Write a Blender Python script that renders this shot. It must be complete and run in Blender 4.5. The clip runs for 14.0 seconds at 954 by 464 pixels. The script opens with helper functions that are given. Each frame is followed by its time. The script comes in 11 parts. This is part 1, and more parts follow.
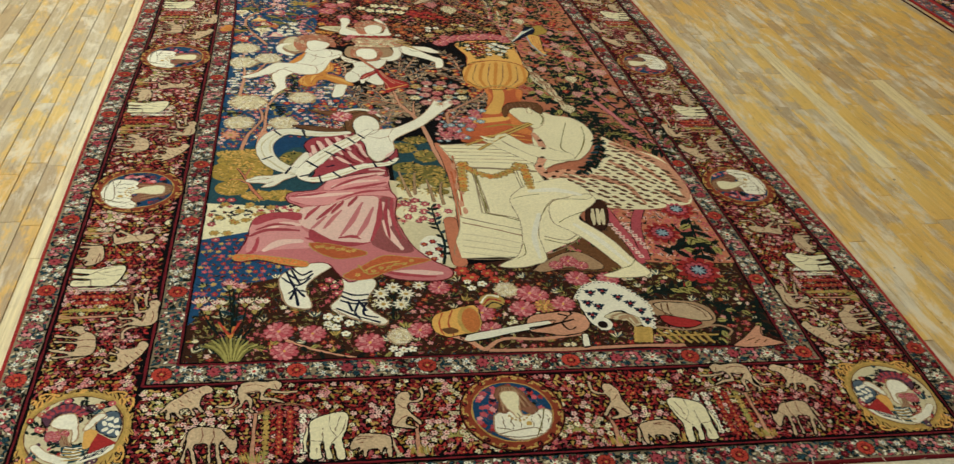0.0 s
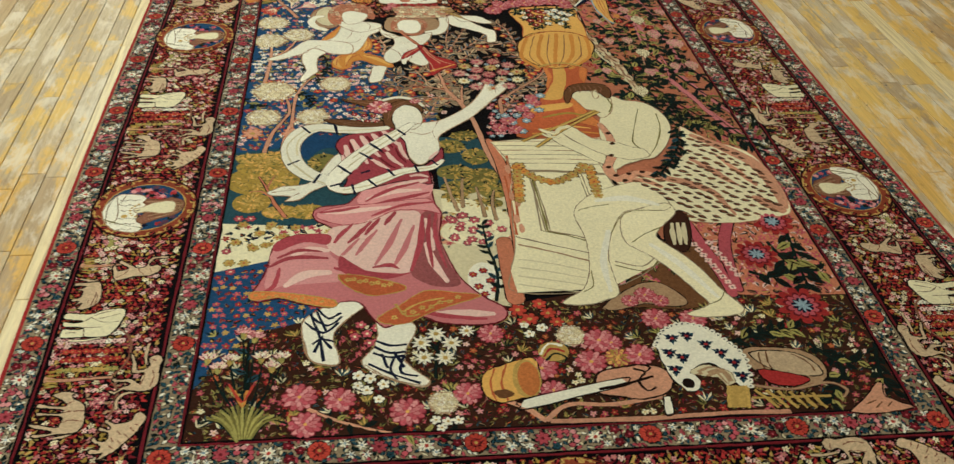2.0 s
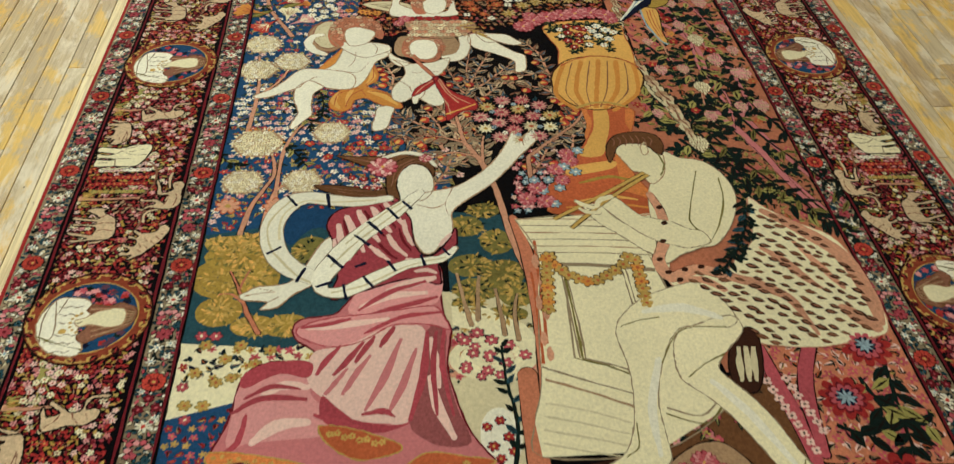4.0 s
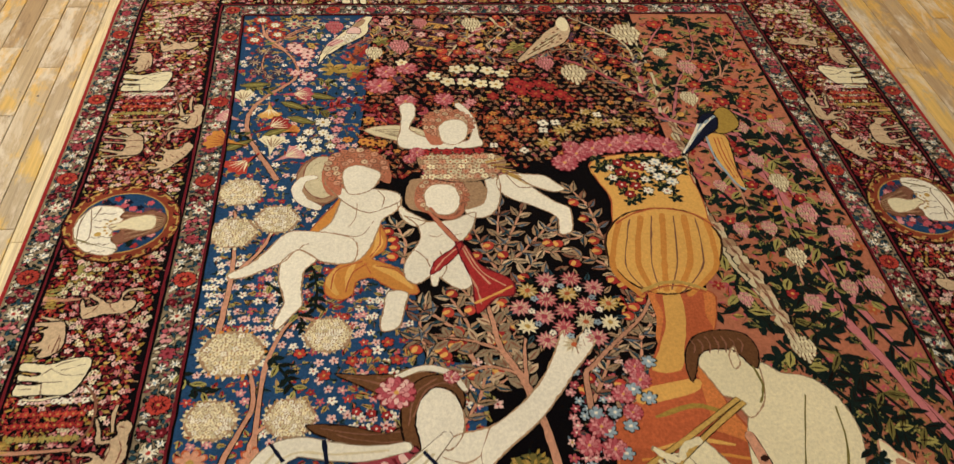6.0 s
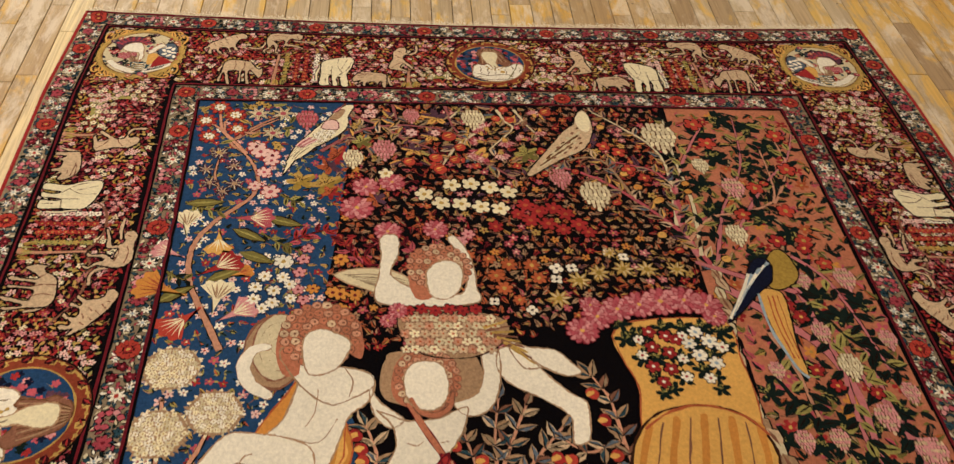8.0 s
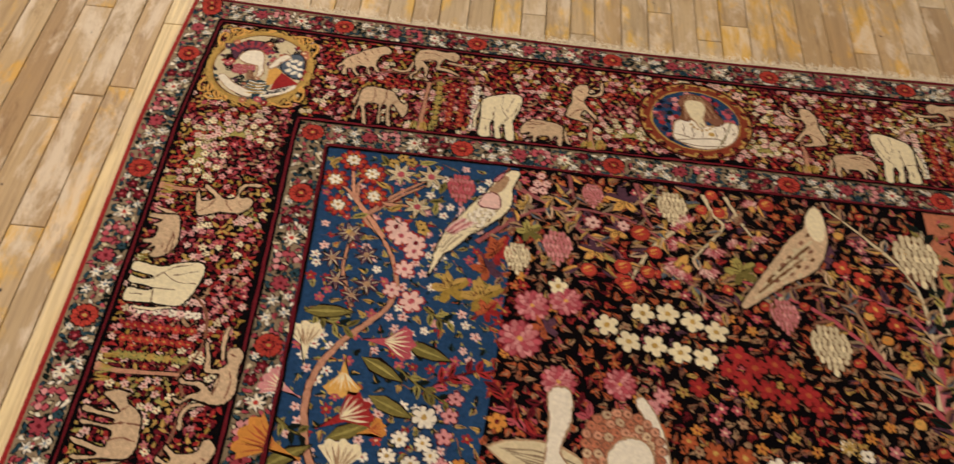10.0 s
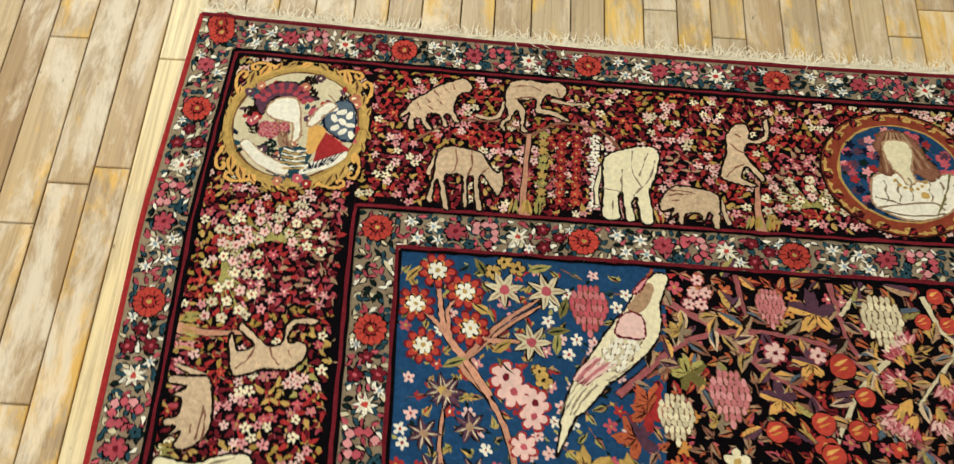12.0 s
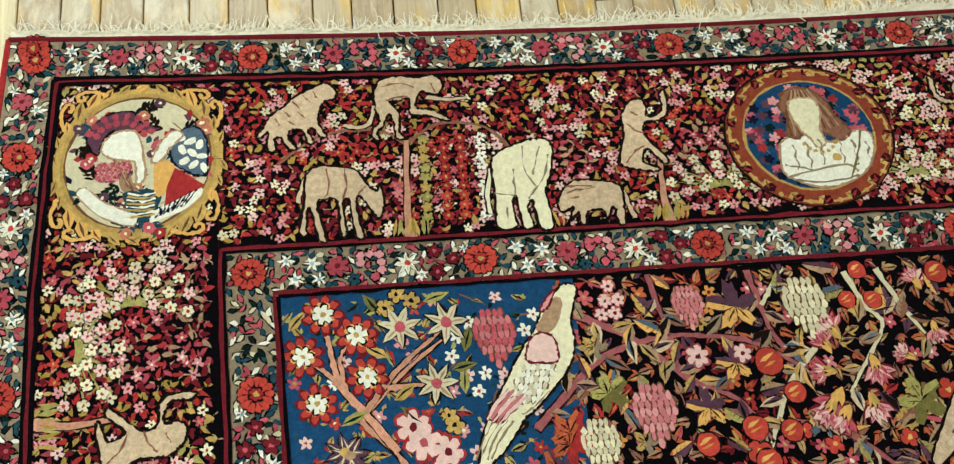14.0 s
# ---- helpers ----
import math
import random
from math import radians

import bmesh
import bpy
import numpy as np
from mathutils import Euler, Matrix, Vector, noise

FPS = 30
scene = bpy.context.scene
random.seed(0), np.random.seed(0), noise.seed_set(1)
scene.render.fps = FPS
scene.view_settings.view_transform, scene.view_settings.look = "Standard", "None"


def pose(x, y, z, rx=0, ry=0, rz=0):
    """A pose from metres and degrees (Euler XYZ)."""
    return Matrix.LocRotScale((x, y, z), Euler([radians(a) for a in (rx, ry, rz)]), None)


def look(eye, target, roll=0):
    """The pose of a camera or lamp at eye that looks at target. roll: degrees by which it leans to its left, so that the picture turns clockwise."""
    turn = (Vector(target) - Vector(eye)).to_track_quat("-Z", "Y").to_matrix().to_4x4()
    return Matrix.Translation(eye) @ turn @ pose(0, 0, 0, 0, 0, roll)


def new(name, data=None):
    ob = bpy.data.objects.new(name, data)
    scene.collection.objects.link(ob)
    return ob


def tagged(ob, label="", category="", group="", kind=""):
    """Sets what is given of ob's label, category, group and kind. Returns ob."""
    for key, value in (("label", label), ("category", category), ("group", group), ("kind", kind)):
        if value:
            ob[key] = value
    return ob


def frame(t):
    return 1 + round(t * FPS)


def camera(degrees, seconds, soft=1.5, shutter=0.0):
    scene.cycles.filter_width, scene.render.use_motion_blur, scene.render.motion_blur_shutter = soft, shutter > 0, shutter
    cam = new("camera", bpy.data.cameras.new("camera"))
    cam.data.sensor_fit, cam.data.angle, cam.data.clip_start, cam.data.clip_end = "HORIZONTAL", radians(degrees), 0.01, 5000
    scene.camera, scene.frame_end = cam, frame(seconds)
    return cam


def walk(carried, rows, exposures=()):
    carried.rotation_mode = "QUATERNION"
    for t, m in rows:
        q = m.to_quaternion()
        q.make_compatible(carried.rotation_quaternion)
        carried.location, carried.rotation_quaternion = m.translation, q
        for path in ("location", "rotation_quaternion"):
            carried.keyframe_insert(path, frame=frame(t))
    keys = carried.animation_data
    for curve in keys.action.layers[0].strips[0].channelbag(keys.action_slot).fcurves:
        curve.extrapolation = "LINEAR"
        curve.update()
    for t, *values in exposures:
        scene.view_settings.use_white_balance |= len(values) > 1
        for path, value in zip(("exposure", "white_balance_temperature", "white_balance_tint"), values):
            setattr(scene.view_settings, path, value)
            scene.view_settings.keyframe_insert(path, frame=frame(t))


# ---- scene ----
cam = camera(53.5, 14.0, soft=1.3, shutter=0.3)
PATH = [
    (0, (-0.433, -1.718, 1.471), (-0.087, -0.064, 0.401), 5.1),
    (0.5, (-0.368, -1.654, 1.457), (-0.151, 0.016, 0.377), 2.5),
    (1, (-0.402, -1.492, 1.458), (-0.199, 0.169, 0.363), 2.1),
    (1.5, (-0.412, -1.338, 1.458), (-0.213, 0.291, 0.316), 1.2),
    (2, (-0.355, -1.246, 1.439), (-0.135, 0.342, 0.242), 2.5),
    (2.2, (-0.305, -1.196, 1.441), (-0.107, 0.376, 0.22), 2.9),
    (4.3, (-0.23, -0.475, 1.472), (-0.094, 1.018, 0.149), 1.8),
    (4.5, (-0.201, -0.381, 1.468), (-0.076, 1.113, 0.144), 2.4),
    (5, (-0.202, -0.204, 1.455), (-0.09, 1.275, 0.113), 2.9),
    (5.5, (-0.285, 0.026, 1.456), (-0.177, 1.487, 0.095), 1.6),
    (6, (-0.307, 0.151, 1.456), (-0.138, 1.629, 0.119), 2.5),
    (6.5, (-0.255, 0.35, 1.452), (-0.096, 1.827, 0.113), 3.3),
    (7, (-0.208, 0.474, 1.449), (-0.064, 1.962, 0.121), 3.4),
    (7.2, (-0.208, 0.511, 1.451), (-0.063, 1.998, 0.12), 3.3),
    (9.3, (-0.329, 1.313, 1.455), (-0.143, 2.58, -0.081), 7.7),
    (9.5, (-0.331, 1.354, 1.439), (-0.17, 2.605, -0.113), 8.6),
    (10, (-0.428, 1.51, 1.419), (-0.434, 2.719, -0.174), 5.4),
    (10.5, (-0.551, 1.662, 1.396), (-0.599, 2.831, -0.226), 5.5),
    (11, (-0.579, 1.806, 1.349), (-0.656, 2.936, -0.299), 4.4),
    (11.5, (-0.581, 2.026, 1.298), (-0.649, 3.035, -0.427), 2.4),
    (12, (-0.611, 2.176, 1.245), (-0.646, 3.066, -0.546), 1.0),
    (12.5, (-0.675, 2.352, 1.199), (-0.614, 3.215, -0.604), 0.3),
    (13, (-0.67, 2.404, 1.173), (-0.497, 3.206, -0.651), 6.5),
    (13.5, (-0.599, 2.396, 1.183), (-0.455, 3.106, -0.681), 6.1),
    (14, (-0.569, 2.392, 1.187), (-0.428, 3.075, -0.688), 6.4),
]
EXPOSURES = [(0, 0.2, 5650, -5), (5, 0.17, 5700, -5), (6, 0.13, 6250, 10), (7, 0.13, 6500, 13), (9.5, -0.16, 6650, 20), (10, -0.15, 6600, 19), (10.5, 0.02, 6400, 12), (11.5, 0.22, 6000, 5), (12.5, 0.32, 5350, 0), (14, 0.36, 5150, -6)]
walk(cam, [(t, look(eye, aim, roll)) for t, eye, aim, roll in PATH], EXPOSURES)
# warm white light: two assumed rows of ceiling panels, out of view
scene.view_settings.exposure = 0.0

world = bpy.data.worlds.new("world")
scene.world = world
world.use_nodes = True
world.node_tree.nodes["Background"].inputs[0].default_value = (1.0, 0.9, 0.75, 1)
world.node_tree.nodes["Background"].inputs[1].default_value = 0.05


def lamp(name, x, y, z, w, d, watts, colour):
    data = bpy.data.lights.new(name, "AREA")
    data.shape, data.size, data.size_y, data.energy, data.color = "RECTANGLE", w, d, watts, colour
    ob = new(name, data)
    ob.matrix_basis = pose(x, y, z)
    return ob


WARM = (1.0, 0.95, 0.84)
# added lamps; the left row is stronger to set the brightness across the floor
LAMPS_X, LAMPS_Y = (-1.7, 2.3), (-0.6, 2.2, 5.0)
for lx in LAMPS_X:
    for ly in LAMPS_Y:
        lamp("assumed_panel_light", lx, ly, 2.93, 1.1, 0.28, (46 if lx < 0 else 17) * {-0.6: 0.82, 2.2: 0.8, 5.0: 1.3}[ly], WARM)


# ---- materials ----
def lin(c):
    """An sRGB colour of 0 to 255 as linear light."""
    return tuple((v / 255 / 12.92) if v <= 10 else ((v / 255 + 0.055) / 1.055) ** 2.4 for v in c) + (1.0,)


def nodes_of(name):
    m = bpy.data.materials.new(name)
    m.use_nodes = True
    nt = m.node_tree
    return m, nt, nt.nodes["Principled BSDF"]


def add(nt, kind, **inputs):
    n = nt.nodes.new(kind)
    for k, v in inputs.items():
        n.inputs[k.replace("_", " ")].default_value = v
    return n


def mix(nt, blend, fac, a, b):
    """A colour mix; each input is a socket or a value."""
    n = nt.nodes.new("ShaderNodeMix")
    n.data_type, n.blend_type = "RGBA", blend
    for socket, v in ((n.inputs[0], fac), (n.inputs[6], a), (n.inputs[7], b)):
        if isinstance(v, bpy.types.NodeSocket):
            nt.links.new(v, socket)
        else:
            socket.default_value = v
    return n.outputs[2]


def ramp(nt, fac, stops):
    n = nt.nodes.new("ShaderNodeValToRGB")
    while len(n.color_ramp.elements) < len(stops):
        n.color_ramp.elements.new(0.5)
    for e, (p, c) in zip(n.color_ramp.elements, stops):
        e.position, e.color = p, c if len(c) == 4 else (*c, 1)
    nt.links.new(fac, n.inputs[0])
    return n.outputs[0]


def grey(v):
    return (v, v, v, 1)


WOOL = {}


def wool(name, rgb, vary=0.16):
    """Cut-pile wool: rows of knots, uneven dye and a soft sheen."""
    m, nt, b = nodes_of("wool_" + name)
    co = nt.nodes.new("ShaderNodeTexCoord")
    knots = add(nt, "ShaderNodeTexVoronoi", Scale=520.0)
    fine = add(nt, "ShaderNodeTexNoise", Scale=150.0, Detail=3.0)
    broad = add(nt, "ShaderNodeTexNoise", Scale=4.5, Detail=3.0)
    for n in (knots, fine, broad):
        nt.links.new(co.outputs["Object"], n.inputs["Vector"])
    geo = nt.nodes.new("ShaderNodeNewGeometry")
    g = 0.3 * rgb[0] + 0.6 * rgb[1] + 0.1 * rgb[2]
    c = lin(tuple(0.9 * v + 0.1 * g for v in rgb))
    dark, light = tuple(v * (1 - 2.2 * vary) for v in c[:3]), tuple(min(1, v * (1 + 1.8 * vary)) for v in c[:3])
    col = ramp(nt, fine.outputs[0], ((0.3, dark), (0.72, light)))
    isl = ramp(nt, geo.outputs["Random Per Island"], ((0.0, grey(0.86)), (1.0, grey(1.12))))
    col = mix(nt, "MULTIPLY", 0.5 if vary < 0.08 else 1.0, col, isl)
    abr = ramp(nt, broad.outputs[0], ((0.3, grey(0.82)), (0.7, grey(1.1))))
    col = mix(nt, "MULTIPLY", 0.35 if vary < 0.08 else 0.7, col, abr)
    col = mix(nt, "MULTIPLY", 0.2 if vary < 0.08 else 0.38, col, ramp(nt, knots.outputs["Color"], ((0.2, grey(0.72)), (0.75, grey(1.16)))))
    nt.links.new(col, b.inputs["Base Color"])
    b.inputs["Roughness"].default_value = 0.95
    b.inputs["Specular IOR Level"].default_value = 0.05
    b.inputs["Sheen Weight"].default_value = 0.012
    b.inputs["Sheen Roughness"].default_value = 0.5
    bump = add(nt, "ShaderNodeBump", Strength=0.7, Distance=0.0016)
    nt.links.new(knots.outputs["Distance"], bump.inputs["Height"])
    nt.links.new(bump.outputs[0], b.inputs["Normal"])
    WOOL[name] = m
    return m


for name, rgb in dict(
        black=(8, 5, 8), wine=(54, 12, 20), maroon=(112, 26, 36), red=(170, 44, 44), scarlet=(194, 64, 50), rose=(196, 84, 96),
        pink=(220, 146, 146), blush=(234, 192, 180), cream=(238, 226, 184), ivory=(241, 234, 212), bone=(214, 200, 160), beige=(212, 182, 144),
        tan=(176, 140, 104), taupe=(150, 130, 102), gold=(196, 158, 78), mustard=(170, 138, 56), orange=(214, 140, 58), amber=(226, 170, 82),
        rust=(190, 92, 52), terracotta=(198, 118, 86), salmon=(212, 150, 118), brown=(58, 31, 20), umber=(28, 16, 12), bark=(140, 92, 70),
        navy=(18, 23, 48), blue=(34, 70, 112), teal=(42, 74, 86), slate=(92, 108, 124), green=(18, 33, 29), olive=(122, 112, 54),
        lime=(168, 158, 82), plum=(92, 58, 76), sky=(150, 172, 186), crimson=(172, 66, 78), sepia=(112, 72, 42), russet=(136, 58, 36), dusty=(202, 116, 120), tangerine=(212, 122, 60), mauve=(158, 84, 86)).items():
    wool(name, rgb, 0.05 if name in ("cream", "ivory", "bone", "amber", "orange", "dusty", "pink", "blush") else 0.09)


def wood(name, source, fresh=False):
    """Old strip flooring: grain along y, boards of mixed tone, yellow varnish left in patches and pale scuffs."""
    m, nt, b = nodes_of(name)
    co = nt.nodes.new("ShaderNodeTexCoord")
    if source == "object":
        rnd = nt.nodes.new("ShaderNodeObjectInfo").outputs["Random"]
    else:
        rnd = nt.nodes.new("ShaderNodeNewGeometry").outputs["Random Per Island"]
    shift = add(nt, "ShaderNodeVectorMath")
    shift.operation = "MULTIPLY_ADD"
    nt.links.new(rnd, shift.inputs[0])
    shift.inputs[1].default_value = (37.0, 91.0, 13.0)
    nt.links.new(co.outputs["Object"], shift.inputs[2])

    def stretched(sx, sy, **kw):
        mp = add(nt, "ShaderNodeMapping")
        mp.inputs["Scale"].default_value = (sx, sy, 1)
        nt.links.new(shift.outputs[0], mp.inputs["Vector"])
        n = add(nt, "ShaderNodeTexNoise", **kw)
        nt.links.new(mp.outputs[0], n.inputs["Vector"])
        return n.outputs[0]

    grain = stretched(95, 3.0, Scale=1.0, Detail=6.0, Roughness=0.65, Distortion=0.6)
    fibre = stretched(420, 9.0, Scale=1.0, Detail=3.0)
    patch = stretched(14, 5.0, Scale=1.0, Detail=7.0, Roughness=0.68, Distortion=0.25)
    scuff = stretched(10, 3.0, Scale=1.3, Detail=7.0, Roughness=0.72, Distortion=0.4)
    # a second random number of the board, so that tone and varnish vary apart
    twist = add(nt, "ShaderNodeMath")
    twist.operation = "MULTIPLY"
    twist.inputs[1].default_value = 7.31
    nt.links.new(rnd, twist.inputs[0])
    frac = add(nt, "ShaderNodeMath")
    frac.operation = "FRACT"
    nt.links.new(twist.outputs[0], frac.inputs[0])
    tone = ramp(nt, rnd, ((0.0, lin((180, 157, 122))), (0.16, lin((206, 188, 154))), (0.34, lin((188, 169, 136))), (0.5, lin((212, 197, 166))), (0.68, lin((200, 177, 138))), (0.84, lin((206, 191, 160))), (1.0, lin((190, 163, 122)))))
    if fresh:
        tone = ramp(nt, rnd, ((0.0, lin((240, 222, 172))), (1.0, lin((248, 234, 190)))))
    col = mix(nt, "MULTIPLY", 0.5 if fresh else 0.36, tone, ramp(nt, grain, ((0.36, lin((156, 130, 100))), (0.55, lin((246, 242, 232))), (0.8, lin((255, 250, 240))))))
    col = mix(nt, "MULTIPLY", 0.25, col, ramp(nt, fibre, ((0.35, grey(0.6)), (0.6, grey(1.0)))))
    # varnish: how far it has worn away depends on the board
    place = nt.nodes.new("ShaderNodeNewGeometry")
    apart = add(nt, "ShaderNodeSeparateXYZ")
    nt.links.new(place.outputs["Position"], apart.inputs[0])
    # more of it is left towards the near end and the right
    near = add(nt, "ShaderNodeMapRange")
    near.inputs[1].default_value, near.inputs[2].default_value, near.inputs[3].default_value, near.inputs[4].default_value = 1.7, 0.3, 0.0, 0.06
    nt.links.new(apart.outputs[1], near.inputs[0])
    side = add(nt, "ShaderNodeMapRange")
    side.inputs[1].default_value, side.inputs[2].default_value, side.inputs[3].default_value, side.inputs[4].default_value = 0.8, 1.4, 0.0, 0.07
    nt.links.new(apart.outputs[0], side.inputs[0])
    left = add(nt, "ShaderNodeMath")
    nt.links.new(near.outputs[0], left.inputs[0])
    nt.links.new(side.outputs[0], left.inputs[1])
    more = add(nt, "ShaderNodeMath")
    nt.links.new(patch, more.inputs[0])
    nt.links.new(left.outputs[0], more.inputs[1])
    worn = add(nt, "ShaderNodeMath")
    worn.operation = "MULTIPLY_ADD"
    nt.links.new(frac.outputs[0], worn.inputs[0])
    worn.inputs[1].default_value = 0.16
    nt.links.new(more.outputs[0], worn.inputs[2])
    yellow = ramp(nt, worn.outputs[0], ((0.595, grey(0)), (0.68, grey(0.0 if fresh else 0.74))))
    col = mix(nt, "MIX", yellow, col, mix(nt, "MULTIPLY", 0.6, lin((236, 194, 82)), ramp(nt, grain, ((0.3, grey(0.6)), (0.6, grey(1.0))))))
    # broad drifts of old honey varnish over the whole floor
    drift = add(nt, "ShaderNodeTexNoise", Scale=0.9, Detail=3.0)
    nt.links.new(place.outputs["Position"], drift.inputs["Vector"])
    # the honey tint grows stronger towards the right, from x = 1
    honey_right = add(nt, "ShaderNodeMapRange")
    honey_right.inputs[1].default_value, honey_right.inputs[2].default_value, honey_right.inputs[3].default_value, honey_right.inputs[4].default_value = 1.0, 2.4, 0.0, 0.16
    nt.links.new(apart.outputs[0], honey_right.inputs[0])
    both = add(nt, "ShaderNodeMath")
    nt.links.new(drift.outputs[0], both.inputs[0])
    nt.links.new(honey_right.outputs[0], both.inputs[1])
    col = mix(nt, "MULTIPLY", ramp(nt, both.outputs[0], ((0.45, grey(0)), (0.68, grey(0.15 if fresh else 0.48)))), col, lin((236, 204, 146)))
    pale = ramp(nt, scuff, ((0.5, grey(0)), (0.62, grey(0.2 if fresh else 0.72))))
    col = mix(nt, "MIX", pale, col, lin((230, 219, 198)))
    dirt = stretched(26, 7.0, Scale=1.0, Detail=7.0, Roughness=0.75, Distortion=0.4)
    col = mix(nt, "MULTIPLY", 0.3 if fresh else 0.6, col, ramp(nt, dirt, ((0.28, lin((160, 126, 92))), (0.44, lin((255, 252, 246))), (0.9, lin((255, 255, 255))))))
    marks = stretched(55, 40.0, Scale=1.0, Detail=2.0, Roughness=0.5)
    col = mix(nt, "MULTIPLY", 1.0, col, ramp(nt, marks, ((0.2, lin((70, 52, 38))), (0.27, lin((255, 255, 255))))))
    nt.links.new(col, b.inputs["Base Color"])
    nt.links.new(ramp(nt, scuff, ((0.3, grey(0.34)), (0.75, grey(0.62)))), b.inputs["Roughness"])
    bump = add(nt, "ShaderNodeBump", Strength=0.35, Distance=0.0008)
    nt.links.new(grain, bump.inputs["Height"])
    nt.links.new(bump.outputs[0], b.inputs["Normal"])
    return m


def plain(name, rgb, rough=0.8, scale=30.0):
    m, nt, b = nodes_of(name)
    co = nt.nodes.new("ShaderNodeTexCoord")
    n = add(nt, "ShaderNodeTexNoise", Scale=scale, Detail=4.0)
    nt.links.new(co.outputs["Object"], n.inputs["Vector"])
    c = lin(rgb)
    nt.links.new(ramp(nt, n.outputs[0], ((0.3, tuple(v * 0.85 for v in c[:3])), (0.7, tuple(min(1, v * 1.08) for v in c[:3])))), b.inputs["Base Color"])
    b.inputs["Roughness"].default_value = rough
    return m


WOOD, WOOD_REST = wood("board_wood", "object"), wood("board_wood_rest", "island")
WOOD_NEW = wood("fresh_board_wood", "object", True)
SUBFLOOR = plain("dark_subfloor", (44, 32, 24))
PLASTER = plain("cream_plaster", (226, 214, 190), 0.9, 6.0)
CEILING = plain("white_ceiling", (236, 230, 218), 0.9, 6.0)
COTTON = plain("cotton_fringe", (238, 228, 202), 0.95, 160.0)
LAMP_BODY = plain("lamp_metal", (220, 220, 216), 0.4)


# ---- building blocks ----
def part(name, bm, material, parent=None, label=""):
    """Links a bmesh as one mesh object, under a thing or a part."""
    me = bpy.data.meshes.new(name)
    bm.to_mesh(me)
    bm.free()
    me.materials.append(material)
    ob = new(name, me)
    ob.parent = parent
    return tagged(ob, label)


def slab(x0, x1, y0, y1, z0, z1):
    bm = bmesh.new()
    bmesh.ops.create_cube(bm, size=1.0, matrix=Matrix.Translation(((x0 + x1) / 2, (y0 + y1) / 2, (z0 + z1) / 2)) @ Matrix.Diagonal((x1 - x0, y1 - y0, z1 - z0, 1)))
    return bm


# ---- the room ----
X0, X1, Y0, Y1, H = -4.6, 4.8, -4.2, 7.4, 3.0
floor = tagged(part("floor", slab(X0, X1, Y0, Y1, -0.08, -0.018), SUBFLOOR), "old narrow-strip wooden floor, worn, with yellow varnish patches", "floor", kind="structure")
for name, box in (("wall_west", (X0 - 0.2, X0, Y0, Y1, -0.08, H)), ("wall_east", (X1, X1 + 0.2, Y0, Y1, -0.08, H)),
                  ("wall_south", (X0 - 0.2, X1 + 0.2, Y0 - 0.2, Y0, -0.08, H)), ("wall_north", (X0 - 0.2, X1 + 0.2, Y1, Y1 + 0.2, -0.08, H))):
    tagged(part(name, slab(*box), PLASTER), "plain cream plaster wall", "wall", kind="structure")
tagged(part("ceiling", slab(X0 - 0.2, X1 + 0.2, Y0 - 0.2, Y1 + 0.2, H, H + 0.2), CEILING), "plain white ceiling", "ceiling", kind="structure")

# ---- assumed ceiling lamps, out of view ----


# ---- the rug ----
# Rug plan: x across, y along, field from y = 0 to FH; bands outwards from the field.
FW, FH = 0.744, 2.743
GX, MX, OX = 0.812, 1.056, 1.126
GB, MB, OB = -0.068, -0.335, -0.398
GT, MT, OT = 2.81, 3.094, 3.161
PILE = 0.009
STEP = 0.0005


def bent(p):
    """The rug lies a little out of square, and its field is pulled sideways in the middle."""
    x, y = p[:, 0].copy(), p[:, 1].copy()
    k = np.clip(1 - np.abs(x) / 1.1, 0, 1)
    p[:, 0] = x + 0.03 * np.sin(np.pi * np.clip(y / FH, 0, 1)) * np.minimum(1, 2.2 * k) + 0.004 * np.sin(3.1 * y + 1.0)
    p[:, 1] = y - 0.016 * x
    # the top border sags towards its middle, and both ends are a little narrower
    top, low = np.clip((y - 2.77) / 0.36, 0, 1.1), np.clip((0.4 - y) / 0.8, 0, 1)
    p[:, 1] -= top * (0.012 + 0.033 * np.cos(np.clip(x / 2.4, -0.5, 0.5) * np.pi))
    p[:, 0] *= 1 - 0.018 * top - 0.016 * low
    return p


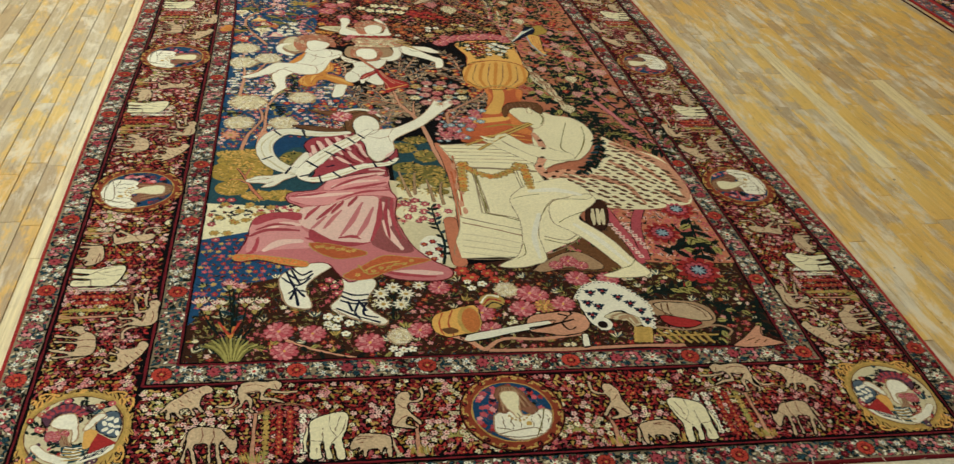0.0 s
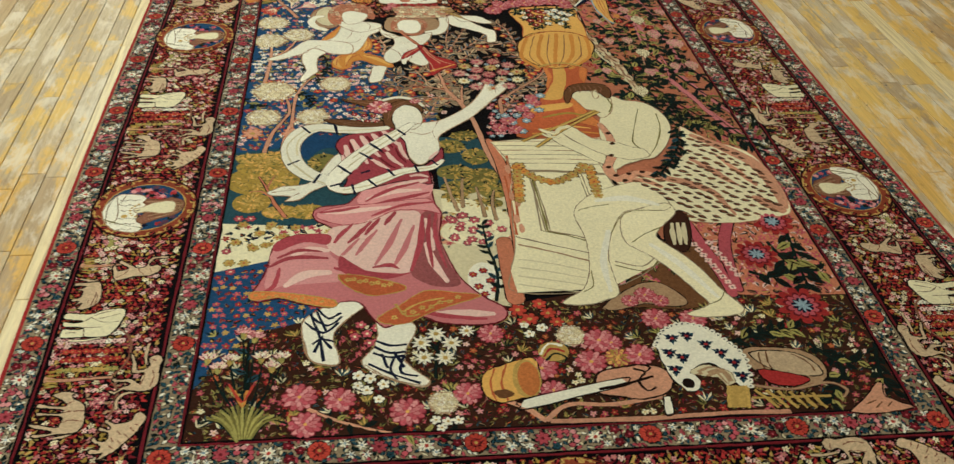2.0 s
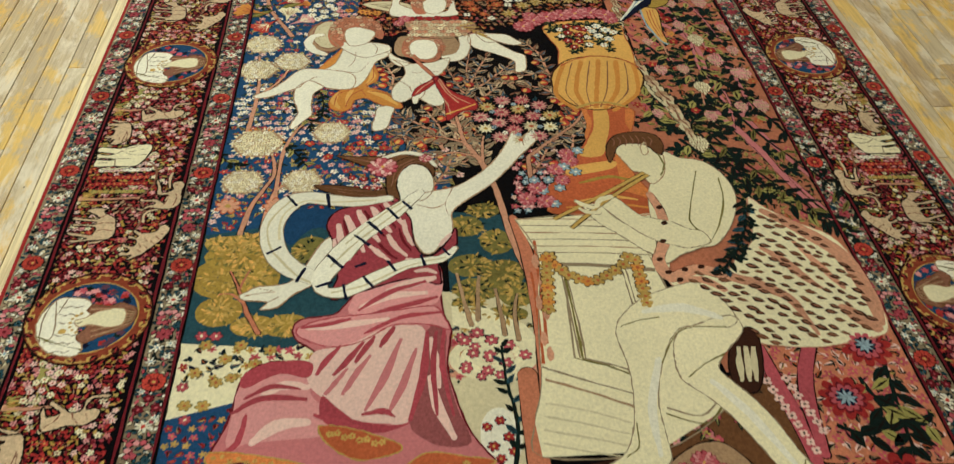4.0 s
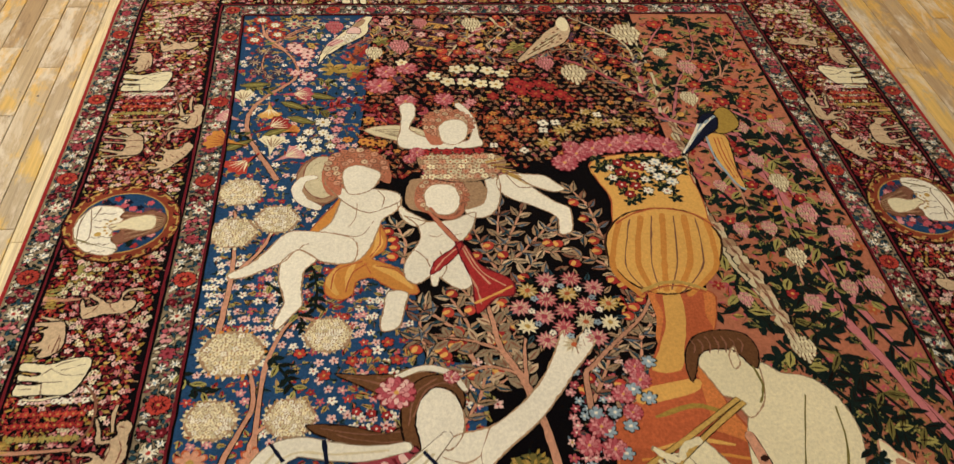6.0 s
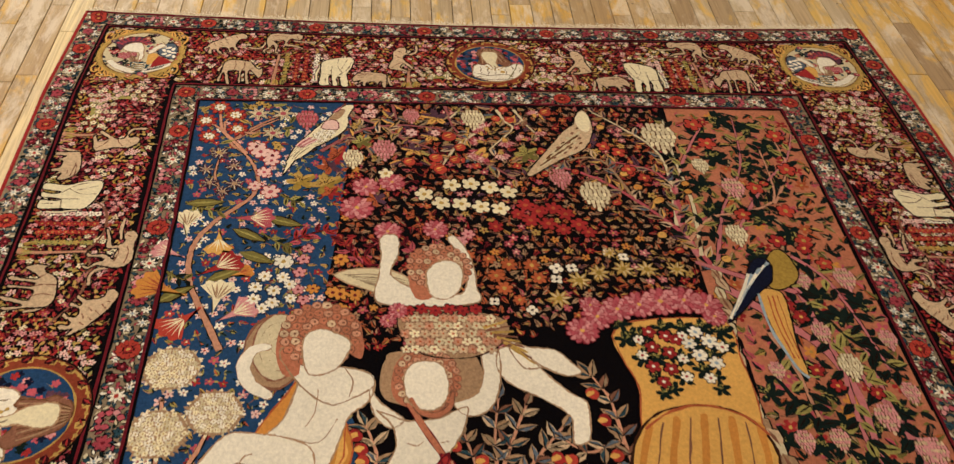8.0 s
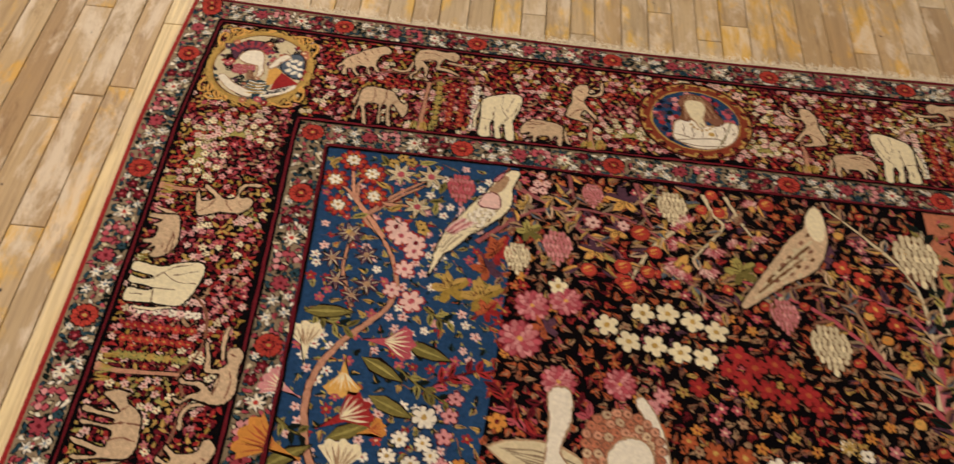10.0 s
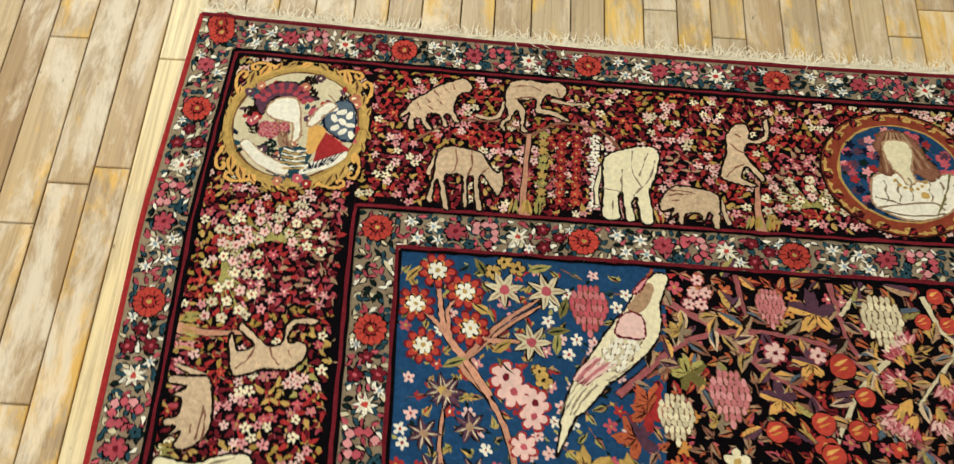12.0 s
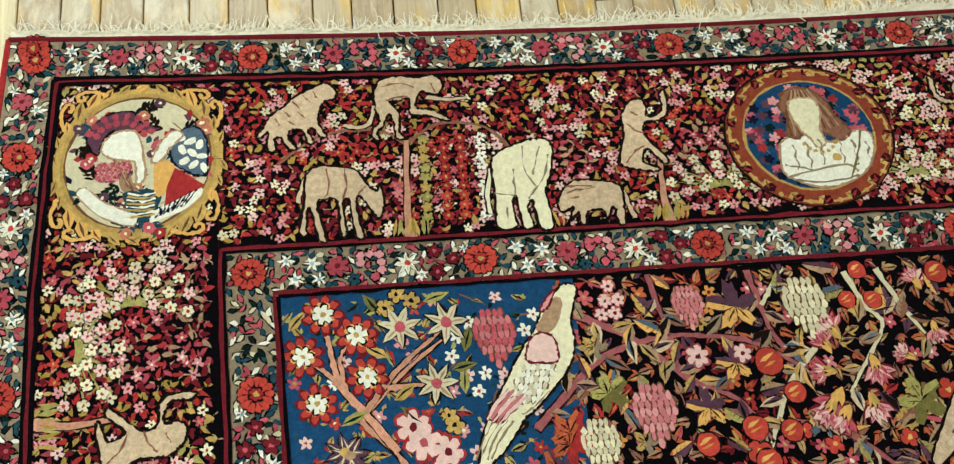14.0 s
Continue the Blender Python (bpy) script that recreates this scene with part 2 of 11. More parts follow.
class Weave:
    """Flat areas of dyed pile, laid one over another; one mesh a part."""

    def __init__(self):
        self.v, self.f, self.c, self.n = [], [], [], 0

    def poly(self, pts, col, layer):
        self.n += 1
        z = PILE + layer * STEP + (self.n % 40) * 4e-7
        k = len(self.v)
        self.v += [(x, y, z) for x, y in pts]
        self.f.append(tuple(range(k, k + len(pts))))
        self.c.append(col)

    def strip(self, left, right, col, layer):
        """A band between two lines of equally many points."""
        self.n += 1
        z = PILE + layer * STEP + (self.n % 40) * 4e-7
        k, m = len(self.v), len(left)
        self.v += [(x, y, z) for x, y in left] + [(x, y, z) for x, y in right]
        for i in range(m - 1):
            self.f.append((k + i, k + m + i, k + m + i + 1, k + i + 1))
            self.c.append(col)

    def box(self, x0, x1, y0, y1, col, layer):
        n = max(2, int(max(abs(y1 - y0), abs(x1 - x0)) / 0.1) + 1)
        if abs(y1 - y0) >= abs(x1 - x0):
            self.strip([(x0, y0 + (y1 - y0) * i / (n - 1)) for i in range(n)], [(x1, y0 + (y1 - y0) * i / (n - 1)) for i in range(n)], col, layer)
        else:
            self.strip([(x0 + (x1 - x0) * i / (n - 1), y0) for i in range(n)], [(x0 + (x1 - x0) * i / (n - 1), y1) for i in range(n)], col, layer)

    def build(self, name, label="", kind=""):
        me = bpy.data.meshes.new(name)
        used = sorted(set(self.c))
        p = bent(np.array(self.v, dtype=float))
        # knots never follow a drawn line exactly
        p[:, :2] += np.random.RandomState(len(self.v)).normal(0, 0.0007, (len(p), 2))
        me.from_pydata(p.tolist(), [], self.f)
        for u in used:
            me.materials.append(WOOL[u])
        me.polygons.foreach_set("material_index", [used.index(c) for c in self.c])
        ob = new(name, me)
        ob.parent = rug
        return tagged(ob, label, kind=kind)


rug = tagged(new("rug"), "large antique pictorial wool rug with floral borders on a wooden floor", "rug")
w = Weave()
w.box(-OX, OX, OB, 2.75, "wine", 0)
w.box(-OX, OX, 2.75, OT, "wine", 0)
w.build("ground", "dark wine wool ground")
w = Weave()
w.box(-FW, FW, 0, FH, "black", 1)
w.build("field", "black ground of the pictorial field")



# ---- drawing in wool ----
def curve(pts, closed=False, k=4):
    """Catmull-Rom points through tuples of any size."""
    p = [np.array(q, dtype=float) for q in pts]
    n = len(p)
    if n < 3:
        return [tuple(p[0] + (p[1] - p[0]) * i / k) for i in range(k + 1)]
    out = []
    for i in range(n if closed else n - 1):
        a, b, c, d = (p[(i + j) % n] if closed else p[min(max(i + j, 0), n - 1)] for j in (-1, 0, 1, 2))
        for j in range(k):
            t = j / k
            out.append(tuple(0.5 * (2 * b + (c - a) * t + (2 * a - 5 * b + 4 * c - d) * t * t + (3 * b - a - 3 * c + d) * t ** 3)))
    if not closed:
        out.append(tuple(p[-1]))
    return out


def ribbon(w, col, layer, pts, round_ends=True):
    """A tapered band through (x, y, width)."""
    c = curve(pts)
    left, right = [], []
    for i, (x, y, wd) in enumerate(c):
        a, b = c[max(i - 1, 0)], c[min(i + 1, len(c) - 1)]
        d = math.hypot(b[0] - a[0], b[1] - a[1]) or 1e-6
        nx, ny = -(b[1] - a[1]) / d, (b[0] - a[0]) / d
        h = max(abs(wd), 0.0008) / 2
        left.append((x + nx * h, y + ny * h))
        right.append((x - nx * h, y - ny * h))
    w.strip(left, right, col, layer)
    if round_ends:
        for q, r in ((c[0], c[1]), (c[-1], c[-2])):
            if q[2] > 0.008:
                spot(w, col, layer - 0.01, q[0], q[1], q[2] / 2, q[2] / 2)


def limb(w, col, layer, *pts, edge=None, ew=0.004):
    if edge:
        ribbon(w, edge, layer - 0.12, [(x, y, d + ew) for x, y, d in pts])
    ribbon(w, col, layer, pts)


def line(w, col, layer, width, *pts):
    ribbon(w, col, layer, [(x, y, width) for x, y in pts], False)


def area(w, col, layer, *pts, edge=None, ew=0.003, soft=True):
    c = curve(pts, True) if soft else list(pts)
    w.poly(c, col, layer)
    if edge:
        c = c + c[:1]
        ribbon(w, edge, layer + 0.1, [(x, y, ew) for x, y in c][::2] if soft else [(x, y, ew) for x, y in c], False)


def spot(w, col, layer, x, y, rx, ry=None, turn=0.0, n=12):
    """An oval; a wide one is laid in rings, so that it follows the pile's slight waves."""
    ry = rx if ry is None else ry
    c, s = math.cos(turn), math.sin(turn)
    ring = lambda k: [(x + k * (c * rx * math.cos(a) - s * ry * math.sin(a)), y + k * (s * rx * math.cos(a) + c * ry * math.sin(a))) for a in (math.tau * i / n for i in range(n))]
    if max(rx, ry) < 0.05:
        w.poly(ring(1.0), col, layer)
        return
    for k0, k1 in ((1.0, 0.75), (0.75, 0.5), (0.5, 0.25)):
        p, q = ring(k0), ring(k1)
        w.strip(p + p[:1], q + q[:1], col, layer)
    w.poly(ring(0.25), col, layer)


def petals(w, col, layer, x, y, r, n=5, deep=0.45, turn=0.0, sub=3):
    """A flower outline of n petals."""
    pts = []
    for i in range(n * sub * 2):
        a = math.tau * i / (n * sub * 2)
        k = r * (1 - deep + deep * abs(math.cos(a * n / 2)) ** 0.6)
        pts.append((x + k * math.cos(a + turn), y + k * math.sin(a + turn)))
    w.poly(pts, col, layer)


def leaf(w, col, layer, x, y, l, wd, turn, vein=None):
    """A pointed leaf that grows from (x, y)."""
    c, s = math.cos(turn), math.sin(turn)
    at = lambda u, v: (x + c * u - s * v, y + s * u + c * v)
    w.poly([at(0, 0), at(0.3 * l, -wd / 2), at(0.65 * l, -0.42 * wd), at(l, 0), at(0.65 * l, 0.42 * wd), at(0.3 * l, wd / 2)], col, layer)
    if vein:
        w.poly([at(0.05 * l, 0), at(0.45 * l, -0.12 * wd), at(0.9 * l, 0), at(0.45 * l, 0.12 * wd)], vein, layer + 0.2)


R = random.Random(11)
LEAVES = ["taupe", "tan", "beige", "bark", "plum", "tan"]
FRUIT = ["orange", "scarlet", "amber"]


def bloom(w, x, y, r, col, heart="gold", layer=3, n=5, edge=None, turn=None):
    turn = R.uniform(0, 6) if turn is None else turn
    if edge:
        petals(w, edge, layer - 0.15, x, y, r * 1.16, n, 0.4, turn)
    petals(w, col, layer, x, y, r, n, 0.45, turn)
    spot(w, heart, layer + 0.2, x, y, r * 0.26, n=7)


def rosette(w, x, y, r, layer=4):
    """The red rose of the guard borders."""
    petals(w, "umber", layer - 0.2, x, y, r * 1.08, 13, 0.12)
    petals(w, "scarlet", layer, x, y, r, 13, 0.14)
    for i in range(13):
        a = math.tau * (i + 0.5) / 13
        leaf(w, "maroon", layer + 0.2, x + 0.35 * r * math.cos(a), y + 0.35 * r * math.sin(a), r * 0.5, r * 0.07, a)
    petals(w, "umber", layer + 0.3, x, y, r * 0.5, 7, 0.3)
    petals(w, "red", layer + 0.45, x, y, r * 0.38, 7, 0.3)
    spot(w, "gold", layer + 0.6, x, y, r * 0.17, n=8)


def lily(w, x, y, r, col="cream", heart="rose", layer=4, n=7):
    """A starry flower of slim petals, each with a dark edge."""
    t = R.uniform(0, 1)
    for i in range(n):
        a = t + math.tau * i / n
        leaf(w, "umber", layer, x, y, r * 1.08, r * 0.44, a)
        leaf(w, col, layer + 0.15, x, y, r, r * 0.34, a, None if r < 0.014 else "tan" if col == "bone" else "bone")
    spot(w, heart, layer + 0.5, x, y, r * 0.26, n=8)


def ball(w, x, y, r, layer=4, edge="tan"):
    """A cream flower head of many small florets, with a ragged rim."""
    for i in range(26):
        a = math.tau * i / 26 + R.uniform(-0.08, 0.08)
        leaf(w, R.choice(["bone", edge, "cream"]), layer - 0.2, x + 0.78 * r * math.cos(a), y + 0.78 * r * math.sin(a), r * R.uniform(0.2, 0.28), r * 0.13, a)
    spot(w, "tan", layer, x, y, r * 0.9, n=20)
    s = r * 0.2
    for i in range(-5, 6):
        for j in range(-5, 6):
            fx, fy = (i + 0.5 * (j % 2)) * s, j * s * 0.88
            if math.hypot(fx, fy) < r * 0.86:
                bloom(w, x + fx + R.uniform(-1, 1) * s * 0.08, y + fy, s * 0.54, R.choice(["cream", "cream", "ivory", "bone"]), "gold", layer + 0.2, 4, turn=R.uniform(0, 1.5))


def peony(w, x, y, r, cols=("rose", "dusty", "pink"), layer=4):
    """A full round bloom: rings of overlapping petals with dark edges."""
    petals(w, "maroon", layer - 0.2, x, y, r * 1.06, 13, 0.16)
    for k, (f, m, d) in enumerate(((0.74, 13, 0.25), (0.5, 10, 0.22), (0.26, 6, 0.17))):
        for i in range(m):
            a = math.tau * (i + 0.5 * k) / m + R.uniform(-0.08, 0.08)
            px, py = x + r * f * math.cos(a), y + r * f * math.sin(a)
            spot(w, "crimson", layer + 0.3 * k, px, py, r * (d + 0.06), r * (d * 0.7 + 0.03), a, 9)
            spot(w, cols[(i + k) % len(cols)], layer + 0.3 * k + 0.12, px, py, r * (d + 0.02), r * d * 0.62, a, 9)
    spot(w, "amber", layer + 1.1, x, y, r * 0.13, n=8)


def curls(w, x, y, rx, ry, layer):
    """A head of short russet curls, each a small ring of two tones."""
    for k, n in ((1.0, 22), (0.72, 17), (0.45, 11)):
        for j in range(n):
            a = math.tau * (j + 0.5 * (n % 2)) / n
            px, py = x + k * rx * math.cos(a), y + k * ry * math.sin(a)
            spot(w, "bark", layer, px, py, rx * 0.155, n=8)
            spot(w, R.choice(["terracotta", "salmon", "salmon", "beige"]), layer + 0.06, px, py, rx * 0.125, n=8)
            spot(w, "bark", layer + 0.1, px + rx * 0.02, py, rx * 0.045, n=6)



def grapes(w, x, y, r, cols=("bone", "cream"), layer=4, turn=-1.57):
    """A hanging bunch: rows of tall berries, each row over the next, that narrow to a tip."""
    c, s = math.cos(turn), math.sin(turn)
    for row, m in enumerate((4, 6, 7, 7, 6, 5, 3, 1)):
        for i in range(m):
            u, v = (row - 3.1) * r * 0.27, (i - (m - 1) / 2) * r * 0.225
            px, py = x + c * u - s * v, y + s * u + c * v
            spot(w, "sepia", layer + 0.02 * row, px, py, r * 0.21, r * 0.13, turn, 8)
            spot(w, cols[(i * 2 + row) % len(cols)] if R.random() < 0.7 else cols[0], layer + 0.25, px, py, r * 0.175, r * 0.1, turn, 8)


def pinks(w, x, y, r, turn, layer=4.1, cols=("dusty", "pink", "blush", "rose"), calyx="amber"):
    """A carnation seen from the side: a yellow calyx and a ruffled pink fan."""
    at = lambda u, a: (x + u * math.cos(turn + a), y + u * math.sin(turn + a))
    for f, n, up in ((1.0, 6, 0.0), (0.68, 4, 0.3)):
        for i in range(n):
            a = (i - (n - 1) / 2) * 0.42 + R.uniform(-0.06, 0.06)
            leaf(w, "maroon", layer + up, *at(-0.05 * r, 0), r * f * 1.06, r * 0.5 * f, turn + a)
            leaf(w, R.choice(cols), layer + up + 0.12, *at(0, 0), r * f * R.uniform(0.9, 1.0), r * 0.4 * f, turn + a, R.choice(["blush", "crimson"]))
    leaf(w, "umber", layer + 0.7, *at(-0.75 * r, 0), r * 0.95, r * 0.5, turn)
    for a in (-0.3, 0.0, 0.3):
        leaf(w, R.choice(["gold", calyx, calyx]), layer + 0.8, *at(-0.7 * r, 0), r * 0.88, r * 0.24, turn + a)


def split_leaf(w, x, y, l, wd, turn, one="plum", two="gold", layer=3.4):
    """A pointed leaf with one dark half and one light half, with a toothed edge."""
    c, s = math.cos(turn), math.sin(turn)
    at = lambda u, v: (x + c * u * l - s * v * wd, y + s * u * l + c * v * wd)
    for side, col in ((-1, one), (1, two)):
        w.poly([at(0, 0)] + [at(u, side * v) for u, v in ((0.16, 0.36), (0.24, 0.34), (0.38, 0.5), (0.46, 0.42), (0.62, 0.44), (0.7, 0.32), (0.84, 0.24))] + [at(1, 0)], col, layer + 0.02 * side)
    w.poly([at(0.0, -0.04), at(0.9, 0.0), at(0.0, 0.04)], "umber", layer + 0.2)
    for u in (0.3, 0.5, 0.68):
        w.poly([at(u - 0.12, 0.02), at(u, 0.3), at(u - 0.06, 0.02)], "bark", layer + 0.22)


def fan(w, x, y, r, turn, col, lines_="cream", layer=4):
    """A fluted trumpet flower; turn is the way its mouth faces."""
    at = lambda u, a: (x + u * math.cos(turn + a), y + u * math.sin(turn + a))
    r = r * 1.3
    rim = [at(r * (1 + 0.07 * math.cos(14 * a)), a) for a in np.linspace(-0.78, 0.78, 19)]
    w.poly([at(-0.7 * r, 0.06), at(-0.7 * r, -0.06), at(0.2 * r, -0.9)] + rim + [at(0.2 * r, 0.9)], col, layer)
    for a in (-0.62, -0.36, -0.12, 0.12, 0.36, 0.62):
        leaf(w, lines_, layer + 0.2, *at(0.05 * r, a), r * 0.85, r * 0.06, turn + a)


def vine_leaf(w, x, y, r, turn, col="green", mark="lime", layer=3):
    """A lobed, toothed leaf: one half plain, the other light and flecked, or all green with light flecks."""
    def rim(k0, lo, hi):
        pts = []
        for i in range(lo, hi + 1):
            a = math.tau * i / 40
            k = k0 * r * (0.42 + 0.66 * abs(math.cos(2.5 * a)) ** 1.2) * (1.1 if abs(a - math.pi) > 2 else 0.9) * (1.06 if i % 2 else 0.94)
            pts.append((x + k * math.cos(a + turn), y + k * math.sin(a + turn)))
        return pts
    w.poly(rim(1.0, 0, 39), col, layer)
    if col == "green":
        for i in range(15):
            a = turn + R.uniform(0.1, 2.6)
            d = r * R.uniform(0.15, 0.65)
            leaf(w, R.choice((mark, 'olive', mark)), layer + 0.2, x + d * math.cos(a), y + d * math.sin(a), r * 0.24, r * 0.09, turn + R.uniform(-0.5, 1.2))
        return
    w.poly(rim(0.97, 0, 20), mark, layer + 0.15)
    for i in range(5):
        a = turn + i * math.pi / 5
        leaf(w, "umber", layer + 0.3, x, y, r * (0.8 if i % 2 == 0 else 0.6), r * 0.05, a)
    for i in range(12):
        a = turn + R.uniform(0.15, 3.0)
        d = r * R.uniform(0.2, 0.72)
        spot(w, "sepia" if mark != "rust" else "maroon", layer + 0.3, x + d * math.cos(a), y + d * math.sin(a), r * 0.07, r * 0.03, a + 0.5, 6)


def branch(w, col, width, *pts, leaves=(), every=0.03, size=0.04, layer=3.3, fruit=None, slim=0.42, vein="umber"):
    """A stem with leaves to both sides, and fruit here and there."""
    n = len(pts)
    c = curve([(x, y, width * (1 - 0.55 * i / max(1, n - 1))) for i, (x, y) in enumerate(pts)])
    ribbon(w, "umber", layer - 0.05, [(x, y, d + 0.003) for x, y, d in c[::2] + c[-1:]], False)
    ribbon(w, col, layer, c[::2] + c[-1:], False)
    run, side = 0.0, 1
    for a, b in zip(c, c[1:]):
        run += math.hypot(b[0] - a[0], b[1] - a[1])
        while leaves and run > every:
            run -= every
            side = -side
            way = math.atan2(b[1] - a[1], b[0] - a[0]) + side * R.uniform(0.6, 1.1)
            tint = R.choice(leaves)
            leaf(w, tint, layer + 0.1, b[0], b[1], size * R.uniform(0.8, 1.2), size * slim, way, vein)
            if leaves is LEAVES:
                k, c2, s2 = size * 0.95, math.cos(way), math.sin(way)
                pale = R.choice(("gold", "plum", "slate", "amber", "umber"))
                w.poly([(b[0], b[1]), (b[0] + c2 * 0.35 * k - s2 * side * k * 0.2, b[1] + s2 * 0.35 * k + c2 * side * k * 0.2), (b[0] + c2 * k, b[1] + s2 * k)], pale, layer + 0.15)
            if fruit and R.random() < 0.2:
                fx, fy = b[0] + 1.1 * size * math.cos(way + side * 1.1), b[1] + 1.1 * size * math.sin(way + side * 1.1)
                spot(w, "umber", layer + 0.15, fx, fy, size * 0.33, n=10)
                spot(w, R.choice(fruit), layer + 0.25, fx, fy, size * 0.28, size * 0.24, 0.5, 10)
                leaf(w, "gold", layer + 0.4, fx - size * 0.16, fy, size * 0.32, size * 0.09, 0.4)


def spray(w, width, *pts):
    """A salmon twig with pairs of two-toned leaves, a leaf at its tip and a striped fruit or two."""
    branch(w, "salmon", width, *pts)
    c = curve(pts, k=12)
    run, last = 0.012, None
    for a, b in zip(c, c[1:]):
        run += math.hypot(b[0] - a[0], b[1] - a[1])
        tip = b is c[-1]
        if run < 0.03 and not tip:
            continue
        run, way = 0.0, math.atan2(b[1] - a[1], b[0] - a[0])
        for turn in (0.0,) if tip else (-0.85, 0.85):
            d, l = way + turn + R.uniform(-0.12, 0.12), R.uniform(0.034, 0.043)
            leaf(w, "umber", 3.42, b[0], b[1], l * 1.06, 0.02, d)
            leaf(w, R.choice(("tan", "beige", "tan", "bark")), 3.5, b[0], b[1], l, 0.0165, d)
            q, h = (math.cos(d), math.sin(d)), 0.0075
            w.poly([b, (b[0] + q[0] * 0.4 * l + q[1] * h, b[1] + q[1] * 0.4 * l - q[0] * h), (b[0] + q[0] * l, b[1] + q[1] * l)], R.choice(("slate", "teal", "taupe")), 3.6)
            line(w, "umber", 3.7, 0.0016, b, (b[0] + q[0] * l * 0.9, b[1] + q[1] * l * 0.9))
        if R.random() < 0.3:
            fx, fy = b[0] + 0.024 * math.cos(way + 1.6), b[1] + 0.024 * math.sin(way + 1.6)
            spot(w, "umber", 3.75, fx, fy, 0.0155, 0.0135, way, 12)
            spot(w, R.choice(("scarlet", "red")), 3.8, fx, fy, 0.0138, 0.0118, way, 12)
            spot(w, "amber", 3.85, fx - 0.004, fy, 0.006, 0.0095, way, 10)


def inside(x, y, poly):
    hit, j = False, len(poly) - 1
    for i in range(len(poly)):
        if (poly[i][1] > y) != (poly[j][1] > y) and x < (poly[j][0] - poly[i][0]) * (y - poly[i][1]) / (poly[j][1] - poly[i][1]) + poly[i][0]:
            hit = not hit
        j = i
    return hit


def sprinkle(w, poly, gap, families, layer=2, grow=1.0, zone=6.0, stem="bark"):
    """Fills a region with small flowers, buds and leaves, in drifts of one colour."""
    x0, x1 = min(p[0] for p in poly), max(p[0] for p in poly)
    y0, y1 = min(p[1] for p in poly), max(p[1] for p in poly)
    rows = int((y1 - y0) / (gap * 0.87)) + 1
    for j in range(rows):
        for i in range(int((x1 - x0) / gap) + 1):
            x = x0 + (i + 0.5 * (j % 2) + R.uniform(-0.2, 0.2)) * gap
            y = y0 + (j + R.uniform(-0.2, 0.2)) * gap * 0.87
            if not inside(x, y, poly):
                continue
            k = int((noise.noise((x * zone, y * zone, 3.7)) * 0.9 + 0.5) * len(families) + R.uniform(-0.35, 0.35))
            fam = families[min(max(k, 0), len(families) - 1)]
            a = R.uniform(0, math.tau)
            if R.random() < fam[0]:
                r = gap * R.uniform(0.44, 0.54) * grow
                turn = R.uniform(0, 6)
                petals(w, R.choice(fam[1]), layer, x, y, r, 5, 0.56, turn, 2)
                spot(w, fam[3], layer + 0.2, x, y, r * 0.24, n=6)
                leaf(w, R.choice(fam[2]), layer - 0.2, x + 0.3 * gap * math.cos(a), y + 0.3 * gap * math.sin(a), gap * 0.5 * grow, gap * 0.24 * grow, a)
            else:
                c, q = math.cos(a), math.sin(a)
                long = gap * R.uniform(0.8, 1.1) * grow
                leaf(w, R.choice(fam[2]), layer, x - 0.4 * gap * c, y - 0.4 * gap * q, long, gap * 0.42 * grow, a)
                if gap > 0.017:
                    # the darker vein and the light half of a larger leaf
                    ex, ey = x - 0.4 * gap * c, y - 0.4 * gap * q
                    h = gap * 0.19 * grow
                    w.poly([(ex, ey), (ex + c * 0.4 * long - q * h, ey + q * 0.4 * long + c * h), (ex + c * long, ey + q * long)], R.choice(("tan", "gold", "bark", "rust", fam[2][0])), layer + 0.12)
                    line(w, "umber", layer + 0.2, 0.0014, (ex, ey), (ex + c * long * 0.9, ey + q * long * 0.9))
                for t in (0.9, -0.9):
                    leaf(w, R.choice(fam[2]), layer - 0.1, x - 0.4 * gap * c, y - 0.4 * gap * q, gap * 0.5 * grow, gap * 0.2 * grow, a + t)
                if R.random() < 0.3:
                    line(w, stem, layer - 0.25, 0.0016, (x, y), (x - gap * c, y - gap * q))


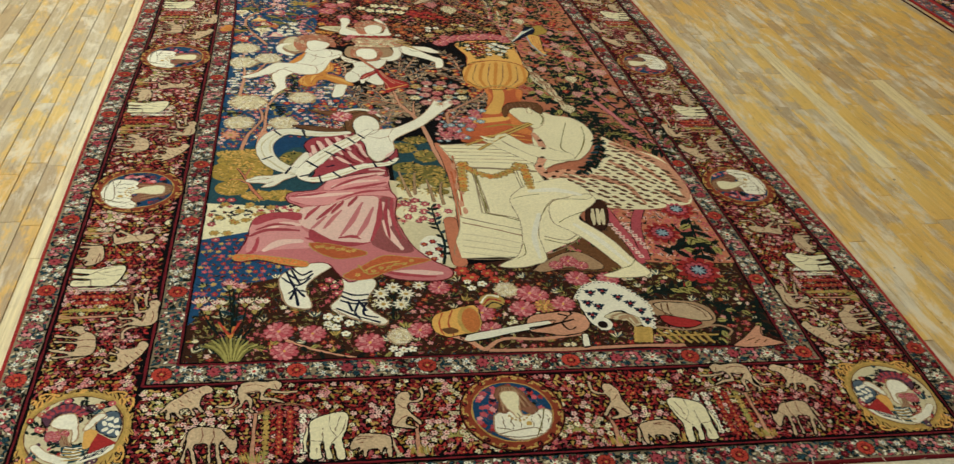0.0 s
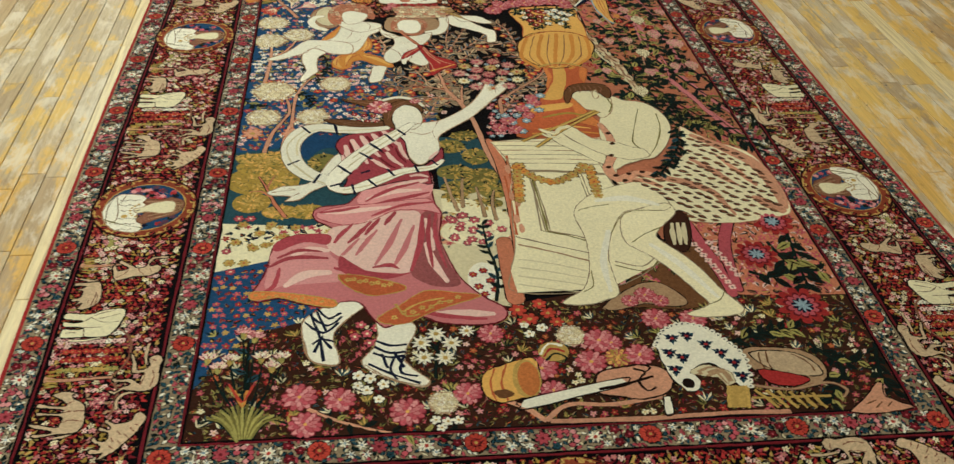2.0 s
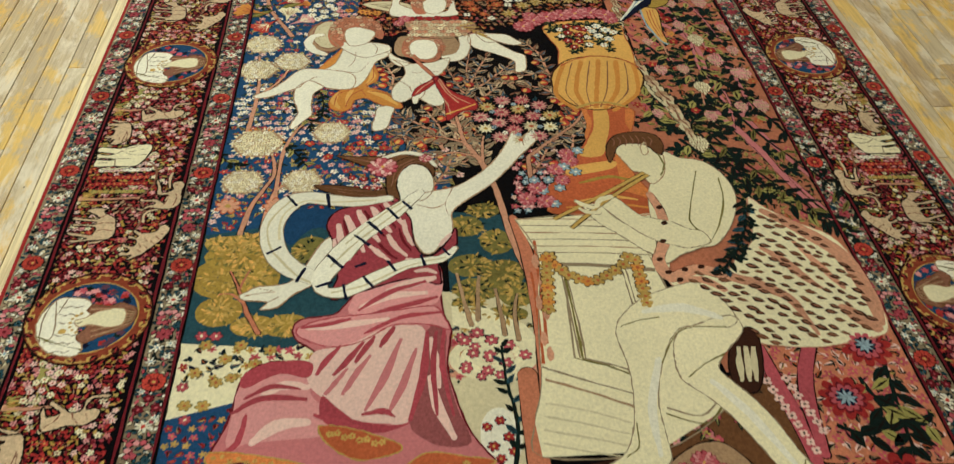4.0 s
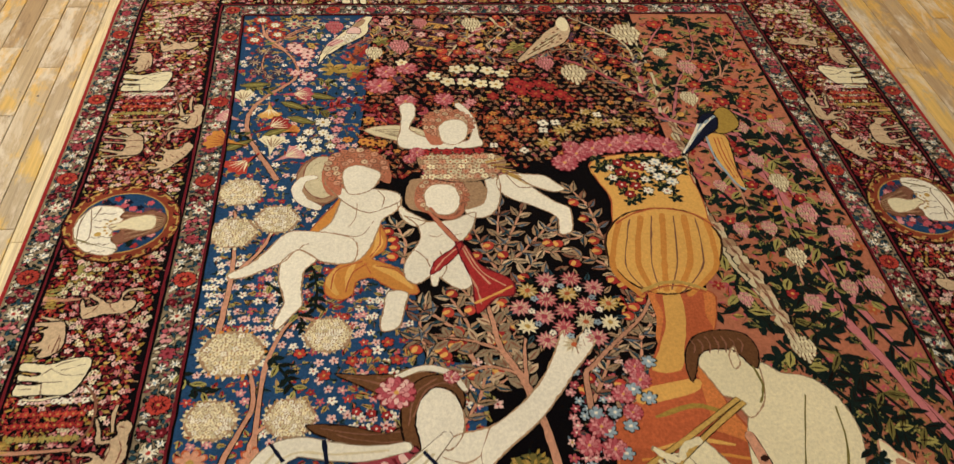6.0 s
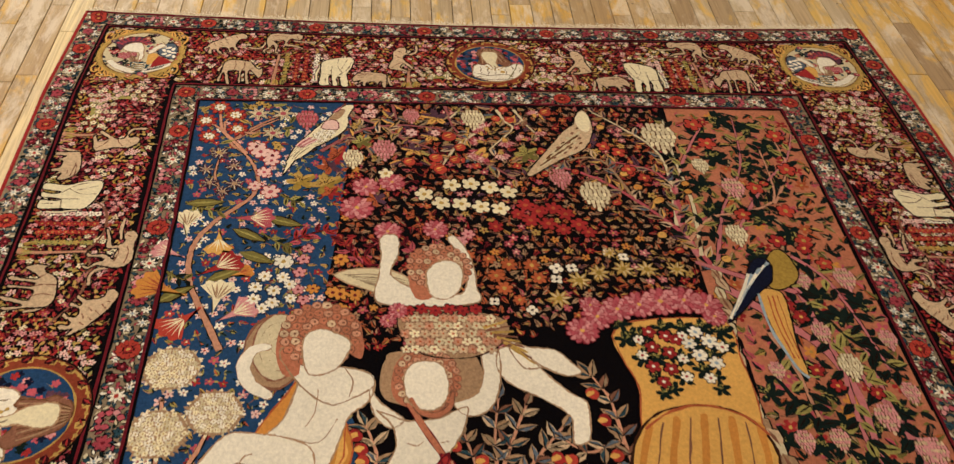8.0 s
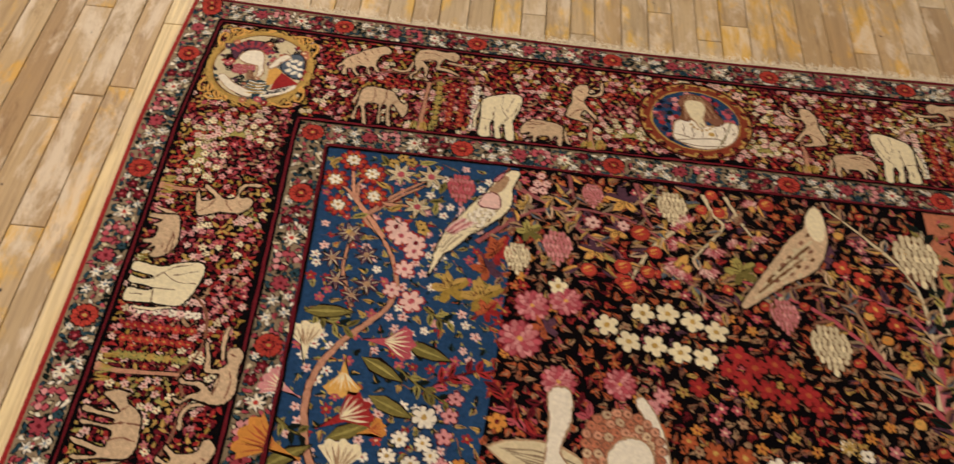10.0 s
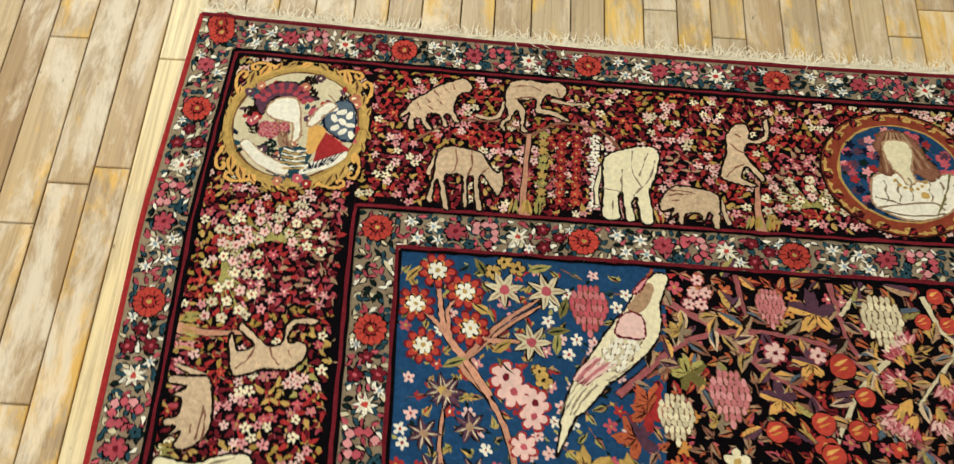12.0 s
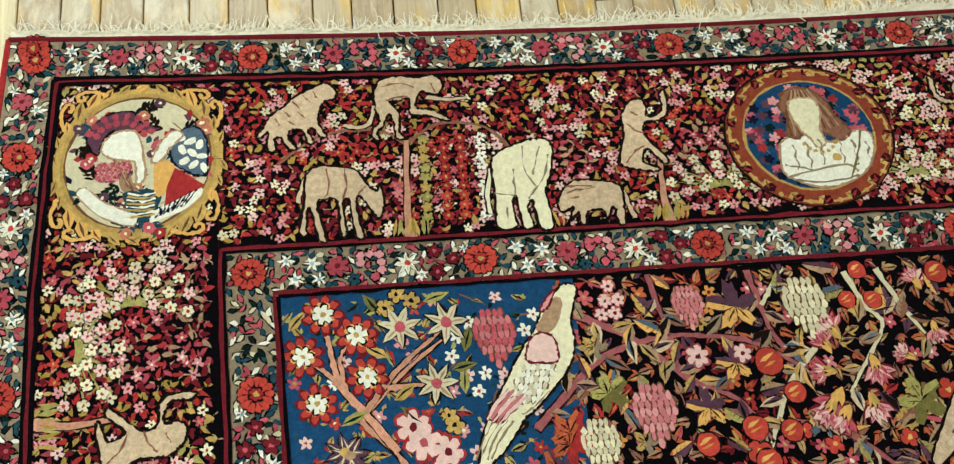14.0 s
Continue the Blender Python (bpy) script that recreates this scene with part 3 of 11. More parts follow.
# ---- guard borders ----
def guard_motifs(w, origin, along, across, marks, lo, hi, half):
    """Red roses at marks along the band, and between them white, pink and wine flowers among teal leaves."""
    ox, oy = origin
    (ax, ay), (bx, by) = along, across
    at = lambda s, v: (ox + ax * s + bx * v, oy + ay * s + by * v)
    inked = lambda s, v, r, col, heart, n: (lily(w, *at(s, v), r * 1.0, col, heart, 3.2, n) if col == "ivory" else bloom(w, *at(s, v), r, col, heart, 3.2, n, "black"))
    s = lo
    while s < hi:
        for v in (-0.78, -0.4, 0.0, 0.4, 0.78):
            a = R.uniform(0, math.tau)
            q = at(s + R.uniform(-0.005, 0.005), v * half + R.uniform(-0.003, 0.003))
            leaf(w, "black", 2.0, q[0] - 0.0068 * math.cos(a), q[1] - 0.0068 * math.sin(a), 0.0165, 0.0085, a)
            leaf(w, R.choice(["teal", "teal", "teal", "green", "ivory", "bone", "rose", "crimson"]), 2.3, q[0] - 0.0054 * math.cos(a), q[1] - 0.0054 * math.sin(a), 0.0132, 0.006, a)
        s += 0.0108
    marks = sorted(marks)
    for m in marks:
        rosette(w, *at(m, 0), half * 0.76)
    for a, b in zip(marks, marks[1:]):
        d = b - a
        if d < 0.2:
            inked(a + d / 2, 0.2 * half, half * 0.5, "rose", "maroon", 6)
            inked(a + d * 0.42, -0.5 * half, half * 0.34, "ivory", "sky", 5)
            inked(a + d * 0.6, 0.6 * half, half * 0.34, "ivory", "sky", 5)
            continue
        for f, v, r, col, heart, n in ((0.16, 0.5, 0.4, "ivory", "sky", 6), (0.2, -0.45, 0.4, "ivory", "sky", 6), (0.27, 0.3, 0.42, "ivory", "sky", 6), (0.3, -0.5, 0.36, "ivory", "sky", 6), (0.74, -0.6, 0.34, "ivory", "sky", 6), (0.93, 0.6, 0.3, "ivory", "sky", 6), (0.45, -0.6, 0.3, "teal", "black", 5),
                                       (0.38, 0.1, 0.54, "crimson", "maroon", 7), (0.68, 0.0, 0.58, "ivory", "scarlet", 8),
                                       (0.8, 0.55, 0.36, "maroon", "rose", 5), (0.81, -0.5, 0.36, "maroon", "rose", 5), (0.88, 0.1, 0.34, "maroon", "rose", 5)):
            inked(a + d * f, v * half, r * half, col, heart, n)
        for f, v in ((0.48, 0.55), (0.52, 0.6), (0.56, 0.55), (0.57, 0.15), (0.57, -0.25), (0.54, -0.55), (0.48, 0.2)):
            petals(w, "black", 2.9, *at(a + d * f, v * half), half * 0.27, 4, 0.2)
            petals(w, R.choice(["rose", "pink"]), 3.1, *at(a + d * f, v * half), half * 0.21, 4, 0.2)


across_marks = [-0.78, -0.479, -0.175, 0.175, 0.479, 0.78]
side_marks = [2.618 - 0.334 * i for i in range(8)]
w = Weave()
for s in (-1, 1):
    w.box(s * FW, s * GX, 0, FH, "taupe", 1)
w.box(-GX, GX, FH, GT, "taupe", 1)
w.box(-GX, GX, GB, 0, "taupe", 1)
for s in (-1, 1):
    guard_motifs(w, (s * (FW + GX) / 2, 0), (0, 1), (s, 0), side_marks, 0.005, FH, (GX - FW) / 2 - 0.004)
guard_motifs(w, (0, (FH + GT) / 2), (1, 0), (0, 1), across_marks, -GX + 0.01, GX - 0.005, (GT - FH) / 2 - 0.004)
guard_motifs(w, (0, GB / 2), (1, 0), (0, 1), across_marks, -GX + 0.01, GX - 0.005, -GB / 2 - 0.004)
for x0, x1, y0, y1 in ((-FW, FW, 0, FH), (-GX, GX, GB, GT)):
    for d, col in ((0.0, "black"), (0.0045, "maroon")):
        c = [(x0 - d, y0 - d), (x1 + d, y0 - d), (x1 + d, y1 + d), (x0 - d, y1 + d)]
        for a, b in zip(c, c[1:] + c[:1]):
            n = 24
            line(w, col, 4.5, 0.0055, *[(a[0] + (b[0] - a[0]) * i / n, a[1] + (b[1] - a[1]) * i / n) for i in range(n + 1)])
w.build("inner_guard_border", "taupe guard band with red roses, white flowers and teal leaves")

w = Weave()
for s in (-1, 1):
    w.box(s * MX, s * OX, OB, OT, "taupe", 1)
w.box(-MX, MX, MT, OT, "taupe", 1)
w.box(-MX, MX, OB, MB, "taupe", 1)
for s in (-1, 1):
    guard_motifs(w, (s * ((MX + OX) / 2 - 0.002), 0), (0, 1), (s, 0), [3.145] + [2.97 - 0.334 * i for i in range(10)] + [-0.366], OB + 0.01, OT - 0.01, (OX - MX) / 2 - 0.005)
guard_motifs(w, (0, (MT + OT) / 2 - 0.002), (1, 0), (0, 1), [-1.084] + across_marks + [1.084], -OX + 0.01, OX - 0.005, (OT - MT) / 2 - 0.005)
guard_motifs(w, (0, (MB + OB) / 2 + 0.002), (1, 0), (0, 1), [-1.084] + across_marks + [1.084], -OX + 0.01, OX - 0.005, (MB - OB) / 2 - 0.005)
for d, col in ((0.0, "black"), (-0.0055, "maroon"), (-0.010, "black")):
    c = [(-MX - d, MB - d), (MX + d, MB - d), (MX + d, MT + d), (-MX - d, MT + d)]
    for a, b in zip(c, c[1:] + c[:1]):
        n = 30
        line(w, col, 4.5, 0.006, *[(a[0] + (b[0] - a[0]) * i / n, a[1] + (b[1] - a[1]) * i / n) for i in range(n + 1)])
w.build("outer_guard_border", "taupe guard band with red roses, white flowers and teal leaves")

# ---- main border ----
FAMILIES = [(0.4, ["cream", "blush", "blush"], ["maroon", "gold", "red", "lime"], "red"), (0.25, ["rose", "red", "dusty"], ["red", "maroon", "maroon", "gold"], "gold"),
            (0.42, ["blush", "pink", "cream"], ["crimson", "gold", "maroon"], "maroon"), (0.15, ["red", "scarlet"], ["red", "red", "maroon", "mustard"], "gold"),
            (0.38, ["bone", "blush", "pink"], ["maroon", "mustard", "red"], "maroon"), (0.25, ["pink", "rose", "dusty"], ["maroon", "crimson", "tan", "red"], "cream")]
for name, box in (("border_side", (-MX, -GX - 0.008, MB, MT)), ("border_side", (GX + 0.008, MX, MB, MT)),
                  ("border_end", (-GX - 0.008, GX + 0.008, GT + 0.008, MT)), ("border_end", (-GX - 0.008, GX + 0.008, MB, GB - 0.008))):
    w = Weave()
    x0, x1, y0, y1 = box
    w.box(x0, x1, y0, y1, "black", 1)
    m = 0.008 if name == "border_side" else -0.002
    sprinkle(w, [(x0 + m, y0 + 0.008), (x1 - m, y0 + 0.008), (x1 - m, y1 - 0.008), (x0 + m, y1 - 0.008)], 0.0138, FAMILIES, grow=1.12, stem="tan")
    w.build(name, "black main border strewn with small red, pink and cream flowers", "stuff")


def flower_burst(bx, by, sx, sy, tx, ty):
    """A spray of cream flowers on lime stems that opens along (tx, ty)."""
    w = Weave()
    for i in range(3):
        for j in range(5 + 2 * i):
            a = -0.5 + 4.14 * (j + 0.5) / (5 + 2 * i)
            r = 0.018 + 0.017 * i
            px, py = bx + r * (sx * math.cos(a) * 1.35 + tx * math.sin(a)), by + r * (sy * math.cos(a) * 1.35 + ty * math.sin(a))
            line(w, "lime", 3.2, 0.0022, (bx, by), (px, py))
            bloom(w, px, py, 0.0082, R.choice(["cream", "bone", "blush"]), "red", 3.6, 5, "black")
    w.build("flower_burst", "cream flowers on lime stems")


def border_unit(medal, sx, sy, tx, ty, length, depth):
    """The animals and trees of one stretch, as plain shapes: from a medallion along (sx, sy); (tx, ty) points from feet to head."""
    mx, my = medal
    k = length / 0.93

    def shape(colour, outline, marks, tails):
        """A plain filled shape with a dark rim, a few inner lines and thin loose ends."""
        w = Weave()
        at = lambda s, v: (mx + sx * s * length + tx * (v - 0.5) * depth, my + sy * s * length + ty * (v - 0.5) * depth)
        for q in tails:
            line(w, "umber", 4.3, 0.009, *[at(*p) for p in q])
            line(w, colour, 4.9, 0.0055, *[at(*p) for p in q])
        area(w, colour, 5, *[at(*p) for p in outline], edge="umber", ew=0.0035)
        for q in marks:
            line(w, "taupe" if colour == "cream" else "bark", 5.4, 0.0022, *[at(*p) for p in q])
        w.build("woven_shape", "plain cream woven shape" if colour == "cream" else "plain tan woven shape")

    flower_burst(mx + sx * 0.15 * length - tx * 0.27 * depth, my + sy * 0.15 * length - ty * 0.27 * depth, sx, sy, tx, ty)
    # tree with a drooping crown
    w = Weave()
    at = lambda s, v: (mx + sx * s * length + tx * (v - 0.5) * depth, my + sy * s * length + ty * (v - 0.5) * depth)
    for s0, top in ((0.61, 0.62), (0.235, 0.42), (0.415, 0.5)):
        limb(w, "salmon", 4, (*at(s0, 0.03), 0.016), (*at(s0 + 0.004, 0.2), 0.008), (*at(s0, top), 0.006), edge="umber")
        for j in range(9):
            leaf(w, R.choice(["mustard", "lime", "gold"]), 4.3, *at(s0 + (j - 4) * 0.006, 0.03), 0.03, 0.005, math.atan2(ty, tx) + R.uniform(-0.3, 0.3))
        w.build("small_tree", "salmon trunk in yellow grass")
        w = Weave()
    line(w, "bark", 4, 0.005, at(0.61, 0.6), at(0.56, 0.72), at(0.49, 0.68), at(0.45, 0.5))
    line(w, "bark", 4, 0.005, at(0.61, 0.6), at(0.66, 0.7), at(0.74, 0.66), at(0.8, 0.5))
    for s0, cols in ((0.585, ("lime", "gold")), (0.555, ("red", "scarlet")), (0.53, ("red", "scarlet")), (0.5, ("blush", "ivory")), (0.475, ("blush", "ivory"))):
        for j in range(9):
            a = at(s0, 0.62 - 0.06 * j)
            bloom(w, a[0], a[1], 0.0085, R.choice(cols), "maroon" if cols[0] == "blush" else "gold", 3.5, 5, "black")
    w.build("flower_chain", "hanging chains of small flowers on brown twigs", "stuff")
    shape("beige", [(0.832, 0.67), (0.82, 0.739), (0.809, 0.811), (0.791, 0.864), (0.769, 0.939), (0.746, 0.981), (0.727, 1.008), (0.712, 0.955), (0.715, 0.902), (0.73, 0.886), (0.738, 0.818), (0.738, 0.739), (0.726, 0.667), (0.737, 0.663), (0.748, 0.716), (0.754, 0.705), (0.746, 0.629), (0.756, 0.625), (0.763, 0.705), (0.781, 0.708), (0.782, 0.648), (0.771, 0.598), (0.783, 0.591), (0.794, 0.663), (0.804, 0.659), (0.801, 0.591), (0.813, 0.587), (0.815, 0.659), (0.813, 0.705), (0.824, 0.67)],
          [[(0.791, 0.837), (0.781, 0.795)], [(0.778, 0.894), (0.767, 0.845)], [(0.762, 0.932), (0.751, 0.883)], [(0.787, 0.769), (0.775, 0.746)], [(0.769, 0.822), (0.758, 0.788)], [(0.803, 0.788), (0.796, 0.739)], [(0.747, 0.951), (0.741, 0.913)]], [])
    shape("beige", [(0.654, 0.962), (0.64, 1.027), (0.614, 1.042), (0.586, 1.027), (0.567, 1.042), (0.551, 1.004), (0.552, 0.939), (0.563, 0.909), (0.584, 0.928), (0.592, 0.833), (0.571, 0.811), (0.546, 0.761), (0.545, 0.731), (0.574, 0.769), (0.601, 0.788), (0.602, 0.89), (0.618, 0.871), (0.632, 0.871), (0.617, 0.788), (0.619, 0.678), (0.611, 0.633), (0.625, 0.633), (0.627, 0.727), (0.633, 0.792), (0.644, 0.708), (0.652, 0.678), (0.648, 0.617), (0.659, 0.64), (0.659, 0.693), (0.649, 0.746), (0.655, 0.852)],
          [[(0.643, 0.973), (0.616, 0.992), (0.594, 0.966)], [(0.638, 0.879), (0.617, 0.902), (0.603, 0.898)], [(0.568, 0.985), (0.563, 0.924)]], [[(0.576, 0.894), (0.544, 0.875), (0.514, 0.883)], [(0.655, 0.852), (0.663, 0.742), (0.682, 0.712), (0.702, 0.731)]])
    shape("beige", [(0.759, 0.424), (0.74, 0.481), (0.704, 0.466), (0.683, 0.439), (0.668, 0.345), (0.656, 0.314), (0.652, 0.356), (0.646, 0.25), (0.651, 0.159), (0.658, 0.148), (0.668, 0.212), (0.68, 0.28), (0.686, 0.269), (0.683, 0.144), (0.677, 0.042), (0.689, 0.049), (0.696, 0.254), (0.705, 0.258), (0.703, 0.129), (0.701, 0.057), (0.71, 0.064), (0.714, 0.261), (0.735, 0.273), (0.742, 0.239), (0.73, 0.038), (0.741, 0.049), (0.752, 0.223), (0.758, 0.182), (0.758, 0.072), (0.768, 0.095), (0.761, 0.277)],
          [[(0.729, 0.462), (0.725, 0.348), (0.732, 0.28)], [(0.702, 0.458), (0.7, 0.352), (0.705, 0.273)], [(0.673, 0.341), (0.683, 0.295)]], [[(0.757, 0.417), (0.766, 0.341), (0.77, 0.258)]])
    shape("cream", [(0.488, 0.436), (0.477, 0.511), (0.456, 0.553), (0.435, 0.58), (0.414, 0.595), (0.398, 0.572), (0.394, 0.5), (0.402, 0.345), (0.411, 0.246), (0.405, 0.042), (0.425, 0.034), (0.432, 0.201), (0.439, 0.148), (0.434, 0.045), (0.449, 0.045), (0.456, 0.235), (0.461, 0.155), (0.458, 0.049), (0.486, 0.049), (0.486, 0.235)],
          [[(0.439, 0.549), (0.439, 0.402), (0.424, 0.288)], [(0.401, 0.485), (0.411, 0.348), (0.428, 0.258), (0.437, 0.216)], [(0.413, 0.542), (0.422, 0.436), (0.427, 0.36)], [(0.455, 0.405), (0.456, 0.242)], [(0.486, 0.258), (0.468, 0.246), (0.458, 0.235)], [(0.47, 0.17), (0.471, 0.076)]], [[(0.489, 0.413), (0.497, 0.242), (0.495, 0.133)]])
    shape("beige", [(0.396, 0.174), (0.387, 0.25), (0.371, 0.307), (0.347, 0.314), (0.319, 0.292), (0.3, 0.261), (0.299, 0.167), (0.301, 0.03), (0.311, 0.034), (0.315, 0.133), (0.327, 0.049), (0.33, 0.114), (0.353, 0.11), (0.358, 0.038), (0.367, 0.049), (0.367, 0.114), (0.383, 0.053), (0.373, 0.148), (0.391, 0.117)],
          [[(0.383, 0.273), (0.363, 0.28), (0.342, 0.269)], [(0.381, 0.239), (0.36, 0.25), (0.337, 0.261)], [(0.375, 0.201), (0.363, 0.205)]], [[(0.298, 0.231), (0.291, 0.125), (0.286, 0.057)]])
    shape("beige", [(0.276, 0.765), (0.265, 0.814), (0.249, 0.822), (0.242, 0.769), (0.244, 0.708), (0.23, 0.708), (0.218, 0.754), (0.219, 0.845), (0.21, 0.871), (0.21, 0.731), (0.226, 0.674), (0.245, 0.667), (0.251, 0.587), (0.228, 0.451), (0.222, 0.402), (0.231, 0.39), (0.251, 0.489), (0.26, 0.405), (0.238, 0.364), (0.244, 0.341), (0.276, 0.364), (0.296, 0.413), (0.284, 0.58), (0.283, 0.708)],
          [[(0.276, 0.663), (0.266, 0.617), (0.252, 0.595)], [(0.286, 0.402), (0.27, 0.477), (0.254, 0.508)], [(0.267, 0.739), (0.256, 0.708)]], [])


TOPY, BOTY, SIDEX = (GT + MT) / 2, (GB + MB) / 2, (GX + MX) / 2
for s in (-1, 1):
    border_unit((0, TOPY - 0.01), s, 0, 0, 1, 0.93, MT - GT - 0.02)
    border_unit((0, BOTY), s, 0, 0, 1, 0.93, GB - MB - 0.02)
    flower_burst(s * 0.925, 2.745, 1, 0, 0, 1)
    for ya, yb in ((2.845, 1.805), (1.805, 0.795), (0.795, -0.2)):
        border_unit((s * SIDEX, ya), 0, -1, -s, 0, ya - yb, MX - GX - 0.02)


def medallion(x, y, rx, ry, turn, label):
    """An oval frame of gold and russet scrolls round a blue ground with a plain cream bust-like shape."""
    w = Weave()
    c, s = math.cos(turn), math.sin(turn)
    at = lambda u, v: (x + c * u * rx - s * v * ry, y + s * u * rx + c * v * ry)
    spot(w, "umber", 4.6, x, y, rx * 1.03, ry * 1.03, turn, 40)
    spot(w, "russet", 4.8, x, y, rx, ry, turn, 40)
    spot(w, "gold", 4.85, x, y, rx * 0.975, ry * 0.975, turn, 40)
    spot(w, "russet", 4.9, x, y, rx * 0.95, ry * 0.95, turn, 40)
    for i in range(34):
        a = math.tau * i / 34
        px, py = at(0.885 * math.cos(a), 0.885 * math.sin(a))
        leaf(w, "gold" if i % 2 else "wine", 5.1, px, py, rx * 0.17, rx * 0.12, a + turn + (1.0 if i % 2 else -0.9), "sepia" if i % 2 else "red")
        spot(w, "gold", 5.0, *at(0.96 * math.cos(a + 0.09), 0.96 * math.sin(a + 0.09)), rx * 0.035, n=6)
    spot(w, "gold", 5.2, x, y, rx * 0.8, ry * 0.8, turn, 36)
    spot(w, "blue", 5.4, x, y, rx * 0.775, ry * 0.775, turn, 36)
    for i in range(130):
        a, r = R.uniform(0, math.tau), R.uniform(0.3, 0.73)
        px, py = at(r * math.cos(a), r * math.sin(a))
        petals(w, R.choice(["rose", "rose", "pink", "red", "green", "navy", "plum"]), 5.6, px, py, rx * 0.07, 5, 0.45)
    flat = at
    if turn:
        at = lambda u, v: flat(u * 1.1 + 0.02, v * 1.08 + 0.02)
    pt = lambda *q: [at(u, v) for u, v in q]
    area(w, "ivory", 6, *pt((-0.39, -0.14), (-0.24, -0.02), (0.0, -0.02), (0.2, -0.12), (0.36, -0.08), (0.56, 0.02), (0.72, -0.02), (0.74, -0.2), (0.65, -0.46), (0.46, -0.64), (0.2, -0.74), (-0.06, -0.74), (-0.31, -0.62), (-0.42, -0.49)), edge="tan")
    area(w, "bark", 6.2, *pt((-0.26, 0.5), (-0.19, 0.64), (-0.03, 0.7), (0.15, 0.64), (0.28, 0.5), (0.36, 0.27), (0.5, 0.02), (0.36, -0.11), (0.2, 0.0), (-0.06, 0.02), (-0.13, -0.05), (-0.27, 0.0), (-0.22, 0.25), (-0.29, 0.4)), edge="sepia")
    for i in range(12):
        k = -1 + 2 * i / 11
        line(w, "tan" if i % 2 else "sepia", 6.32, 0.0028, at(0.1 * k, 0.66), at(0.24 * k + 0.03, 0.36), at(0.3 * k + 0.08, 0.04 + 0.06 * k))
    area(w, "cream", 6.4, *pt((-0.18, 0.34), (-0.15, 0.5), (0.0, 0.54), (0.16, 0.5), (0.2, 0.3), (0.14, 0.06), (0.18, -0.12), (0.06, -0.2), (0.0, -0.06), (-0.1, 0.08)), edge="tan")
    for side in (-1, 1):
        for j in range(3):
            q = [(0.2 + side * (0.12 + 0.16 * j) + 0.03 * (i % 2), -0.08 - 0.09 * i - 0.03 * j) for i in range(5)]
            line(w, "taupe", 6.55, 0.0022, *[at(u, v) for u, v in q])
    for q in (((-0.36, -0.58), (0.0, -0.5), (0.35, -0.46), (0.47, -0.56)), ((-0.3, -0.63), (0.0, -0.68), (0.3, -0.66), (0.47, -0.62)), ((-0.38, -0.42), (-0.2, -0.46), (-0.05, -0.52))):
        line(w, "taupe", 6.6, 0.0028, *[at(u, v) for u, v in q])
    line(w, "olive", 6.6, 0.003, at(0.62, 0.02), at(0.52, -0.3), at(0.34, -0.7))
    for i in range(7):
        a = math.pi * (1.12 + 0.76 * i / 6)
        spot(w, "gold", 6.72, *at(0.1 + 0.2 * math.cos(a), -0.06 + 0.2 * math.sin(a)), rx * 0.03, n=6)
    spot(w, "gold", 6.75, *at(0.26, -0.34), rx * 0.06, n=8)
    w.build("medallion", label)


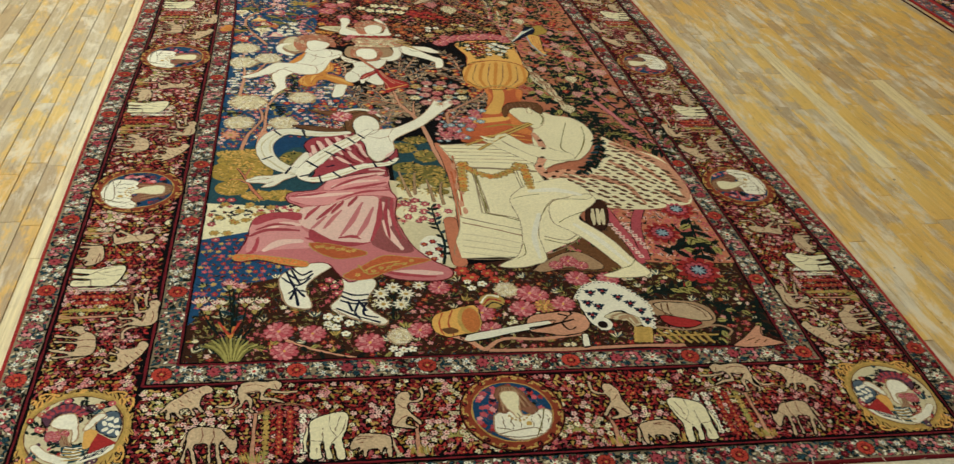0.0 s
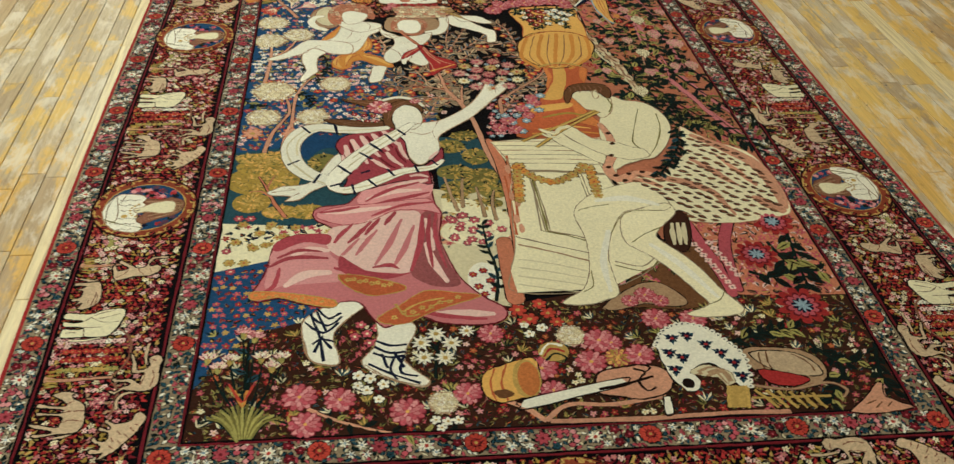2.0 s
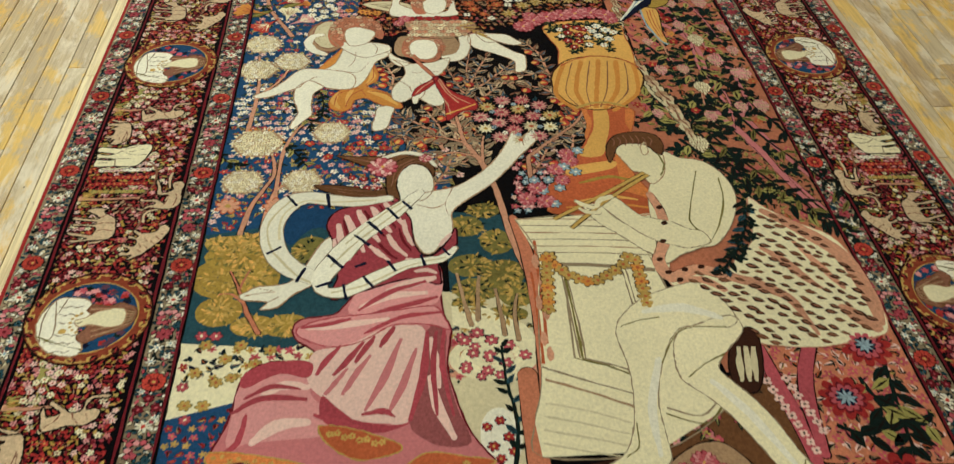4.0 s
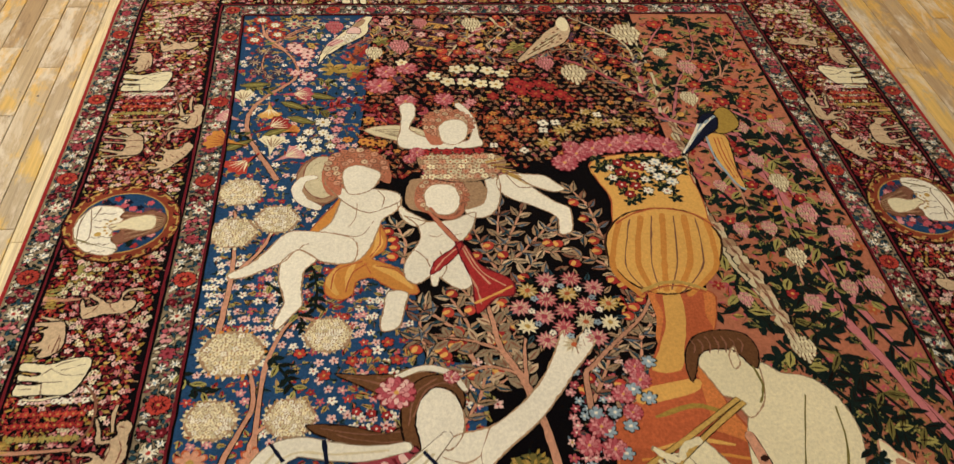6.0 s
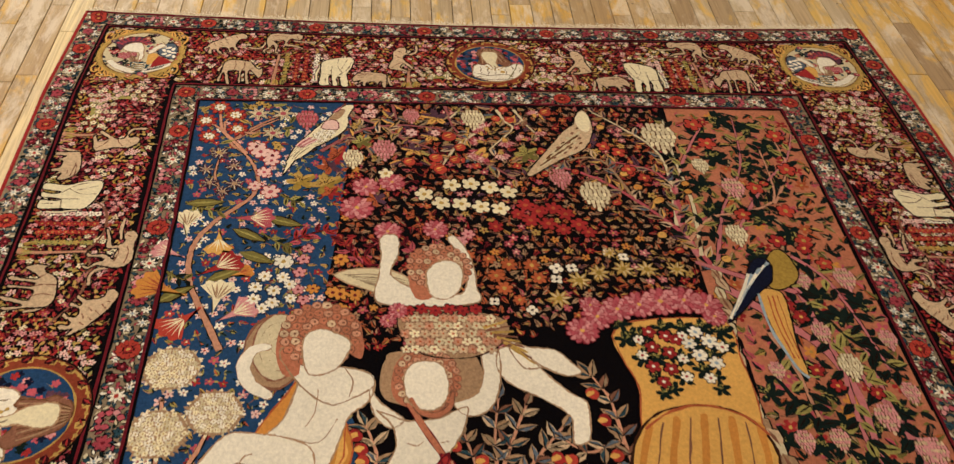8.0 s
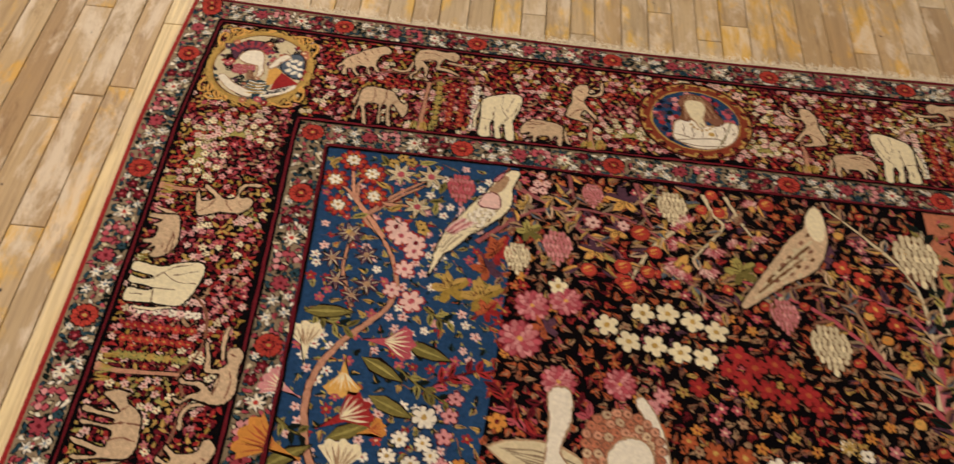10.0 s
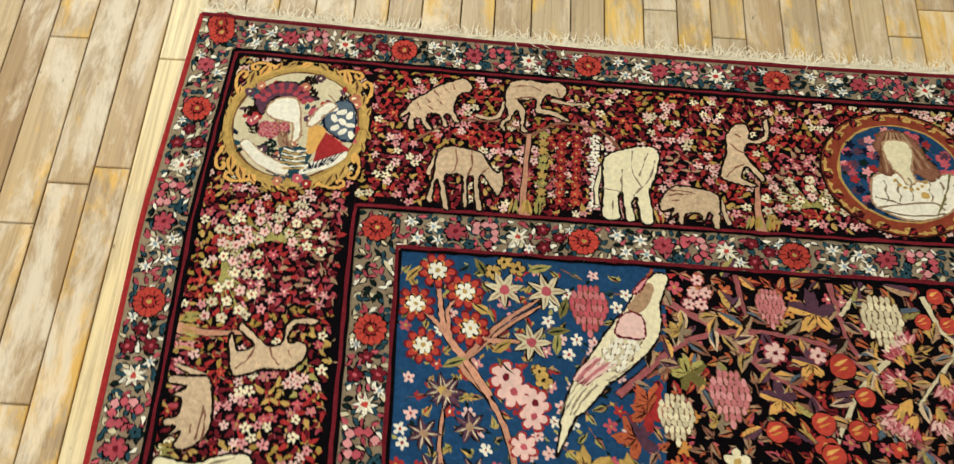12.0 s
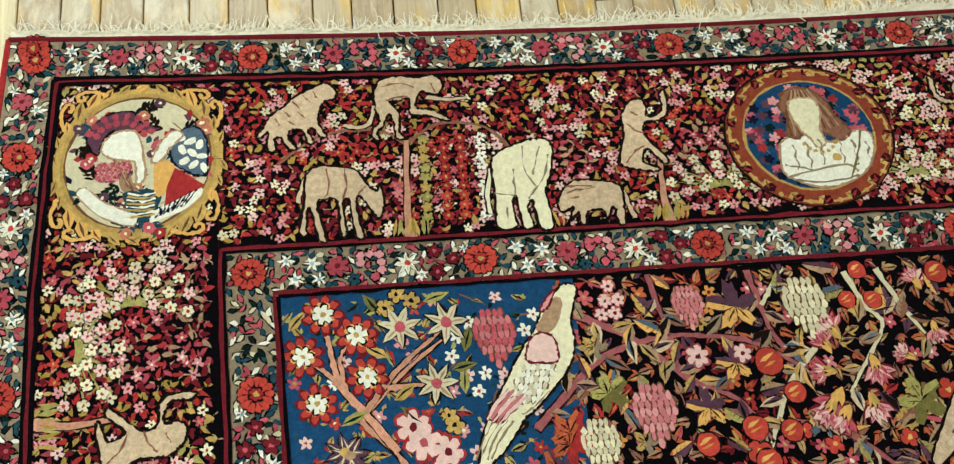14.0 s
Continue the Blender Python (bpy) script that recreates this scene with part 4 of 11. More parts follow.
def corner_medallion(x, y, flip, turn):
    """A gold frame of curled acanthus leaves round a pale oval with sprigs and a plain draped shape."""
    w = Weave()
    c, s = math.cos(turn), math.sin(turn)
    rx, ry = 0.11, 0.116
    at = lambda u, v: (x + flip * (c * u * rx - s * v * ry), y + s * u * rx + c * v * ry)
    spot(w, "umber", 3.6, x, y, rx * 1.07, ry * 1.07, 0, 36)
    spot(w, "gold", 3.9, x, y, rx * 1.03, ry * 1.03, 0, 36)
    for i in range(30):
        a = math.tau * i / 30
        px, py = at(0.99 * math.cos(a), 0.99 * math.sin(a))
        way = math.atan2(py - y, px - x)
        side = 1 if math.sin(2 * a) > 0 else -1
        k = 1.0 if abs(math.sin(2 * a)) > 0.93 else R.uniform(0.6, 0.8)
        leaf(w, "umber", 3.4, px, py, 0.038 * k, 0.021 * k, way + flip * side * 1.1)
        leaf(w, R.choice(["gold", "amber", "gold"]), 4.2, px, py, 0.034 * k, 0.016 * k, way + flip * side * 1.1, "sepia")
    for i in range(4):
        for side in (-1, 1):
            a0 = math.pi / 4 + i * math.pi / 2
            bend = [(1.03, 0.34), (1.13, 0.26), (1.21, 0.17), (1.24, 0.08), (1.19, 0.04), (1.14, 0.08), (1.16, 0.12)]
            q = [at(u * math.cos(a0 + side * d), u * math.sin(a0 + side * d)) for u, d in bend]
            line(w, "umber", 3.5, 0.009, *q)
            line(w, "amber", 4.4, 0.0055, *q)
    spot(w, "gold", 4.8, x, y, rx * 0.95, ry * 0.95, 0, 36)
    spot(w, "sepia", 5.0, x, y, rx * 0.9, ry * 0.9, 0, 36)
    spot(w, "bone", 5.2, x, y, rx * 0.875, ry * 0.875, 0, 36)
    pt = lambda *q: [at(u, v) for u, v in q]
    for i in range(34):
        a = R.uniform(0, math.tau)
        r = 0.8 * math.sqrt(R.uniform(0.15, 1.0))
        u, v, lean = r * math.cos(a), r * math.sin(a), R.uniform(0, math.tau)
        px, py = at(u, v)
        stem = R.choice(["green", "teal", "umber"])
        qx, qy = px + 0.026 * math.cos(lean), py + 0.026 * math.sin(lean)
        line(w, stem, 5.5, 0.0022, (px, py), ((px + qx) / 2 + 0.003, (py + qy) / 2), (qx, qy))
        for j in range(4):
            k = j / 4
            for side in (-1, 1):
                leaf(w, stem, 5.6, px + k * (qx - px), py + k * (qy - py), 0.013, 0.006, lean + side * 0.9)
        spot(w, R.choice(["rose", "red", "terracotta", "plum"]), 5.8, qx, qy, 0.009, 0.0075, lean, 8)
        spot(w, "cream", 5.95, qx, qy, 0.0025, 0.0025, 0, 6)
    for i in range(60):
        a, r = R.uniform(0, math.tau), 0.84 * math.sqrt(R.uniform(0.05, 1.0))
        leaf(w, R.choice(["rose", "red", "teal", "green", "navy", "plum"]), 5.5, *at(r * math.cos(a), r * math.sin(a)), 0.015, 0.008, R.uniform(0, 6))
    # hood, plain oval, mantle and skirt
    area(w, "plum", 6, *pt((-0.65, 0.27), (-0.57, 0.53), (-0.35, 0.68), (-0.1, 0.68), (0.01, 0.53), (0.27, 0.44), (-0.1, 0.39), (-0.35, 0.42), (-0.46, 0.26), (-0.5, 0.1)), edge="umber")
    for i in range(16):
        a = 0.35 + 2.5 * (i % 8) / 7
        spot(w, "crimson", 6.3, *at(-0.24 + (0.3 + 0.1 * (i // 8)) * math.cos(a), 0.3 + (0.24 + 0.09 * (i // 8)) * math.sin(a)), 0.006, 0.005, a, 8)
    area(w, "ivory", 6.1, *pt((-0.46, 0.18), (-0.35, 0.38), (-0.1, 0.42), (0.02, 0.27), (0.06, 0.06), (0.1, -0.2), (0.0, -0.3), (-0.04, -0.02), (-0.2, 0.02), (-0.37, 0.07)), edge="tan")
    area(w, "tan", 6.05, *pt((-0.35, 0.08), (-0.2, 0.0), (-0.08, -0.25), (0.14, -0.5), (-0.17, -0.38), (-0.24, -0.06)))
    area(w, "gold", 6.08, *pt((-0.3, 0.4), (-0.1, 0.44), (0.03, 0.4), (0.1, 0.33), (-0.1, 0.36), (-0.34, 0.3)))
    area(w, "ivory", 6.4, *pt((0.16, -0.02), (0.24, 0.22), (0.4, 0.4), (0.53, 0.34), (0.38, 0.16), (0.28, 0.0)), edge="tan")
    area(w, "slate", 6.2, *pt((0.38, 0.18), (0.52, 0.42), (0.74, 0.42), (0.84, 0.13), (0.8, -0.22), (0.6, -0.17), (0.42, -0.02)), edge="navy")
    for i in range(9):
        spot(w, "ivory", 6.35, *at(0.5 + 0.12 * (i % 3) + 0.03 * (i // 3), 0.3 - 0.16 * (i // 3) - 0.05 * (i % 3)), 0.0085, 0.005, 0.6 * i, 8)
    area(w, "amber", 6.3, *pt((0.2, -0.02), (0.45, -0.06), (0.38, -0.39), (0.24, -0.47)))
    area(w, "red", 6.4, *pt((0.45, -0.1), (0.83, -0.36), (0.34, -0.61), (0.36, -0.36)), soft=False)
    area(w, "ivory", 6.3, *pt((0.3, -0.63), (0.8, -0.4), (0.64, -0.64), (0.2, -0.82)))
    area(w, "teal", 6.2, *pt((-0.13, -0.39), (0.3, -0.43), (0.2, -0.74), (-0.02, -0.8), (-0.1, -0.61)))
    limb(w, "ivory", 6.25, *[(*at(u, v), d) for u, v, d in ((-0.64, -0.39, 0.014), (-0.38, -0.62, 0.018), (-0.06, -0.76, 0.02))], edge="tan")
    for i in range(8):
        line(w, "gold" if i % 2 else "ivory", 6.6, 0.0028, at(-0.1, -0.42 - 0.045 * i), at(0.08, -0.46 - 0.04 * i), at(0.24, -0.43 - 0.04 * i))
        line(w, "tan" if i % 2 else "bark", 6.5, 0.0025, at(-0.3 + 0.03 * i, 0.04 - 0.03 * i), at(-0.2 + 0.02 * i, -0.15 - 0.02 * i), at(-0.1 + 0.02 * i, -0.35 - 0.01 * i))
        line(w, "navy", 6.65, 0.0022, at(0.3 + 0.06 * i, -0.62 + 0.03 * i), at(0.3 + 0.05 * i, -0.7 + 0.025 * i), at(0.24 + 0.05 * i, -0.76 + 0.02 * i))
    for i in range(5):
        peony(w, *at(-0.42 + 0.13 * (i % 3), -0.08 - 0.1 * (i // 3)), 0.0095, layer=6.3)
    w.build("corner_medallion", "gold leafy frame round a pale oval with a draped shape")


medallion(0, 2.948, 0.119, 0.122, 0, "russet and gold oval frame round a blue ground")
medallion(0, -0.2, 0.117, 0.12, 0, "russet and gold oval frame round a blue ground")
for s in (-1, 1):
    for y in (0.795, 1.805):
        medallion(s * 0.937, y, 0.13, 0.122, s * math.pi / 2, "russet and gold oval frame round a blue ground")
    corner_medallion(s * 0.93, 2.956, -s, 0.0)
    corner_medallion(s * 0.938, -0.2, -s, 0.0)



# ---- the pictorial field ----
w = Weave()
# grounds
area(w, 'brown', 1.6, (-0.745, 0), (-0.745, 0.209), (-0.624, 0.31), (-0.389, 0.375), (-0.03, 0.377), (0.116, 0.401), (0.305, 0.402), (0.517, 0.369), (0.745, 0.362), (0.745, 0), soft=False)
area(w, 'blue', 1.9, (-0.745, 0.521), (-0.617, 0.559), (-0.5, 0.465), (-0.443, 0.378), (-0.561, 0.325), (-0.649, 0.302), (-0.745, 0.138), (-0.745, 0.191), soft=False)
area(w, 'cream', 1.8, (-0.745, 0.754), (-0.385, 0.758), (-0.446, 0.598), (-0.602, 0.547), (-0.745, 0.521), soft=False)
area(w, 'bone', 1.75, (-0.224, 0.847), (0.032, 0.809), (-0.033, 0.356), (-0.265, 0.41), soft=False)
area(w, 'teal', 1.8, (-0.745, 1.046), (-0.511, 1.09), (-0.372, 0.97), (-0.404, 0.776), (-0.53, 0.691), (-0.745, 0.715), soft=False)
area(w, 'teal', 1.7, (-0.196, 1.116), (-0.024, 1.096), (-0.009, 0.756), (-0.195, 0.774), soft=False)
area(w, 'salmon', 1.85, (-0.205, 0.701), (-0.013, 0.698), (-0.008, 0.603), (-0.204, 0.603), soft=False)
area(w, 'blue', 1.5, (-0.745, 2.743), (-0.36, 2.743), (-0.363, 2.743), (-0.378, 2.501), (-0.404, 2.248), (-0.434, 1.991), (-0.318, 1.678), (-0.287, 1.45), (-0.745, 1.455), soft=False)
area(w, 'blue', 1.52, (-0.745, 1.74), (-0.343, 1.74), (-0.284, 1.373), (-0.153, 1.35), (-0.196, 1.097), (-0.369, 0.935), (-0.531, 1.043), (-0.745, 1.027), soft=False)
area(w, 'blue', 1.95, (-0.532, 1.159), (-0.303, 1.137), (-0.377, 1.042), (-0.43, 1.061), (-0.507, 1.062), (-0.552, 1.007), (-0.572, 1.062), soft=True)
area(w, 'terracotta', 1.5, (0.434, 2.743), (0.745, 2.743), (0.745, 1.44), (0.3, 1.444), (0.406, 1.739), (0.411, 1.973), (0.374, 2.054), (0.376, 2.255), (0.42, 2.513), soft=False)
area(w, 'terracotta', 1.52, (0.395, 1.831), (0.745, 1.801), (0.745, 0.59), (0.353, 0.595), (0.299, 0.895), (0.283, 1.347), (0.329, 1.545), soft=False)
area(w, 'terracotta', 1.55, (0.378, 0.739), (0.745, 0.725), (0.745, 0.354), (0.459, 0.372), (0.408, 0.558), soft=False)
w.build('field_ground', 'blue, black, terracotta, teal and brown grounds of the picture')

w = Weave()
BLACK_MIX = [(0.12, ["rust", "orange", "rose"], ["rust", "bark", "tan", "rose"], "gold"), (0.18, ["red", "rust", "rose"], ["maroon", "red", "rust"], "gold"), (0.18, ["gold", "orange", "tan"], ["tan", "bark", "rust"], "maroon"), (0.2, ["rose", "dusty"], ["plum", "rust", "bark", "gold"], "cream")]
sprinkle(w, [(-0.396, 2.735), (0.422, 2.735), (0.417, 2.431), (0.356, 2.096), (0.228, 2.096), (0.123, 2.053), (-0.063, 1.953), (-0.431, 1.953), (-0.411, 2.248)], 0.0235, BLACK_MIX, zone=9.0, grow=0.92)
BLUE_MIX = [(0.4, ["red", "rose"], ["gold", "lime", "green"], "gold"), (0.6, ["ivory", "blush"], ["green", "lime", "teal"], "red"), (0.3, ["scarlet", "pink"], ["red", "lime", "gold"], "cream")]
sprinkle(w, [(-0.735, 2.735), (-0.422, 2.735), (-0.411, 2.248), (-0.434, 1.991), (-0.33, 1.678), (-0.309, 1.45), (-0.735, 1.455), (-0.735, 2.177)], 0.027, BLUE_MIX, grow=0.72)
sprinkle(w, [(-0.735, 1.711), (-0.357, 1.682), (-0.298, 1.35), (-0.197, 1.327), (-0.329, 1.117), (-0.556, 1.139), (-0.735, 1.046)], 0.027, BLUE_MIX, grow=0.75)
sprinkle(w, [(0.455, 2.735), (0.735, 2.735), (0.735, 1.44), (0.322, 1.443), (0.406, 1.739), (0.411, 1.973), (0.388, 2.054)], 0.034, [(0.12, ["rust", "rose"], ["green", "green", "olive", "green"], "gold"), (0.2, ["red", "orange"], ["green", "olive", "rose"], "gold")])
sprinkle(w, [(-0.001, 1.349), (0.183, 1.371), (0.139, 1.237), (0.064, 1.114), (-0.036, 1.111)], 0.021, [(0.6, ["rose", "pink", "sky"], ["green", "teal", "maroon"], "ivory"), (0.5, ["rose", "blush"], ["green", "slate"], "gold")])
sprinkle(w, [(0.37, 1.347), (0.735, 1.345), (0.735, 0.994), (0.6, 1.071), (0.485, 1.151), (0.401, 1.279)], 0.022, [(0.1, ["rose"], ["green", "green", "lime", "olive"], "gold")])
sprinkle(w, [(-0.735, 0.708), (-0.53, 0.691), (-0.358, 0.776), (-0.194, 0.759), (-0.01, 0.742), (-0.019, 0.601), (-0.735, 0.611)], 0.026, [(0.55, ["rose", "red", "pink"], ["navy", "green", "olive"], "gold"), (0.4, ["gold", "rose"], ["navy", "green", "teal"], "red")], grow=0.85)
sprinkle(w, [(-0.735, 0.01), (-0.735, 0.173), (-0.623, 0.291), (-0.031, 0.367), (0.317, 0.39), (0.735, 0.351), (0.735, 0.01)], 0.0205, [(0.3, ["rose", "red", "pink"], ["green", "olive", "rose", "maroon"], "gold"), (0.2, ["red", "rust"], ["green", "teal", "olive", "maroon"], "gold"), (0.25, ["cream", "rose", "blush"], ["green", "lime", "olive"], "gold")], zone=8.0, grow=0.85)
sprinkle(w, [(-0.735, 0.51), (-0.616, 0.548), (-0.5, 0.454), (-0.457, 0.379), (-0.562, 0.335), (-0.735, 0.155), (-0.735, 0.191)], 0.022, [(0.5, ["red", "rose", "gold"], ["red", "maroon", "green"], "gold")], grow=0.8)
sprinkle(w, [(0.404, 0.658), (0.735, 0.697), (0.735, 0.359), (0.477, 0.382)], 0.026, [(0.2, ["rose"], ["green", "rose", "blush"], "gold")])
sprinkle(w, [(-0.441, 1.393), (-0.34, 1.409), (-0.2, 1.388), (-0.194, 1.254), (-0.233, 1.193), (-0.363, 1.137), (-0.432, 1.139)], 0.03, BLUE_MIX, layer=2.2, grow=0.8)
sprinkle(w, [(-0.26, 1.372), (-0.163, 1.376), (-0.135, 1.351), (-0.148, 1.219), (-0.213, 1.181), (-0.253, 1.281)], 0.03, BLUE_MIX, layer=2.2, grow=0.85)
w.build('flower_scatter', 'small flowers and leaves strewn over the grounds', 'stuff')

w = Weave()
for i in range(60):
    a = R.uniform(0, math.tau)
    leaf(w, R.choice(['gold', 'gold', 'olive', 'amber']), 2.8, -0.656 + R.uniform(0, 1) * 0.062 * math.cos(a), 0.973 + R.uniform(0, 1) * 0.04 * math.sin(a), 0.016, 0.006, a)
spot(w, 'mustard', 2.5, -0.656, 0.973, 0.077, 0.05, 0, 20)
for i in range(60):
    a = R.uniform(0, math.tau)
    leaf(w, R.choice(['gold', 'gold', 'olive', 'amber']), 2.8, -0.679 + R.uniform(0, 1) * 0.058 * math.cos(a), 0.905 + R.uniform(0, 1) * 0.054 * math.sin(a), 0.016, 0.006, a)
spot(w, 'mustard', 2.5, -0.679, 0.905, 0.073, 0.067, 0, 20)
for i in range(60):
    a = R.uniform(0, math.tau)
    leaf(w, R.choice(['gold', 'gold', 'olive', 'amber']), 2.8, -0.682 + R.uniform(0, 1) * 0.037 * math.cos(a), 0.802 + R.uniform(0, 1) * 0.035 * math.sin(a), 0.016, 0.006, a)
spot(w, 'mustard', 2.5, -0.682, 0.802, 0.047, 0.044, 0, 20)
for i in range(60):
    a = R.uniform(0, math.tau)
    leaf(w, R.choice(['gold', 'gold', 'olive', 'amber']), 2.8, -0.621 + R.uniform(0, 1) * 0.044 * math.cos(a), 0.905 + R.uniform(0, 1) * 0.061 * math.sin(a), 0.016, 0.006, a)
spot(w, 'mustard', 2.5, -0.621, 0.905, 0.055, 0.076, 0, 20)
for i in range(60):
    a = R.uniform(0, math.tau)
    leaf(w, R.choice(['gold', 'gold', 'olive', 'amber']), 2.8, -0.668 + R.uniform(0, 1) * 0.05 * math.cos(a), 1.008 + R.uniform(0, 1) * 0.029 * math.sin(a), 0.016, 0.006, a)
spot(w, 'mustard', 2.5, -0.668, 1.008, 0.063, 0.036, 0, 20)
for i in range(60):
    a = R.uniform(0, math.tau)
    leaf(w, R.choice(['gold', 'gold', 'olive', 'amber']), 2.8, -0.54 + R.uniform(0, 1) * 0.038 * math.cos(a), 0.756 + R.uniform(0, 1) * 0.026 * math.sin(a), 0.016, 0.006, a)
spot(w, 'mustard', 2.5, -0.54, 0.756, 0.048, 0.033, 0, 20)
for i in range(60):
    a = R.uniform(0, math.tau)
    leaf(w, R.choice(['gold', 'gold', 'olive', 'amber']), 2.8, -0.608 + R.uniform(0, 1) * 0.037 * math.cos(a), 0.757 + R.uniform(0, 1) * 0.024 * math.sin(a), 0.016, 0.006, a)
spot(w, 'mustard', 2.5, -0.608, 0.757, 0.046, 0.03, 0, 20)
for i in range(60):
    a = R.uniform(0, math.tau)
    leaf(w, R.choice(['gold', 'gold', 'olive', 'amber']), 2.8, -0.711 + R.uniform(0, 1) * 0.022 * math.cos(a), 1.018 + R.uniform(0, 1) * 0.018 * math.sin(a), 0.016, 0.006, a)
spot(w, 'mustard', 2.5, -0.711, 1.018, 0.028, 0.022, 0, 20)
for i in range(60):
    a = R.uniform(0, math.tau)
    leaf(w, R.choice(['gold', 'gold', 'olive', 'amber']), 2.8, -0.641 + R.uniform(0, 1) * 0.022 * math.cos(a), 1.026 + R.uniform(0, 1) * 0.018 * math.sin(a), 0.016, 0.006, a)
spot(w, 'mustard', 2.5, -0.641, 1.026, 0.028, 0.022, 0, 20)
spot(w, 'olive', 2.5, -0.15, 1.059, 0.044, 0.037, 0, 20)
for i in range(44):
    a = R.uniform(0, math.tau)
    leaf(w, R.choice(['mustard', 'green', 'gold', 'gold']), 2.8, -0.15 + R.uniform(0, 1) * 0.04 * math.cos(a), 1.059 + R.uniform(0, 1) * 0.034 * math.sin(a), 0.015, 0.006, a)
spot(w, 'olive', 2.5, -0.081, 1.003, 0.038, 0.043, 0, 20)
for i in range(44):
    a = R.uniform(0, math.tau)
    leaf(w, R.choice(['mustard', 'green', 'gold', 'gold']), 2.8, -0.081 + R.uniform(0, 1) * 0.035 * math.cos(a), 1.003 + R.uniform(0, 1) * 0.039 * math.sin(a), 0.015, 0.006, a)
spot(w, 'olive', 2.5, -0.146, 0.925, 0.05, 0.037, 0, 20)
for i in range(44):
    a = R.uniform(0, math.tau)
    leaf(w, R.choice(['mustard', 'green', 'gold', 'gold']), 2.8, -0.146 + R.uniform(0, 1) * 0.045 * math.cos(a), 0.925 + R.uniform(0, 1) * 0.034 * math.sin(a), 0.015, 0.006, a)
spot(w, 'olive', 2.5, -0.072, 0.899, 0.049, 0.043, 0, 20)
for i in range(44):
    a = R.uniform(0, math.tau)
    leaf(w, R.choice(['mustard', 'green', 'gold', 'gold']), 2.8, -0.072 + R.uniform(0, 1) * 0.044 * math.cos(a), 0.899 + R.uniform(0, 1) * 0.039 * math.sin(a), 0.015, 0.006, a)
spot(w, 'olive', 2.5, -0.135, 0.85, 0.055, 0.035, 0, 20)
for i in range(44):
    a = R.uniform(0, math.tau)
    leaf(w, R.choice(['mustard', 'green', 'gold', 'gold']), 2.8, -0.135 + R.uniform(0, 1) * 0.05 * math.cos(a), 0.85 + R.uniform(0, 1) * 0.032 * math.sin(a), 0.015, 0.006, a)
spot(w, 'olive', 2.5, -0.051, 0.833, 0.041, 0.041, 0, 20)
for i in range(44):
    a = R.uniform(0, math.tau)
    leaf(w, R.choice(['mustard', 'green', 'gold', 'gold']), 2.8, -0.051 + R.uniform(0, 1) * 0.037 * math.cos(a), 0.833 + R.uniform(0, 1) * 0.037 * math.sin(a), 0.015, 0.006, a)
spot(w, 'olive', 2.5, -0.103, 1.116, 0.04, 0.027, 0, 20)
for i in range(44):
    a = R.uniform(0, math.tau)
    leaf(w, R.choice(['mustard', 'green', 'gold', 'gold']), 2.8, -0.103 + R.uniform(0, 1) * 0.036 * math.cos(a), 1.116 + R.uniform(0, 1) * 0.025 * math.sin(a), 0.015, 0.006, a)
spot(w, 'olive', 2.5, -0.505, 0.989, 0.043, 0.046, 0, 20)
for i in range(44):
    a = R.uniform(0, math.tau)
    leaf(w, R.choice(['mustard', 'green', 'gold', 'gold']), 2.8, -0.505 + R.uniform(0, 1) * 0.039 * math.cos(a), 0.989 + R.uniform(0, 1) * 0.042 * math.sin(a), 0.015, 0.006, a)
spot(w, 'olive', 2.5, -0.159, 0.804, 0.035, 0.025, 0, 20)
for i in range(44):
    a = R.uniform(0, math.tau)
    leaf(w, R.choice(['mustard', 'green', 'gold', 'gold']), 2.8, -0.159 + R.uniform(0, 1) * 0.032 * math.cos(a), 0.804 + R.uniform(0, 1) * 0.022 * math.sin(a), 0.015, 0.006, a)
spot(w, 'olive', 2.5, -0.078, 0.772, 0.047, 0.024, 0, 20)
for i in range(44):
    a = R.uniform(0, math.tau)
    leaf(w, R.choice(['mustard', 'green', 'gold', 'gold']), 2.8, -0.078 + R.uniform(0, 1) * 0.042 * math.cos(a), 0.772 + R.uniform(0, 1) * 0.022 * math.sin(a), 0.015, 0.006, a)
limb(w, 'terracotta', 3.4, (-0.597, 0.737, 0.01), (-0.621, 0.786, 0.009), (-0.638, 0.833, 0.007), (-0.654, 0.88, 0.005), (-0.673, 0.925, 0.002), edge='umber')
limb(w, 'terracotta', 3.4, (-0.635, 0.825, 0.007), (-0.664, 0.853, 0.005), (-0.691, 0.851, 0.002))
limb(w, 'terracotta', 3.4, (-0.649, 0.864, 0.006), (-0.639, 0.905, 0.004), (-0.631, 0.93, 0.002))
limb(w, 'tan', 3.4, (-0.154, 0.743, 0.01), (-0.169, 0.835, 0.008), (-0.177, 0.9, 0.005), edge='umber', ew=0.002)
limb(w, 'tan', 3.4, (-0.139, 0.758, 0.01), (-0.135, 0.834, 0.008), (-0.128, 0.891, 0.005), edge='umber', ew=0.002)
limb(w, 'tan', 3.4, (-0.086, 0.714, 0.01), (-0.089, 0.772, 0.008), (-0.096, 0.85, 0.005), edge='umber', ew=0.002)
